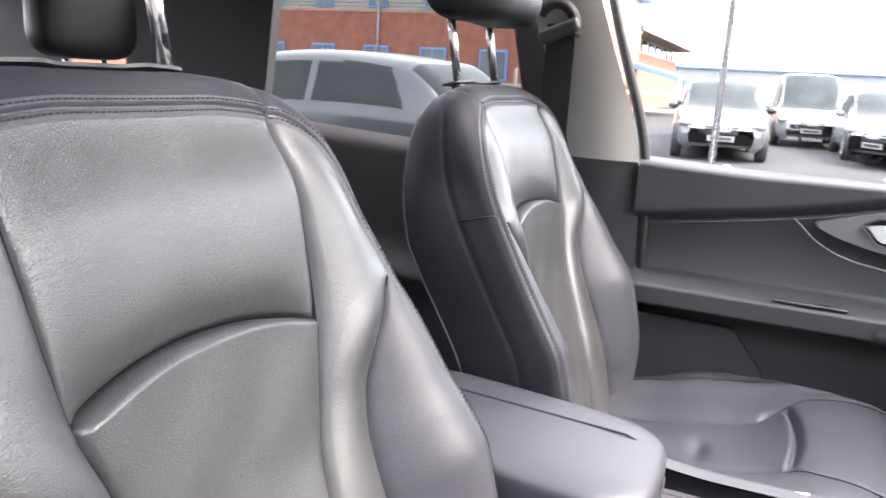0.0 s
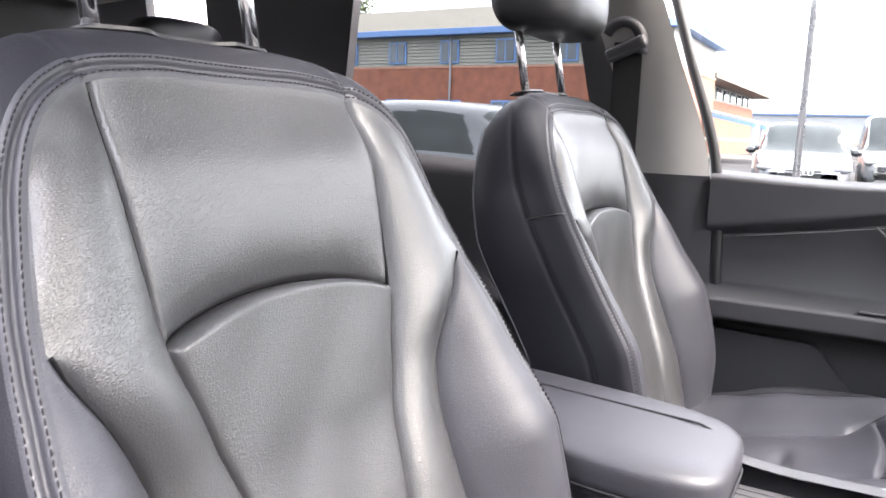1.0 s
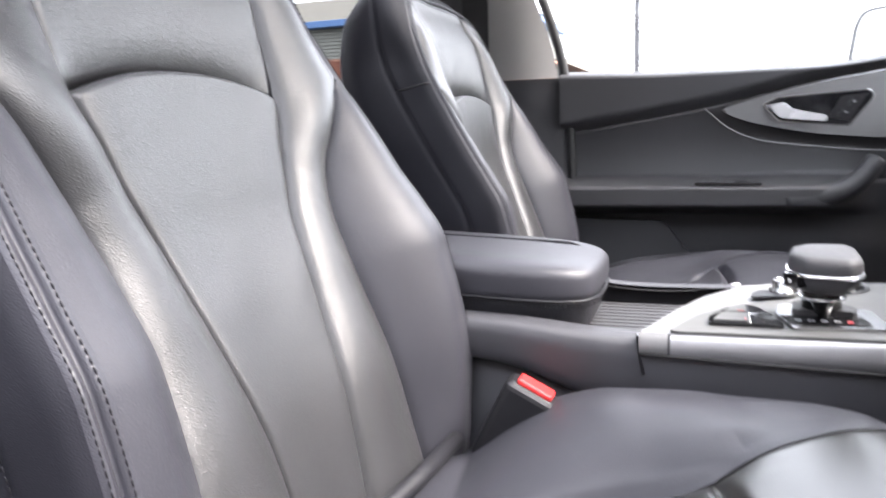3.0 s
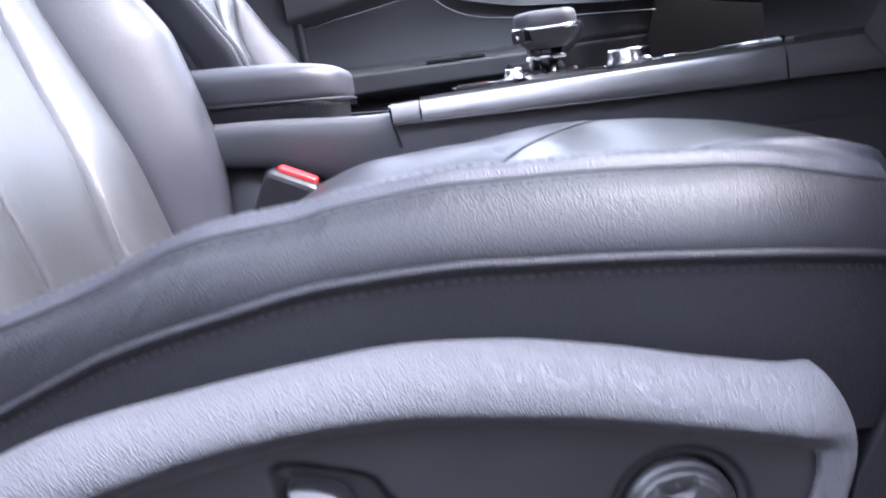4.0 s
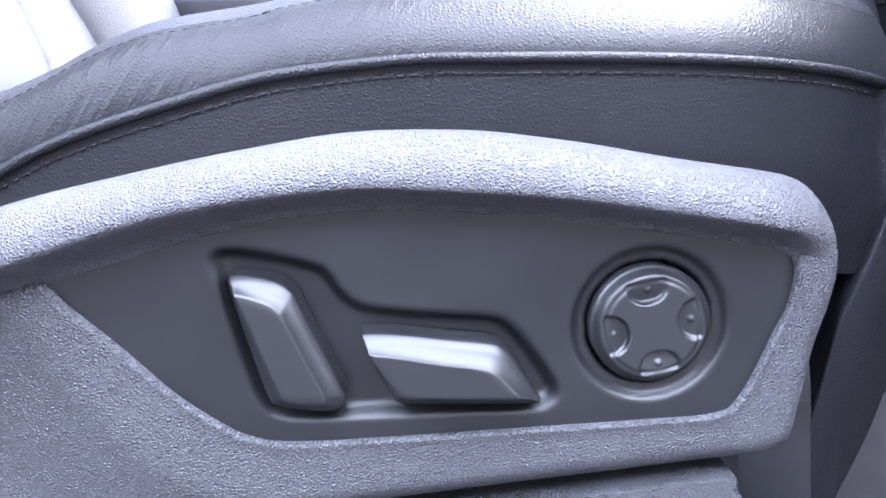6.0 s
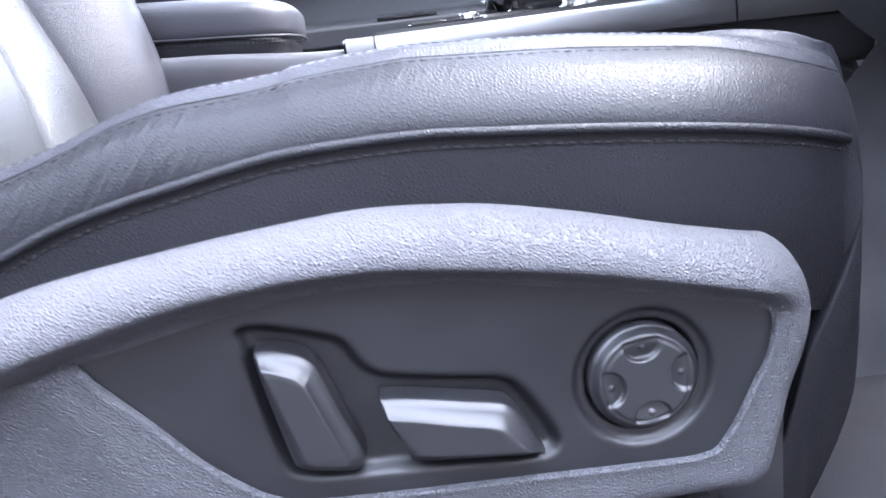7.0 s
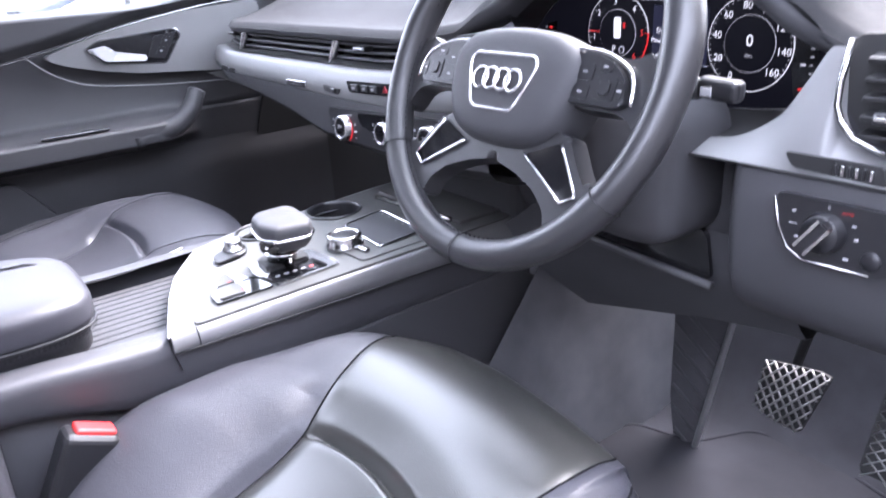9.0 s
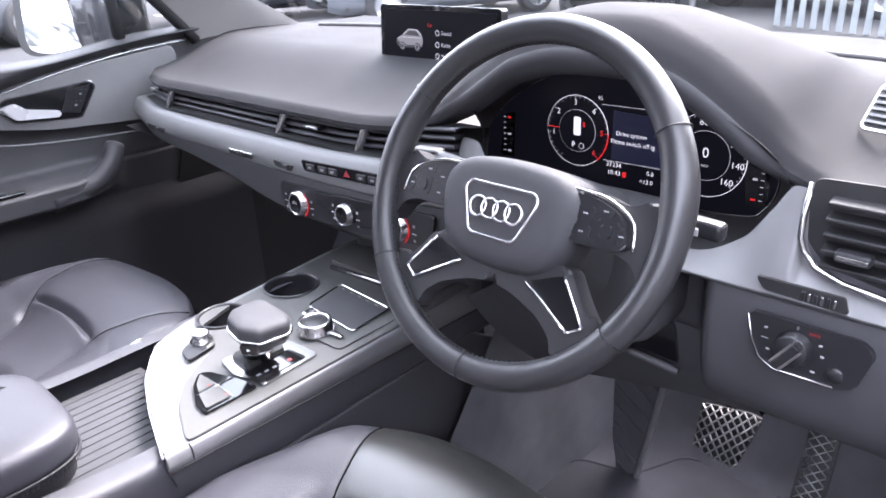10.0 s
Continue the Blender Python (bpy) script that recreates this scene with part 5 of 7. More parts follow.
for x in (-.555, -.188, .010):
    sheet("divider", [[(x + .020 * t - .0045 + w, .506 + .006 * t, 1.079 + .046 * t) for w in (0, .009)] + [(x + .020 * t + .0045, .53, 1.079 + .046 * t), (x + .020 * t - .0045, .53, 1.079 + .046 * t)] for t in np.linspace(0, 1, 8)],
          MATCHROME, vent, "satin metal divider", wrap=True)
for x, z in ((-.63, 1.105), (-.085, 1.106)):
    yt = .512 if x > -.5 else .532
    rbox("vent_tab", (.030, .018, .007), pose(x, yt, z), .002, SATIN, vent)
    rbox("tab_chrome", (.028, .003, .004), pose(x, yt - .0095, z), .001, MATCHROME, vent)

# small switches in the band
mb = basis((0, .4775, 0), (0, -1, 0))
for x0, x1 in ((-.590, -.522), (-.160, -.108)):
    prism("band_recess", round_poly([(x0, 1.0500), (x1, 1.0475), (x1 - .006, 1.0385), (x0 + .004, 1.0405)], .002), .0025, mb, .0006, MATTE, dash)
    rbox("vent_roller", (.014, .008, .007), pose((x0 * .35 + x1 * .65), .4755, 1.0445), .002, SATIN, dash)
rbox("badge_plate", (.070, .004, .010), pose(-.255, .4752, 1.0440, 0, -1), .0015, MATCHROME, dash, "small chrome badge")
for i in range(6):
    rbox("badge_bar", (.0055, .0014, .005), pose(-.280 + i * .010, .4730, 1.0442), .0003, SATIN, dash)
strip = prism("button_strip", round_poly([(-.082, 1.0635), (.120, 1.0735), (.120, 1.0560), (-.076, 1.0470)], .004), .0035, mb, .001, GLOSS, dash, "gloss black button strip")
prism("hazard_symbol", [(.020, 1.0560), (.034, 1.0566), (.027, 1.0655)], .0046, mb, 0, RED_PRINT, strip, "red warning triangle")
for x in (-.058, -.028, -.004, .060, .085):
    rbox("strip_button", (.020, .003, .010), pose(x, .4735, 1.0580 + .05 * x, 0, -2.5), .001, SATIN, strip)
    rbox("button_mark", (.007, .001, .003), pose(x, .4716, 1.0580 + .05 * x, 0, -2.5), 0, ICON_DIM, strip)

# climate unit
climate = thing("climate_panel", (.03, .475, .99), "black climate control panel with three dials", "climate control")
mc = basis((0, .4785, 0), (0, -1, 0))
prism("climate_plate", round_poly([(-.147, 1.017), (-.138, .968), (.05, .974), (.193, .990), (.202, 1.036), (.05, 1.026)], .008), .006, mc, .002, SATIN, climate)
prism("climate_display", round_poly([(-.055, 1.018), (.085, 1.027), (.080, .990), (.055, .985), (-.02, .994), (-.048, 1.000)], .006), .0072, mc, .001, GLOSS, climate)
for x, z, r, lit in ((-.097, .990, .0190, True), (.018, .997, .0160, False), (.130, 1.004, .0190, True)):
    m = basis((x, .4740, z), (0, -1, .06))
    d = lathe("temperature_dial", [(r * 1.10, 0), (r * 1.10, .002), (r * 1.04, .003), (r, .010), (r * .94, .0118), (r * .80, .0116), (r * .78, .0105), (0, .0105)], m, MATCHROME, climate, "satin chrome dial")
    lathe("dial_face", [(r * .77, .0108), (0, .0110)], m, GLOSS, d)
    if lit:
        words("dial_reading", "22.0", .0070, m @ Matrix.Translation((0, .002, .0114)), LIT_DIM, d)
        pts = [m @ Vector((r * 1.20 * math.cos(a), r * 1.20 * math.sin(a), .002)) for a in np.linspace(-.95, .95, 20)]
        tube("dial_glow", [tuple(p) for p in pts], .0009, LIT_RED, d, seg=6)
    for q in (-1, 1):
        rbox("climate_mark", (.008, .001, .0010), pose(x + q * r * 1.75, .4712, z - .002), 0, ICON, climate)
        rbox("climate_mark", (.0035, .001, .0035), pose(x + q * r * 1.75, .4712, z + .009), 0, ICON_DIM, climate)
        rbox("climate_mark", (.0035, .001, .003), pose(x + q * r * 1.75, .4712, z - .012), 0, ICON_DIM, climate)

# centre display
display = thing("display_screen", (-.01, .71, 1.17), "thin black display showing a menu with a car", "screen")
md2 = basis((.004, .700, 1.213), (0, -1, .06))
prism("display_body", round_poly([(-.129, -.054), (.129, -.054), (.129, .054), (-.129, .054)], .006), .004, md2, .0015, GLOSS, display, h0=-.010)
prism("display_face", [(-.120, -.047), (.120, -.047), (.120, .047), (-.120, .047)], .0046, md2, 0, SCREEN, display)
rbox("display_foot", (.10, .03, .05), pose(.004, .715, 1.155), .006, MATTE, display)


def on_screen(name, text, x, y, size, ma=None):
    return words(name, text, size, md2 @ Matrix.Translation((x, y, .0052)), ma or LIT_DIM, display, align="LEFT")


for q, (w, y) in enumerate((("Sound", .014), ("Radio", -.004), ("Media", -.021), ("Telephone", -.033))):
    on_screen("menu_word", w, .010 if q < 3 else -.02, y, .0088)
on_screen("clock_word", "10:43", -.100, -.043, .007)
on_screen("heading_word", "Car", -.020, .025, .0075, LIT_RED)
body_ = [(-.092, -.006), (-.086, .004), (-.074, .008), (-.062, .017), (-.042, .017), (-.032, .008), (-.030, -.004), (-.034, -.010), (-.084, -.012)]
CAR_GREY = glow("picture_grey", (.30, .29, .30), .05)
CAR_DARK = glow("picture_dark", (.05, .05, .055), .05)
car_icon = prism("car_picture", round_poly(body_, .004), .0052, md2, 0, CAR_GREY, display)
prism("car_picture_glass", [(-.070, .008), (-.061, .0145), (-.044, .0145), (-.037, .007)], .0055, md2, 0, CAR_DARK, car_icon)
prism("car_picture_sill", [(-.090, -.008), (-.034, -.007), (-.035, -.011), (-.084, -.0125)], .0055, md2, 0, CAR_DARK, car_icon)
prism("car_picture_grille", [(-.091, -.004), (-.084, -.002), (-.083, -.008), (-.089, -.009)], .0056, md2, 0, CAR_DARK, car_icon)
tube("car_picture_roof", [tuple(md2 @ Vector((x, y, .0056))) for x, y in ((-.075, .008), (-.062, .0168), (-.042, .0168), (-.033, .008))], .0005, LIT_DIM, car_icon, seg=5)
tube("car_picture_beam", [tuple(md2 @ Vector((x, y, .0056))) for x, y in ((-.090, .001), (-.082, .004), (-.032, .004))], .0004, LIT_DIM, car_icon, seg=5)
for x in (-.076, -.042):
    lathe("car_picture_wheel", [(.0068, .0057), (.0, .0060)], md2 @ Matrix.Translation((x, -.010, 0)), CAR_DARK, car_icon, seg=20)
    lathe("car_picture_rim", [(.0044, .0062), (.0036, .0063)], md2 @ Matrix.Translation((x, -.010, 0)), LIT_DIM, car_icon, seg=18)
for y in (-.030, .014, -.004, -.021):
    lathe("menu_dot", [(.0045, .0051), (.0032, .0053)], md2 @ Matrix.Translation((.002, y, 0)), LIT_DIM, display, seg=18)

# ---- driver's side of the dashboard ----
arch = [(.150, 1.072), (.165, 1.108), (.196, 1.148), (.234, 1.178), (.290, 1.205), (.345, 1.216), (.405, 1.214), (.455, 1.204), (.510, 1.182), (.550, 1.156), (.570, 1.130), (.572, 1.105), (.562, 1.083), (.535, 1.069), (.400, 1.060), (.250, 1.060)]
AR = outline(arch, 6)
cluster = thing("instrument_cluster", (.37, .62, 1.13), "dark digital instrument cluster under the hood", "instrument cluster")
my = basis((0, .624, 0), (0, -1, 0))
prism("cluster_face", [tuple(p) for p in AR], .002, my, 0, SCREEN, cluster)
# the inner funnel from the hood's edge to the face
front = []
for x, z in AR:
    u = (x - .362) / .21
    zt = top_z(min(max(.362 + u * .245, .10), .66), .56) - .026
    if z > 1.085:
        zf_ = max(z + .012, min(zt, z + .055))
        yf_ = .552
    else:
        zf_, yf_ = z - .012, .530
    xf_ = .362 + u * .245
    if u < 0:
        xf_ = max(xf_, float(np.interp(zf_, [1.05, 1.10, 1.145, 1.163, 1.21, 1.24], [.245, .232, .214, .200, .242, .272])))
    front.append((xf_, yf_, zf_))
front = np.array(front)
back = np.column_stack([AR[:, 0], np.full(len(AR), .6225), AR[:, 1]])
mid = (front * .45 + back * .55) + np.array([0, .0, 0])
sheet("hood_lining", np.array([front, mid, back]), MATTE, dash, "matte black hood lining", wrap=True, flip=True)
tube("cluster_trim", [(p[0], .6195, p[1]) for p in AR], .0014, MATCHROME, cluster, seg=6, closed=True)


def dial(cx_, cz_, r, nums, start, sweep, name):
    m = my @ Matrix.Translation((cx_, cz_, .0032))
    lathe("dial_ring", [(r, 0), (r * .984, .0004)], m, LIT, cluster, seg=64)
    lathe("dial_inner_ring", [(r * .60, 0), (r * .590, .0004)], m, LIT_DIM, cluster, seg=48)
    n = len(nums)
    for i, tx in enumerate(nums):
        a = start - sweep * i / (n - 1)
        c = Vector((math.cos(a), math.sin(a), 0))
        if tx:
            words("dial_number", tx, r * .22, m @ Matrix.Translation(c * r * .79), LIT_RED if name == "rev" and i >= 5 else LIT, cluster)
        for sub in range(5 if i < n - 1 else 1):
            b = a - sweep / (n - 1) * sub / 5
            l = .10 if sub == 0 else .05
            bm = bmesh.new()
            q = [Vector((math.cos(b), math.sin(b), 0)), Vector((-math.sin(b), math.cos(b), 0))]
            vs = [bm.verts.new(m @ (q[0] * r * k + q[1] * w)) for k, w in ((.97, -.0003), (.97, .0003), (.97 - l, .0003), (.97 - l, -.0003))]
            bm.faces.new(vs)
            part("dial_tick", bm, LIT_RED if name == "rev" and i >= 5 else LIT_DIM, cluster)
    return m


m1 = dial(.318, 1.134, .0455, ["", "1", "2", "3", "4", "5", "6"], radians(236), radians(281), "rev")
m2 = dial(.489, 1.130, .0480, ["0", "20", "40", "60", "80", "100", "120", "140", "160"], radians(240), radians(285), "speed")
pts = [tuple(m1 @ Vector((.0455 * math.cos(a), .0455 * math.sin(a), .0006))) for a in np.linspace(radians(2), radians(-48), 14)]
tube("red_zone", pts, .0008, LIT_RED, cluster, seg=6)
tube("rev_needle", [tuple(m1 @ Vector((-.0445, .001, .0006))), tuple(m1 @ Vector((-.027, .001, .0006)))], .0006, LIT_RED, cluster, seg=6)
words("speed_digit", "0", .017, m2 @ Matrix.Translation((0, .003, 0)), LIT, cluster)
words("speed_unit", "MPH", .0042, m2 @ Matrix.Translation((0, -.012, 0)), LIT_DIM, cluster)
words("gear_letter", "P", .011, m1 @ Matrix.Translation((-.005, -.019, 0)), LIT, cluster)
lathe("hold_lamp", [(.0042, 0), (.0032, .0003)], m1 @ Matrix.Translation((.007, -.019, 0)), LIT_DIM, cluster, seg=20)
prism("car_symbol", round_poly([(-.0052, -.006), (.0052, -.006), (.0052, .018), (-.0052, .018)], .003), .0004, m1, 0, LIT, cluster)
prism("door_symbol", [(.0085, .006), (.0115, .006), (.0115, .012), (.0085, .012)], .0004, m1, 0, LIT_RED, cluster)
for w, x, z, s in (("Drive system", .374, 1.139, .0078), ("Please switch off ig", .367, 1.1285, .0078), ("37234", .362, 1.0985, .0085), ("10:43", .364, 1.0885, .0085),
                   ("0.0", .418, 1.0955, .0078), ("+12.0", .409, 1.0845, .0078), ("95", .347, 1.1790, .0065)):
    words("message", w, s, my @ Matrix.Translation((x, z, .0030)), LIT, cluster, align="LEFT")
prism("message_window", [(.368, 1.105), (.440, 1.103), (.440, 1.164), (.369, 1.166)], .0026, my, 0, glow("window_blue", (.006, .007, .02), .1), cluster)
rbox("rule_line", (.085, .0006, .0005), pose(.40, .6210, 1.1035, 0, -1), 0, LIT_DIM, cluster)
rbox("rule_line", (.085, .0006, .0005), pose(.395, .6210, 1.1725, 0, -1), 0, LIT_DIM, cluster)
rbox("seatbelt_lamp", (.005, .0006, .007), pose(.388, .6208, 1.0885), 0, LIT_RED, cluster)
for s_, x0 in ((1, .203), (-1, .552)):
    prism("side_gauge", round_poly([(x0 - .012, 1.082), (x0 + .012, 1.082), (x0 + .012 + .004 * s_, 1.146), (x0 - .012 + .010 * s_, 1.142)], .003), .0024, my, 0, GLOSS, cluster)
    for i in range(7):
        rbox("gauge_tick", (.0035, .0006, .0008), pose(x0 - s_ * .003, .6210, 1.090 + i * .0078), 0, LIT_DIM, cluster)
    for i in (0, 3, 6):
        rbox("gauge_mark", (.0050, .0006, .0022), pose(x0 + s_ * .005, .6210, 1.090 + i * .0078), 0, LIT_RED if (i == 6 and s_ > 0) or (i == 0 and s_ < 0) else LIT_DIM, cluster)

# silver fascia below and beside the cluster
fz = spl([.13, .19, .205, .225, .245, .262, .30, .45, .53, .575, .60, .620, .631, .636, .650, .70, .765], [1.115, 1.118, 1.128, 1.126, 1.094, 1.064, 1.050, 1.052, 1.058, 1.082, 1.118, 1.146, 1.146, 1.094, 1.074, 1.062, 1.057])
fy = spl([.13, .20, .45, .53, .575, .625, .765], [.545, .535, .530, .530, .535, .530, .522])
xs = np.linspace(.198, .765, 190)
P = np.array([[(x, float(fy(x)) * q + .500 * (1 - q), 1.046 + (float(fz(x)) - 1.046) * q) for x in xs] for q in np.linspace(0, 1, 14)])
sheet("silver_fascia", P, SILVER, dash, "satin silver fascia")
xs = np.linspace(.20, .765, 90)


def knee_y(x):
    """The panel steps back round the steering column."""
    return .500 + .062 * float(sm(.565, .525, x))


P = np.array([[(x, knee_y(x) * (1 - k) + y0 * k + o, z) for x in xs]
              for y0, k, o, z in ((.86, 1, 0, .835), (.70, 1, 0, .862), (.60, .6, .02, .884), (.58, .2, .02, .890), (.55, 0, .028, .898), (.55, 0, .012, .912), (.5, 0, .003, .935), (.5, 0, -.003, .965), (.5, 0, -.005, 1.0), (.5, 0, -.003, 1.036), (.5, 0, 0, 1.046))])
sheet("knee_panel", P, SOFT_DARK, dash, "dark knee panel")
sheet("knee_end", np.array([[(.766, y, z) for y, z in ((.50, 1.16), (.50, .97), (.55, .93), (.7, .93))], [(.766, y, z) for y, z in ((.9, 1.16), (.9, 1.0), (.9, .95), (.9, .93))]]), SOFT_DARK, dash)
prism("storage_slot", round_poly([(.318, .952), (.346, .902), (.512, .896), (.502, .952)], .010), .006, basis((0, .556, 0), (0, -1, 0)), .001, GLOSS, dash, "dark storage slot")
tube("slot_lip", [(.322, .550, .935), (.334, .549, .912), (.350, .548, .902), (.42, .547, .898), (.515, .547, .893)], .005, SOFT, dash, seg=8)
tube("fascia_line", [(x, .4975, 1.0455) for x in np.linspace(.20, .76, 20)], .0016, MATTE, dash, seg=6)
mk = basis((0, .4985, 0), (0, -1, 0))
prism("dimmer_slot", round_poly([(.606, 1.0640), (.684, 1.0640), (.689, 1.0490), (.614, 1.0520)], .003), .004, mk, .001, MATTE, dash)
for i in range(6):
    rbox("dimmer_rib", (.0030, .008, .009), pose(.650 + i * .0055, .4955, 1.0565), .001, MATCHROME if i % 2 else SATIN, dash)

# side vent
side_vent = thing("air_vent", (.69, .52, 1.11), "chrome-framed black side air vent", "air vent")
fr = round_poly([(.632, 1.156), (.632, 1.098), (.652, 1.074), (.700, 1.064), (.760, 1.060), (.760, 1.160)], .012)
tube("vent_frame", [(.632, .530, 1.152), (.632, .520, 1.120), (.633, .517, 1.102), (.638, .516, 1.090), (.650, .515, 1.077), (.675, .515, 1.068), (.715, .515, 1.062), (.764, .515, 1.058)], .0030, MATCHROME, side_vent, "chrome frame")
prism("vent_backing", fr, .002, basis((0, .535, 0), (0, -1, 0)), 0, MATTE, side_vent)
for k in range(5):
    rbox("slat", (.108, .022, .0045), pose(.705, .528, 1.080 + k * .015, 8), .0015, MATTE, side_vent)
rbox("vent_tab", (.030, .014, .010), pose(.682, .508, 1.098), .003, SATIN, side_vent)
rbox("tab_chrome", (.026, .003, .004), pose(.682, .501, 1.098), .001, MATCHROME, side_vent)
speaker = thing("corner_grille", (.72, .66, 1.18), "small slatted corner grille on the dash", "grille")
mgr = basis((.662, .668, 1.192), (-.20, -.75, .60))
prism("grille_frame", round_poly([(-.03, -.026), (.03, -.026), (.03, .026), (-.03, .026)], .006), .004, mgr, .001, MATCHROME, speaker)
prism("grille_back", round_poly([(-.027, -.023), (.027, -.023), (.027, .023), (-.027, .023)], .005), .0048, mgr, 0, MATTE, speaker)
for k in range(6):
    bm = bmesh.new()
    bmesh.ops.create_cube(bm, size=1)
    bmesh.ops.scale(bm, vec=(.050, .0028, .003), verts=bm.verts)
    bmesh.ops.transform(bm, matrix=mgr @ Matrix.Translation((0, -.018 + k * .0072, .006)), verts=bm.verts)
    part("grille_slat", bm, SILVER, speaker)

# light switch
lights = thing("light_switch", (.66, .495, 1.0), "black light switch panel with a rotary knob", "light switch")
ml = basis((0, .4905, 0), (0, -1, 0))
prism("switch_plate", round_poly([(.606, 1.032), (.708, 1.032), (.719, 1.022), (.708, .984), (.695, .978), (.634, .976), (.617, .990)], .009), .005, ml, .0015, SATIN, lights)
tube("plate_line", [(.607, .485, 1.028), (.613, .485, 1.004), (.622, .485, .986), (.636, .485, .978), (.69, .485, .979)], .0010, MATCHROME, lights, seg=6)
mk2 = basis((.652, .486, 1.006), (0, -1, .05))
kb = lathe("rotary_knob", [(.0175, 0), (.0175, .002), (.0160, .004), (.0155, .010), (.0145, .012), (0, .012)], mk2, SATIN, lights, "rotary knob", seg=40)
bm = bmesh.new()
bmesh.ops.create_cube(bm, size=1)
bmesh.ops.scale(bm, vec=(.0100, .030, .012), verts=bm.verts)
bmesh.ops.bevel(bm, geom=list(bm.edges), offset=.002, segments=2, affect="EDGES")
bmesh.ops.transform(bm, matrix=mk2 @ Matrix.Rotation(radians(-35), 4, "Z") @ Matrix.Translation((0, 0, .016)), verts=bm.verts)
part("knob_grip", bm, SATIN, kb)
for s_ in (-1, 1):
    bm = bmesh.new()
    bmesh.ops.create_cube(bm, size=1)
    bmesh.ops.scale(bm, vec=(.0026, .030, .002), verts=bm.verts)
    bmesh.ops.transform(bm, matrix=mk2 @ Matrix.Rotation(radians(-35), 4, "Z") @ Matrix.Translation((s_ * .0052, 0, .0222)), verts=bm.verts)
    part("grip_line", bm, MATCHROME, kb)
words("switch_word", "AUTO", .0034, ml @ Matrix.Translation((.668, 1.0255, .0053)), LIT_RED, lights)
words("switch_word", "0", .0050, ml @ Matrix.Translation((.653, 1.0275, .0053)), ICON_DIM, lights)
for x, z, w in ((.625, 1.019, .006), (.629, .997, .006), (.625, 1.008, .013), (.674, 1.0165, .006), (.677, 1.006, .006), (.671, .988, .008)):
    rbox("switch_mark", (w * .5, .0008, .0006 if w > .012 else .0018), pose(x, .4852, z), 0, ICON_DIM, lights)
lathe("dimmer_button", [(.0080, 0), (.0080, .0015), (.0070, .0025), (0, .0026)], ml @ Matrix.Translation((.690, .9915, .005)), SATIN, lights)

# ---- steering wheel ----
wheel = thing("steering_wheel", (.401, .3825, 1.128), "dark leather steering wheel with chrome details", "steering wheel")
TH = radians(25.9)
mw = basis((.401, .3825, 1.128), (0, -math.cos(TH), math.sin(TH)))
RW, rw = .1723, .0152
P = []
for i in range(120):
    a = 2 * math.pi * i / 120
    row = []
    for j in range(20):
        b = 2 * math.pi * j / 20
        fat = 1 + .10 * math.exp(-((math.sin(a) - .25) / .18)**2) * abs(math.cos(a))
        r_ = rw * fat
        row.append(mw @ Vector(((RW + r_ * .96 * math.cos(b)) * math.cos(a), (RW + r_ * .96 * math.cos(b)) * math.sin(a), r_ * 1.05 * math.sin(b))))
    P.append(row)
P.append(P[0])
rim = sheet("rim", np.array(P), WHEEL_LEATHER, wheel, "leather-wrapped rim", wrap=True, flip=True)
for a in (148, 32, 270, 213, 327):
    aa = radians(a)
    pts = [mw @ Vector(((RW + (rw + .0009) * .98 * math.cos(b)) * math.cos(aa), (RW + (rw + .0009) * .98 * math.cos(b)) * math.sin(aa), (rw + .0009) * 1.05 * math.sin(b))) for b in np.linspace(0, 2 * math.pi, 22, endpoint=False)]
    tube("rim_seam", [tuple(p) for p in pts], .0007, BLACK_LEATHER, rim, seg=5, closed=True)
pts = [tuple(mw @ Vector(((RW - rw * .97) * math.cos(a), (RW - rw * .97) * math.sin(a), .003))) for a in np.linspace(0, 2 * math.pi, 160)]
stitches("rim_stitching", pts, .0035, .0025, .0006, THREAD, rim)


def mirror(poly, s_):
    return [(s_ * a, b) for a, b in (poly if s_ > 0 else poly[::-1])]


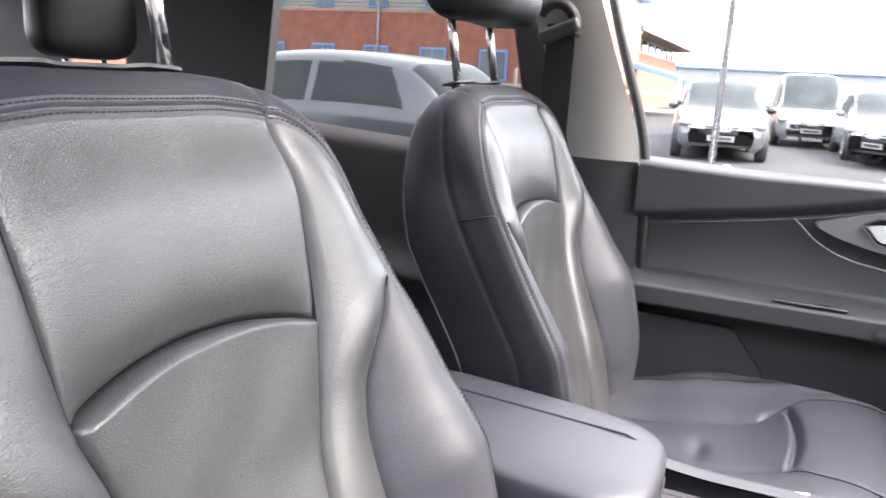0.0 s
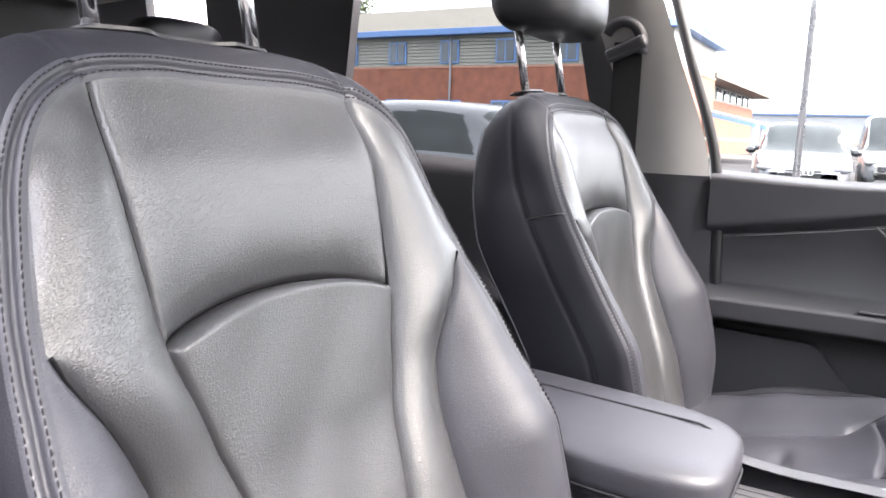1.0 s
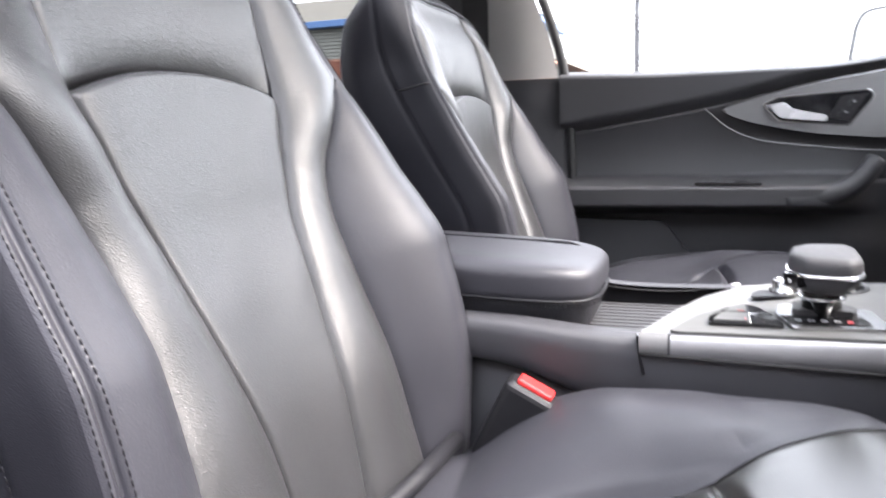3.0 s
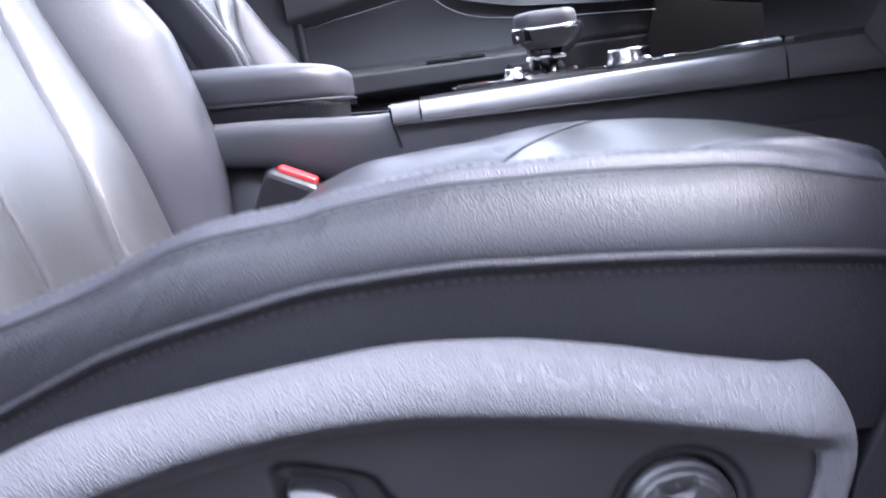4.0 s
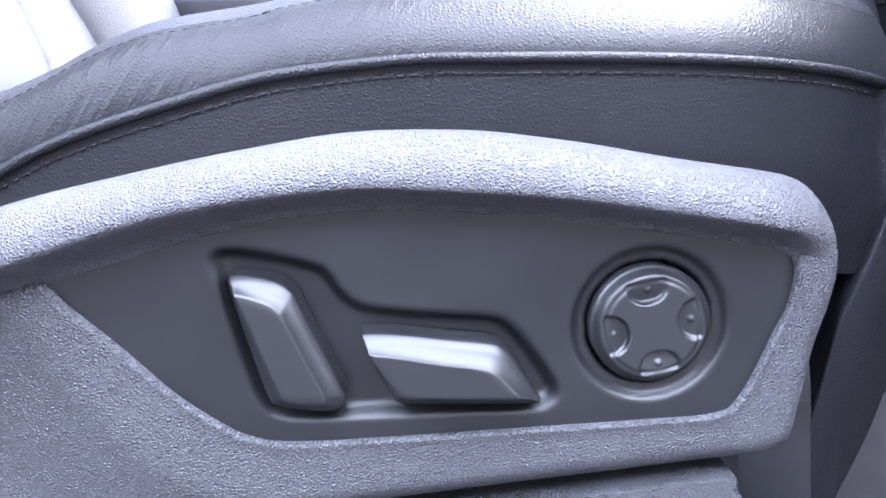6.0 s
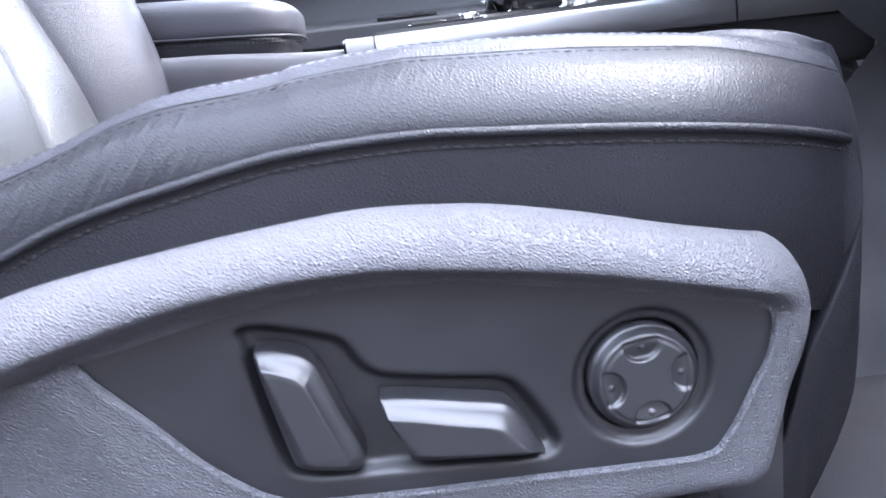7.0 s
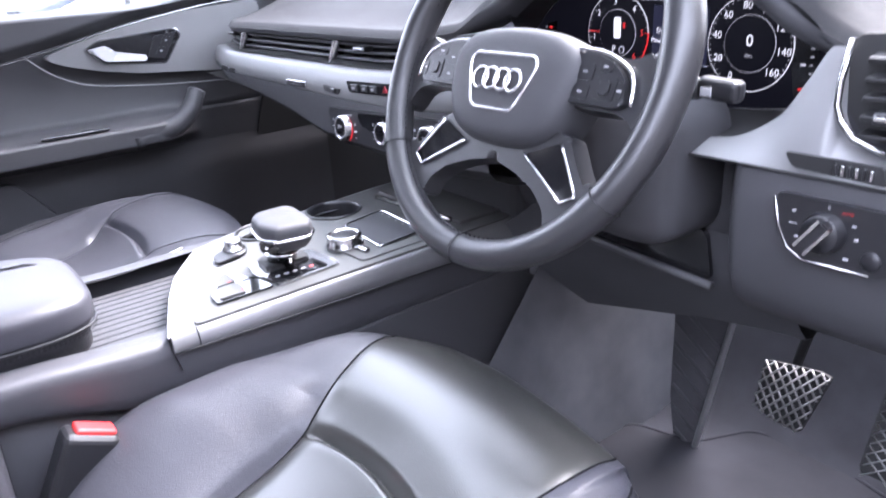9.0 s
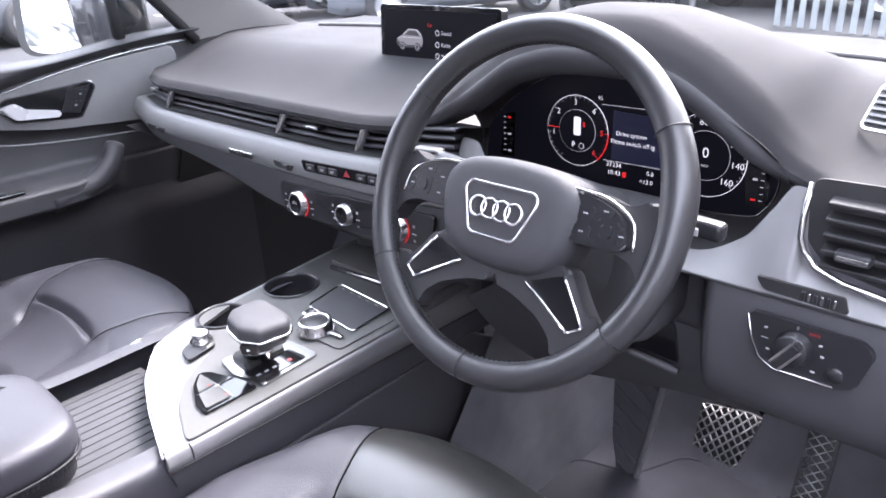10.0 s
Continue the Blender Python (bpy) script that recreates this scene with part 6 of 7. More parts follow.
for s_ in (-1, 1):
    up_sp = [(.050, .029), (.095, .028), (.126, .020), (.150, .032), (.163, .018), (.164, -.054), (.153, -.048), (.143, -.029), (.126, -.023), (.050, -.024)]
    prism("spoke", round_poly(mirror(up_sp, s_), .010), -.002, mw, .006, WHEEL_LEATHER, wheel, "upper spoke", seg=3, h0=-.026)
    lo_sp = [(.0, -.050), (.084, -.046), (.104, -.073), (.121, -.091), (.141, -.080), (.143, -.100), (.113, -.133), (.088, -.136), (.082, -.116), (.062, -.100), (.030, -.088), (.0, -.082)]
    prism("spoke", round_poly(mirror(lo_sp, s_), .008), -.003, mw, .006, WHEEL_LEATHER, wheel, "lower spoke", seg=3, h0=-.026)
    inlay = [(.042, -.071), (.081, -.055), (.113, -.096), (.099, -.105)]
    prism("spoke_inlay", round_poly(mirror(inlay, s_), .005), -.0008, mw, .001, GLOSS, wheel, "gloss black inlay", h0=-.006)
    for e0, e1 in ((0, 3), (1, 2), (2, 3)):
        (ax, ay), (bx, by) = inlay[e0], inlay[e1]
        tube("inlay_line", [tuple(mw @ Vector((s_ * (ax + (bx - ax) * q), ay + (by - ay) * q, -.0008))) for q in np.linspace(0, 1, 6)], .0017, CHROME, wheel, "chrome inlay line", seg=6)
    btn = [(.064, .0225), (.094, .0215), (.119, .0135), (.132, .002), (.137, -.017), (.127, -.021), (.070, -.021)]
    field = prism("button_pad", round_poly(mirror(btn, s_), .007), .0060, mw, .003, SATIN, wheel, "black button pad", h0=-.006)
    q_ = np.linspace(0, 1, 24)
    edge_ = [(s_ * float(a), float(b)) for a, b in zip(spl([0, .3, .6, .8, 1], [.060, .094, .124, .1375, .1425])(q_), spl([0, .3, .6, .8, 1], [.0265, .0250, .0155, .004, -.017])(q_))]
    tube("pad_line", [tuple(mw @ Vector((a, b, .0030))) for a, b in edge_], .0018, CHROME, wheel, "chrome line", seg=6)
    for bx, by, w, h_ in ((.089, .006, .018, .014), (.089, -.011, .018, .013), (.109, .0115, .016, .008), (.114, -.006, .022, .020), (.1295, -.007, .006, .016)):
        rb = [(bx - w / 2, by - h_ / 2), (bx + w / 2, by - h_ / 2), (bx + w / 2, by + h_ / 2), (bx - w / 2, by + h_ / 2)]
        prism("wheel_button", round_poly(mirror(rb, s_), .003), .0068, mw, .001, SATIN, field, h0=.004)
        mkx = [(bx - .0025, by - .0007), (bx + .0025, by - .0007), (bx + .0025, by + .0007), (bx - .0025, by + .0007)]
        prism("button_mark", mirror(mkx, s_), .0071, mw, 0, ICON_DIM, field, h0=.0066)
    rbp = [(.108, -.012), (.120, -.012), (.120, .000), (.108, .000)]
    prism("scroll_roller", round_poly(mirror(rbp, s_), .003), .0085, mw, .002, SATIN, field, h0=.004)
# airbag cover
ab = outline([(-.056, .036), (0, .041), (.056, .036), (.082, .018), (.085, -.008), (.072, -.044), (.046, -.065), (0, -.070), (-.046, -.065), (-.072, -.044), (-.085, -.008), (-.082, .018)], 6)
P = []
for k, h_ in ((1.0, -.035), (1.01, -.016), (1.0, -.004), (.96, .006), (.88, .0125), (.78, .0162), (.6, .0175), (.35, .018), (.02, .018)):
    P.append([mw @ Vector((a * k, b * k - .002 * (1 - k), h_)) for a, b in ab])
hub = sheet("airbag_cover", np.array(P), SOFT_DARK, wheel, "grained airbag cover", wrap=True)
sh = np.array(round_poly([(-.040, .011), (.040, .011), (.045, .002), (.028, -.040), (-.028, -.040), (-.045, .002)], .008))
tube("emblem_frame", [tuple(mw @ Vector((a, b, 0.0180))) for a, b in sh], .0017, CHROME, hub, "chrome frame", seg=8, closed=True)
for i in range(4):
    c = (-.0222 + i * .0148, -.013)
    tube("emblem_ring", [tuple(mw @ Vector((c[0] + .0098 * math.cos(a), c[1] + .0098 * math.sin(a), 0.0205 + .0004 * (i % 2)))) for a in np.linspace(0, 2 * math.pi, 36, endpoint=False)], .0016, CHROME, hub, "chrome ring", seg=8, closed=True)
# column and stalks
tube("column_shroud", [(.405, .40, 1.112), (.408, .47, 1.065), (.412, .53, 1.02), (.414, .59, .99)], [.050, .064, .078, .084], SOFT_DARK, dash, "column shroud", seg=24)
superbox("column_cover", (.425, .525, 1.020), (.088, .062, .074), .40, SOFT_DARK, dash, "dark grey column cover", n1=24, n2=40)
lathe("column_socket", [(.019, 0), (.019, .003), (.016, .004), (.0145, .001), (0, .001)], basis((.487, .474, 1.062), (.25, -1, .10)), SATIN, dash, "round black socket", seg=28)
stalk = thing("stalk", (.50, .43, 1.11), "black control stalk behind the wheel", "control stalk")
tube("stalk_arm", [(.44, .43, 1.115), (.50, .440, 1.118), (.555, .446, 1.118)], [.007, .008, .009], SATIN, stalk, seg=12)
rbox("stalk_tip", (.038, .016, .018), pose(.572, .448, 1.119, 0, 3), .005, SATIN, stalk)
rbox("stalk_mark", (.010, .001, .007), pose(.566, .4365, 1.118), 0, ICON_DIM, stalk)
stalk2 = thing("stalk", (.30, .43, 1.11), "black control stalk behind the wheel", "control stalk")
tube("stalk_arm", [(.36, .43, 1.12), (.30, .440, 1.126), (.235, .444, 1.128)], [.008, .009, .012], SATIN, stalk2, seg=12)
rbox("stalk_tip", (.045, .020, .022), pose(.225, .445, 1.128, 0, -4), .005, SATIN, stalk2)

# ---- footwell ----
pedal = thing("brake_pedal", (.46, .86, .62), "steel-faced rubber brake pedal", "pedal")
mp = basis((.473, .838, .612), (0, -.96, .28))
pad_poly = [(-.045, -.036), (-.020, -.044), (.028, -.048), (.050, .046), (.030, .048), (-.044, .036)]
prism("pedal_pad", round_poly(pad_poly, .006), .008, mp, .003, RUBBER, pedal)


def clipped(a, d, poly):
    """The stretch of the line a + t d inside a convex outline."""
    lo, hi = -9.0, 9.0
    n = len(poly)
    for i in range(n):
        (x0, y0), (x1, y1) = poly[i], poly[(i + 1) % n]
        nx, ny = y0 - y1, x1 - x0
        num, den = nx * (x0 - a[0]) + ny * (y0 - a[1]), nx * d[0] + ny * d[1]
        if abs(den) > 1e-12:
            if den > 0:
                lo = max(lo, num / den)
            else:
                hi = min(hi, num / den)
    return lo, hi


for s_ in (-1, 1):
    for k in range(-7, 8):
        a_, d_ = (k * .0150, 0.0), (.62, .78 * s_)
        lo, hi = clipped(a_, d_, pad_poly)
        if hi - lo > .012:
            tube("grip_bar", [tuple(mp @ Vector((a_[0] + d_[0] * q, a_[1] + d_[1] * q, .0095))) for q in (lo, hi)], .0017, STEEL, pedal, "raised steel grip", seg=5)
tube("pedal_arm", [(.465, .85, .63), (.470, .90, .74), (.470, .93, .90)], .007, MATTE, pedal, seg=8)
accel = thing("accelerator_pedal", (.61, .85, .56), "tall accelerator pedal with a steel face", "pedal")
ma_ = basis((.608, .848, .618), (.05, -.90, .42))
prism("pedal_pad", round_poly([(-.022, -.070), (.024, -.070), (.022, .070), (-.020, .070)], .008), .010, ma_, .003, RUBBER, accel)
for k in range(-4, 5):
    for s_ in (-1, 1):
        tube("grip_bar", [tuple(ma_ @ Vector((-.018, k * .015 - s_ * .014, .011))), tuple(ma_ @ Vector((.018, k * .015 + s_ * .014, .011)))], .0012, STEEL, accel, seg=5)
rest = thing("footrest", (.25, .90, .45), "ribbed black rubber footrest beside pedals", "footrest")
mr = basis((.300, .868, .54), (.12, -1, .10))
rest_poly = [(-.050, .150), (.058, .160), (.034, .020), (.006, -.140), (-.022, -.128), (-.040, -.04)]
prism("rest_plate", round_poly(rest_poly[::-1], .01), .010, mr, .003, GRAIN, rest)
for k in range(7):
    a_, d_ = (0.0, -.115 + k * .036), (.80, -.60)
    lo, hi = clipped(a_, d_, rest_poly[::-1])
    if hi - lo > .02:
        tube("rest_rib", [tuple(mr @ Vector((a_[0] + d_[0] * q, a_[1] + d_[1] * q, .010))) for q in (lo + .004, hi - .006)], .0040, GRAIN, rest, seg=6)
tube("rest_edge", [tuple(mr @ Vector((float(np.interp(t, [-.145, .02, .16], [.008, .036, .060])) - .004 * math.sin(6 * t), t, .013))) for t in np.linspace(-.145, .16, 16)], .0055, SATIN_METAL, rest, "pale raised edge", seg=8)
mat_th = thing("floor_mat", (.42, .75, .425), "dark carpet floor mat under the pedals", "floor mat")
outm = round_poly([(.20, .30), (.64, .30), (.66, .93), (.50, .97), (.36, .96), (.315, .86), (.285, .845), (.20, .82)], .03)
prism("mat_top", outm, .012, Matrix.Translation((0, 0, .418)), .004, MAT_CARPET, mat_th)
tube("mat_binding", [(a, b, .429) for a, b in outm], .004, MAT_CARPET, mat_th, seg=6, closed=True)
# carpeted tunnel side and kick panels
P = np.array([[(.158 + .05 * q, y, .80 - .40 * q) for y in np.linspace(.66 - .40 * q, 1.3, 12)] for q in np.linspace(0, 1, 6)])
sheet("tunnel_carpet", P, LIT_SIDE_CARPET, floor, flip=False)
# dark blocks under the dash that join console and knee panel
rbox("stack_foot", (.30, .40, .15), pose(.012, .80, .905), .02, SOFT_DARK, dash, "dark lower dash block")
# knee bolster: from the console's corner round under the column
VB = np.linspace(0, 1, 30)
top_e = np.column_stack([np.interp(VB, [0, 1], [.164, .585]), .556 + .015 * (1 - VB)**2, np.interp(VB, [0, .22, 1], [.868, .935, .955])])
low_e = np.column_stack([np.interp(VB, [0, 1], [.272, .600]), np.interp(VB, [0, .6, 1], [.628, .615, .590]), np.interp(VB, [0, .45, .85, 1], [.760, .800, .836, .846])])
P = [top_e * (1 - q) + low_e * q - np.array([0, .014, 0]) * math.sin(math.pi * q) for q in np.linspace(0, 1, 16)]
sheet("knee_bolster", np.array(P), SOFT_DARK, dash, "dark knee bolster")
sheet("bolster_underside", np.array([low_e, low_e + np.array([0, .012, -.003]), low_e + np.array([0, .03, .004]), low_e + np.array([0, .24, .03])]), MATTE, dash)
slab("passenger_kick_panel", [(-.80, .40, .42), (-.80, 1.35, .42), (-.80, 1.35, 1.12), (-.80, .70, 1.12), (-.80, .60, .80), (-.80, .40, .60)], (-.02, 0, 0), MATTE, floor)
sheet("kick_panel", np.array([[(.80, y, z) for y in np.linspace(.45, 1.35, 6)] for z in (.42, .7, 1.0)]), SOFT_DARK, floor)
# ---- door mirror ----
mirror_th = thing("door_mirror", (-1.0, .52, 1.12), "dark door mirror on the passenger side", "door mirror")
MG = basis((-1.105, .560, 1.218), (.45, -1, .075))
superbox("mirror_housing", (-1.085, .625, 1.218), (.185, .062, .108), .42, PAINT, mirror_th, "dark mirror housing", n1=24, n2=48, tilt=0.0)
prism("mirror_rim", round_poly([(-.166, -.088), (.140, -.098), (.142, .096), (-.146, .100)], .05), .006, MG, .002, SATIN, mirror_th, "black rim", h0=-.03)
prism("mirror_glass", round_poly([(-.138, -.081), (.122, -.090), (.124, .086), (-.120, .090)], .044), .0075, MG, .001,
      mat("mirror_silver", (.9, .9, .9), .01, 1.0, vary=.0, rvary=.0), mirror_th, "mirror glass")
rbox("mirror_foot", (.20, .07, .045), pose(-.90, .62, 1.135, 0, 8), .016, PAINT, mirror_th)

# ---- rear bench, seen past the front seats ----
bench = thing("rear_seat", (0, -1.15, .45), "dark leather rear bench with headrests", "car seat")
superbox("bench_back", (0, -1.28, .96), (.66, .10, .30), .35, BLACK_LEATHER, bench, tilt=-.0, n1=24, n2=48)
superbox("bench_cushion", (0, -.98, .72), (.66, .28, .10), .35, BLACK_LEATHER, bench, n1=20, n2=48)
for x in (-.42, -.07, .28):
    superbox("bench_headrest", (x, -1.33, 1.40), (.125, .05, .085), .5, BLACK_LEATHER, bench, "black headrest", n1=20, n2=36)
    for q in (-.05, .05):
        tube("bench_post", [(x + q, -1.33, 1.22), (x + q, -1.33, 1.36)], .006, CHROME, bench, seg=10)

# ---- parked cars ----
TINT = mat("dark_car_glass", (.035, .04, .042), .10, vary=.3, rvary=.04, blotch=1.5, spec=.12)
TYRE = mat("tyre_rubber", (.02, .02, .021), .8, vary=.15, scale=200, bump=.3)
RIM = mat("alloy_rim", (.5, .5, .52), .3, .9, vary=.06)
PLATE = mat("plate_plastic", (.17, .17, .165), .5, vary=.05)
LAMP = mat("headlamp_glass", (.15, .155, .165), .25, .0, vary=.1)
PAINTS = {n: mat(n + "_car_paint", c, .22, m_, vary=.03, coat=.25, rvary=.04) for n, c, m_ in
          (("white", (.17, .177, .186), 0), ("silver", (.105, .11, .12), .4), ("grey", (.16, .17, .19), .5), ("dull silver", (.085, .09, .098), .3), ("black", (.02, .021, .024), .2), ("blue", (.06, .12, .25), .4))}


def parked_car(x, y, turn, paint, tall=1.48, length=4.4, res=1):
    """A parked car, nose along its own +y, its wheels on the ground."""
    car = thing("parked_car", (x, y, 0), paint + " car parked on the asphalt", "car", "parked cars")
    m = pose(x, y, 0, 0, 0, turn)
    h = length / 2
    lo = spl([-1, -.92, -.5, .5, .92, 1], [.34, .24, .20, .20, .21, .27])
    belt_ = spl([-1, -.9, -.4, .2, .45, .85, 1], [.80, .95, 1.0, .96, .93, .78, .62])
    roof = spl([-1, -.92, -.62, -.2, .12, .46, .60, 1], [.82, .98, tall - .06, tall, tall - .03, .99, .92, .62])
    wid = spl([-1, -.9, -.5, .4, .85, 1], [.62, .80, .90, .90, .80, .60])
    st = np.linspace(-1, 1, 64 * res)
    P, K = [], []
    nt = 22 * res - res + 1
    tt = np.linspace(0, 1, nt)
    for s in st:
        w, a, b, r = float(wid(s)), float(lo(s)), float(belt_(s)), max(float(roof(s)), float(belt_(s)) + .004)
        cab = float(sm(.02, .25, r - b))
        tw = w * (.93 - .16 * cab)
        half = [(w * .86, a), (w * .97, a + .10), (w, a + .28), (w * .985, b - .10), (w * .95, b), (tw * .5 + w * .475, b * .5 + (r - .05 * cab) * .5), (tw, r - .07 * cab), (tw * .72, r), (0, r + .012)]
        q = np.linspace(0, 1, len(half))
        fu, fz_ = spl(q, [v[0] for v in half]), spl(q, [v[1] for v in half])
        us_, zs_ = fu(tt), fz_(tt)
        row = [(u, s * h, z) for u, z in zip(us_, zs_)] + [(-u, s * h, z) for u, z in zip(us_[-2::-1], zs_[-2::-1])]
        P.append([m @ Vector(v) for v in row])
        K.append((b, r))
    P = np.array(P)
    nf, nc = len(st), P.shape[1]
    keep = np.ones((nf - 1, nc - 1), bool)
    for i in range(nf - 1):
        s = (st[i] + st[i + 1]) / 2
        b, r = (K[i][0] + K[i + 1][0]) / 2, (K[i][1] + K[i + 1][1]) / 2
        for k in range(nc - 1):
            z = (P[i, k, 2] + P[i + 1, k + 1, 2]) / 2
            kk = min(k, nc - 2 - k)
            f = (z - b) / max(r - b, .01)
            side = kk < 16 * res
            if side and r - b > .10 and .06 < f < .80 and abs(s + .17) > .02 and -.70 + .14 * f < s < .44 - .22 * f:
                keep[i, k] = False
            if not side and (.14 < s < .46 or -.90 < s < -.68) and r - b > .05:
                keep[i, k] = False
    body = sheet("bodywork", P, PAINTS[paint], car, wrap=False, keep=keep)
    sheet("car_glass", P * .999 + np.array([x, y, .6]) * .001, TINT, car, "dark car glass", keep=~keep)
    slab("underbody", [m @ Vector(v) for v in ((-.75, -h * .9, .28), (.75, -h * .9, .28), (.75, h * .9, .28), (-.75, h * .9, .28))], (0, 0, .05), MATTE, car)
    for sx in (-1, 1):
        for sy in (-.60, .62):
            mm = m @ Matrix.Translation((sx * .80, sy * h, .33)) @ Matrix.Rotation(radians(90 * sx), 4, "Y")
            wh = lathe("wheel", [(.20, .10), (.30, .112), (.33, .09), (.335, 0), (.33, -.09), (.2, -.1)], mm, TYRE, car, "black tyre", seg=28)
            lathe("wheel_rim", [(.22, .108), (.205, .098), (.06, .085), (.05, .10), (0, .10)], mm, RIM, wh, seg=20)
        bm = bmesh.new()
        bmesh.ops.create_icosphere(bm, subdivisions=2, radius=1)
        bmesh.ops.transform(bm, matrix=m @ Matrix.Translation((sx * .66, h * .925, .70)) @ Matrix.Diagonal((.17, .10, .07, 1)), verts=bm.verts)
        part("headlamp", bm, LAMP, car, "clear headlamp", smooth=True)
        bm = bmesh.new()
        bmesh.ops.create_icosphere(bm, subdivisions=2, radius=1)
        bmesh.ops.transform(bm, matrix=m @ Matrix.Translation((sx * .98, .22 * h, 1.0)) @ Matrix.Diagonal((.11, .06, .075, 1)), verts=bm.verts)
        part("wing_mirror", bm, PAINTS["black"] if paint != "white" else PAINTS["white"], car, smooth=True)
    rbox("grille", (.62, .05, .17), m @ pose(0, h * .975, .60), .03, MATTE, car, "black grille")
    for i in range(4):
        tube("grille_ring", [tuple(m @ Vector((-.12 + .08 * i + .05 * math.cos(a), h * .975 + .045, .64 + .05 * math.sin(a)))) for a in np.linspace(0, 2 * math.pi, 16, endpoint=False)], .008, CHROME, car, seg=5, closed=True)
    rbox("number_plate", (.50, .02, .11), m @ pose(0, h * .975 + .03, .45), .004, PLATE, car, "plain pale plate")
    rbox("plate_bar", (.38, .006, .05), m @ pose(0, h * .975 + .043, .45), 0, MATTE, car)
    return car


for args in ((-6.2, -4.4, 172, "dull silver", 1.52, 4.4, 3), (-9.0, -7.6, 176, "silver", 1.50), (-12.5, -8.6, 178, "white", 1.55), (-12.6, -3.6, -72, "white", 1.55),
             (-16.6, -1.2, -84, "silver", 1.58), (-17.5, 3.4, -140, "grey", 1.48), (-23.0, .6, -86, "white", 1.95), (-17.0, 5.0, -95, "blue", 1.46),
             (-21.0, 4.6, -92, "black", 1.5), (-25.0, 2.8, -90, "silver", 1.5), (-13.2, 4.6, -150, "silver", 1.5), (-25.0, 7.5, -92, "white", 1.6), (-19.5, 2.2, -88, "white", 1.55), (-20.5, -1.6, -80, "silver", 1.5), (-28.5, 5.2, -92, "grey", 1.5), (-29.0, 1.2, -90, "silver", 1.6), (-28.0, 9.8, -95, "white", 1.5),
             (-5.3, 11.0, 196, "black", 1.45), (-2.9, 12.2, 250, "black", 1.45), (-8.2, 9.3, 160, "grey", 1.5), (-11.0, 8.2, 150, "black", 1.5), (-5.8, 16.5, 200, "silver", 1.5), (-7.4, -13.0, -90, "silver", 1.5), (-7.6, -15.7, -90, "white", 1.5), (-7.6, -18.4, -90, "silver", 1.5), (-7.8, -21.2, -90, "grey", 1.5)):
    parked_car(*args)

# ---- buildings ----
BRICK = mat("red_brick", (.22, .085, .055), .9, vary=.25, scale=14, bump=.4, blotch=2.2)
MORTAR = mat("brick_course", (.36, .19, .14), .9, vary=.2, blotch=3)
CLAD = mat("cream_cladding", (.22, .22, .195), .6, vary=.05, blotch=1)
BLUE = mat("blue_fascia", (.10, .20, .42), .5, vary=.05)
ROOF = mat("roof_tiles", (.15, .14, .12), .85, vary=.15, scale=6, bump=.4, blotch=1.5)
PANE = mat("window_pane", (.07, .09, .11), .08, vary=.5, rvary=.02, blotch=.4)
WHITEWALL = mat("white_sheeting", (.20, .21, .22), .6, vary=.06, blotch=.4)

office = thing("office_building", (-30, -18, 0), "two-storey brick office with cream upper band and blue trim", "building")
x0, ya, yb = -30.0, -46.0, -7.2
rbox("brick_wall", (9, yb - ya, 4.1), pose(x0 - 4.5, (ya + yb) / 2, 2.05), 0, BRICK, office, "red brick ground storey")
rbox("upper_wall", (8.9, yb - ya - .1, 1.5), pose(x0 - 4.5, (ya + yb) / 2, 4.82), 0, CLAD, office, "cream clad upper storey")
rbox("fascia", (10, yb - ya + .9, .28), pose(x0 - 4.5, (ya + yb) / 2, 5.62), .02, BLUE, office, "blue fascia board")
rbox("course", (9.06, yb - ya + .06, .10), pose(x0 - 4.5, (ya + yb) / 2, 4.06), .01, MORTAR, office)
bm = bmesh.new()
ov = .5
ring_ = [bm.verts.new(v) for v in ((x0 + ov, ya - ov, 5.74), (x0 + ov, yb + ov, 5.74), (x0 - 9 - ov, yb + ov, 5.74), (x0 - 9 - ov, ya - ov, 5.74))]
ridge = [bm.verts.new(v) for v in ((x0 - 4.5, ya + 4, 7.5), (x0 - 4.5, yb - 4, 7.5))]
for f in ((0, 1, 5, 4), (1, 2, 5), (2, 3, 4, 5), (3, 0, 4)):
    vs = ring_ + ridge
    bm.faces.new([vs[i] for i in f])
bm.faces.new(ring_[::-1])
part("roof", bm, ROOF, office, "pale tiled hipped roof")
for i in range(13):
    y = yb - 1.6 - i * 2.9
    w = rbox("window", (.10, 1.0, 1.05), pose(x0 + .03, y, 4.75), .01, BLUE, office, "blue-framed window")
    rbox("pane", (.04, .84, .90), pose(x0 + .085, y, 4.75), 0, PANE, w)
    rbox("window_bar", (.03, .05, .90), pose(x0 + .11, y, 4.75), 0, BLUE, w)
    w = rbox("window", (.10, 1.3, 1.3), pose(x0 + .03, y, 1.9), .01, BLUE, office, "blue-framed window")
    rbox("pane", (.04, 1.12, 1.12), pose(x0 + .085, y, 1.9), 0, PANE, w)
    rbox("window_bar", (.03, .05, 1.12), pose(x0 + .11, y, 1.9), 0, BLUE, w)
for k in range(9):
    rbox("clad_board", (.05, yb - ya - .1, .135), pose(x0 - .02, (ya + yb) / 2, 4.18 + k * .155, 0, -8), .01, CLAD, office)
for i in range(5):
    tube("downpipe", [(x0 + .12, yb - 3.0 - i * 7.2, .1), (x0 + .12, yb - 3.0 - i * 7.2, 5.5)], .05, WHITEWALL, office, seg=8)

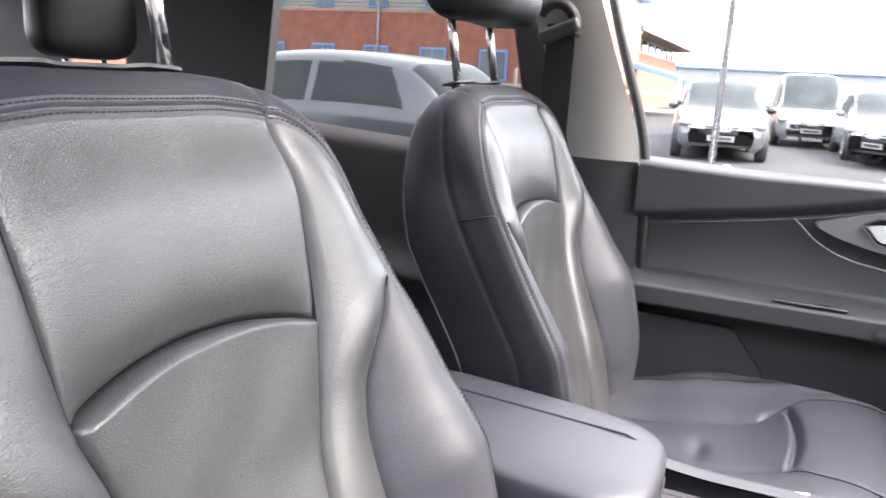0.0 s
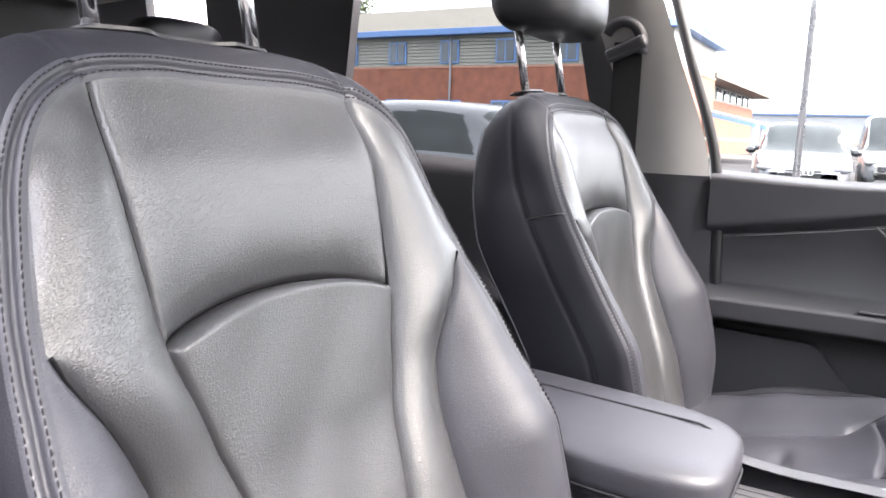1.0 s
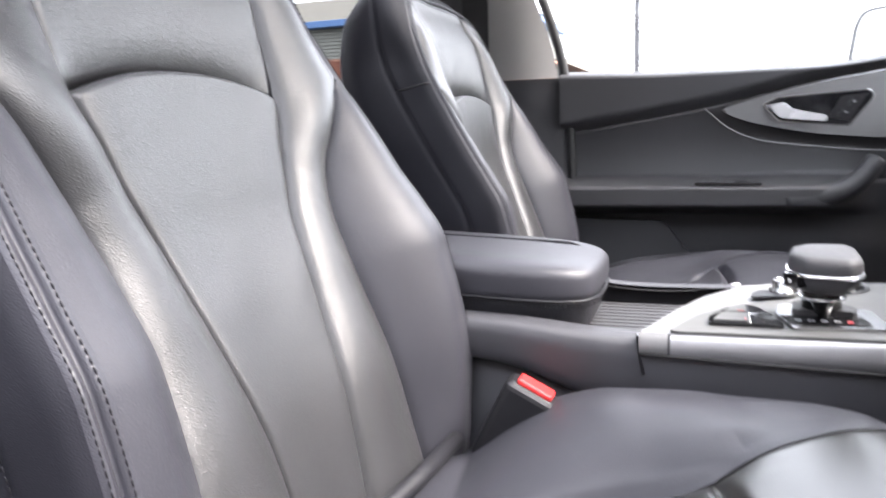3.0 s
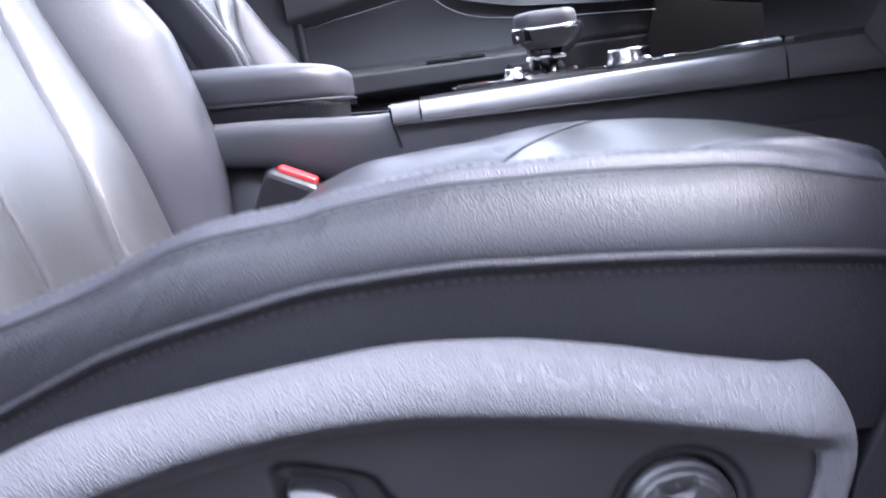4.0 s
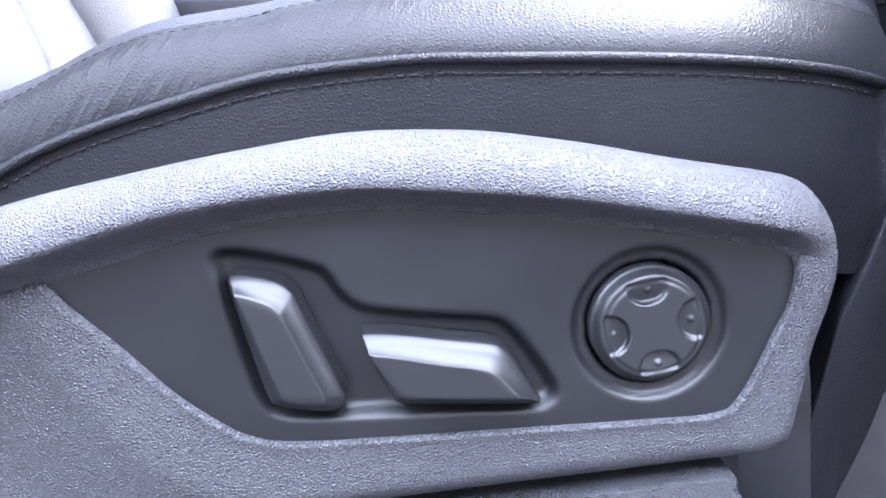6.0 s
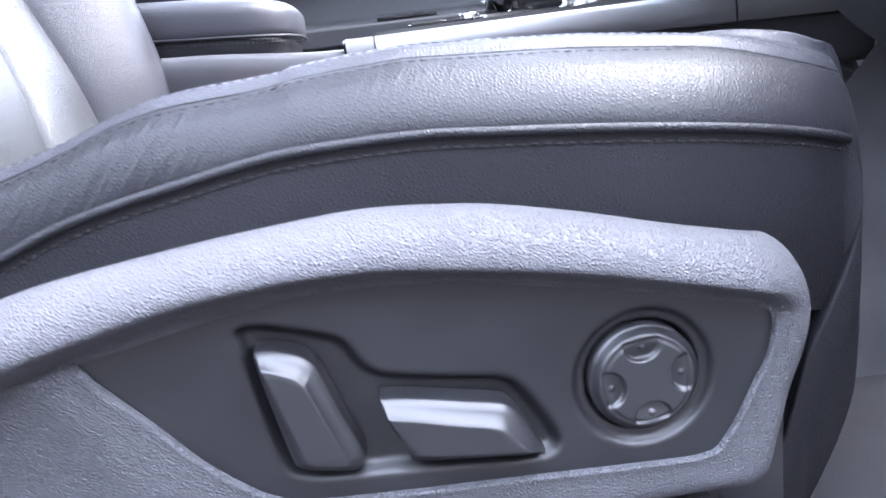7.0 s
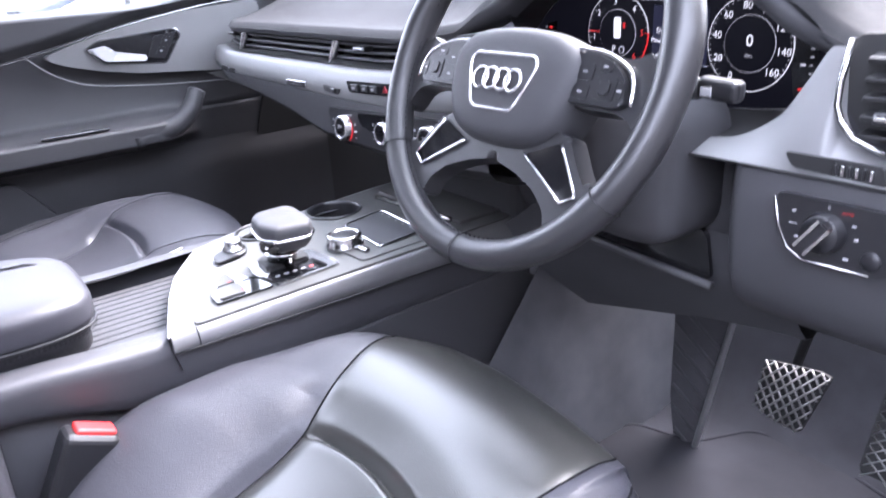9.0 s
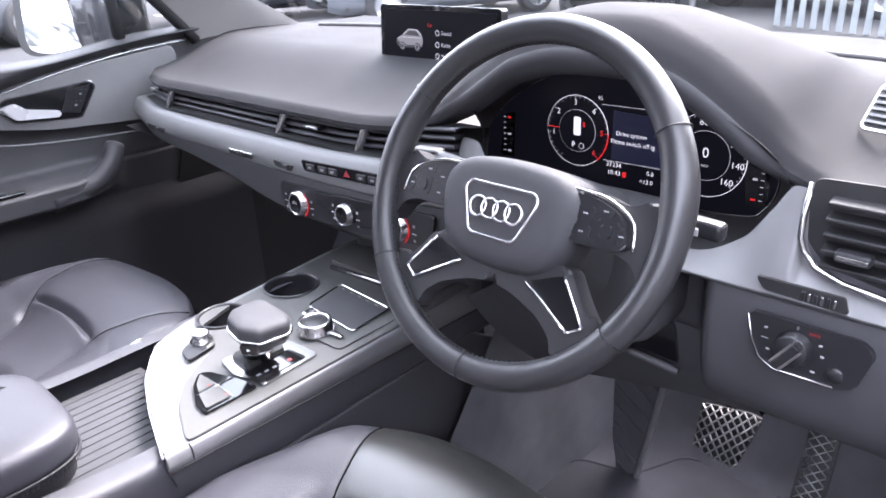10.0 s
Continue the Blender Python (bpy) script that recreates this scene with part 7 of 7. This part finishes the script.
gate = thing("gatehouse", (-52, -9, 0), "brick building with overhanging grey roof", "building")
rbox("gatehouse_wall", (21, 6, 3.3), pose(-50.5, -11.3, 1.65), 0, BRICK, gate)
rbox("gatehouse_band", (20.9, 5.9, .9), pose(-50.5, -11.3, 3.72), 0, CLAD, gate)
rbox("gatehouse_roof", (23, 8, .30), pose(-50.5, -11.1, 4.32), .03, ROOF, gate)
for i in range(8):
    rbox("gatehouse_window", (1.5, .1, .62), pose(-41.6 - i * 2.5, -8.33, 3.75), 0, PANE, gate)
shed = thing("warehouse", (-80, 12, 0), "long low pale warehouse behind the car park", "building")
rbox("warehouse_wall", (14, 62, 3.4), pose(-80, 20, 1.7), 0, WHITEWALL, shed)
sheet("warehouse_roof", [[(-72.6, -11.5, 3.4), (-72.6, 51.5, 3.4)], [(-80, -11.5, 4.6), (-80, 51.5, 4.6)], [(-87.4, -11.5, 3.4), (-87.4, 51.5, 3.4)]], CLAD, shed, flip=True)
for i in range(20):
    rbox("sheet_rib", (.08, .10, 3.4), pose(-72.96, -10 + i * 3.2, 1.7), 0, CLAD, shed)
rbox("warehouse_gutter", (.2, 62, .25), pose(-72.9, 20, 3.4), 0, BLUE, shed)
canopy = thing("canopy", (-38, -3, 0), "low pale canopy beside the office", "canopy")
slab("canopy_roof", [(-36.5, -7.8, 2.58), (-36.5, -4.3, 1.75), (-41, -4.3, 1.75), (-41, -7.8, 2.58)], (0, 0, .10), WHITEWALL, canopy)
slab("canopy_edge", [(-36.45, -7.8, 2.58), (-36.45, -4.3, 1.75), (-36.45, -4.3, 1.60), (-36.45, -7.8, 2.40)], (-.05, 0, 0), BLUE, canopy)
for q, z in ((-7.6, 2.5), (-4.5, 1.78)):
    tube("canopy_post", [(-36.7, q, 0), (-36.7, q, z)], .06, WHITEWALL, canopy, seg=8)
rail = thing("post_fence", (-25, -15, 0), "low weathered post fence before the office", "fence")
WOOD = mat("weathered_wood", (.30, .27, .23), .9, vary=.2, blotch=6)
for i in range(16):
    rbox("post", (.10, .10, 1.75), pose(-25, -26 + i * 1.9, .875), .01, WOOD, rail)
for z in (.6, 1.15):
    rbox("fence_rail", (.05, 30, .12), pose(-25.05, -12, z), .005, WOOD, rail)

pole = thing("lamp_post", (-10.2, -.75, 0), "slim grey lamp post in the car park", "lamp post")
tube("post", [(-10.2, -.75, 0), (-10.2, -.75, 5), (-10.2, -.75, 12)], [.05, .04, .03], RIM, pole, seg=10)
rbox("post_lamp", (.5, .2, .08), pose(-10.0, -.75, 12), .02, RIM, pole)

# palisade fence ahead of the car
FENCE = mat("galvanised_steel", (.20, .215, .22), .55, .3, vary=.1, blotch=4)
fence = thing("palisade_fence", (.5, 8.9, 0), "galvanised steel palisade fence", "fence")
for i in range(40):
    x = -2.9 + i * .17
    prism("pale", [(-.035, 0), (.035, 0), (.035, 2.0), (0, 2.12), (-.035, 2.0)], .012, basis((x, 10.0 - .06 * i, -.01), (0, -1, 0)), 0, FENCE, fence)
for z in (.45, 1.65):
    tube("fence_rail", [(-2.95, 10.06, z), (3.9, 7.66, z)], .03, FENCE, fence, seg=6)

# a tree beyond the office
tree = thing("tree", (-40, -34, 0), "green leafy tree behind the office roof", "tree")
tube("trunk", [(-41, -33, 0), (-41, -33, 5), (-40.8, -33, 8)], [.3, .22, .1], mat("bark", (.12, .09, .07), .9, vary=.3, blotch=8), tree, seg=8)
rng = np.random.RandomState(4)
V, F = [], []
for i in range(5200):
    d = rng.normal(size=3)
    d /= np.linalg.norm(d)
    c = np.array([-41, -33, 8.2]) + d * np.array([2.8, 2.8, 2.4]) * (rng.rand()**.4) * (1 + .25 * math.sin(5 * d[0] + 4 * d[2]))
    a, b = rng.normal(size=3), rng.normal(size=3)
    a *= .16 / np.linalg.norm(a)
    b *= .10 / np.linalg.norm(b)
    k = len(V)
    V += [c - a, c + b, c + a, c - b]
    F.append((k, k + 1, k + 2, k + 3))
tagged(raw("crown", V, F, mat("leaf_green", (.09, .12, .05), .8, vary=.35, blotch=3), tree, smooth=False), kind="stuff")
for q in range(5):
    aq = q * 1.26
    tube("limb", [(-41, -33, 5.2 + .3 * q), (-41 + 1.4 * math.cos(aq), -33 + 1.4 * math.sin(aq), 7.2 + .3 * q)], [.09, .03], bpy.data.materials["bark"], tree, seg=6)

# hedge-free kerb line and bay markings of the car park
LINE = mat("worn_white_line", (.55, .55, .53), .8, vary=.3, blotch=5)
for i in range(9):
    sl = slab("bay_line", [(-9.0, -6 + i * 2.6, .004), (-14.0, -6 + i * 2.6, .004), (-14.0, -5.9 + i * 2.6, .004), (-9.0, -5.9 + i * 2.6, .004)], (0, 0, .002), LINE, None)
    tagged(sl, "worn white painted parking bay line", "road marking", "bay lines", "structure")
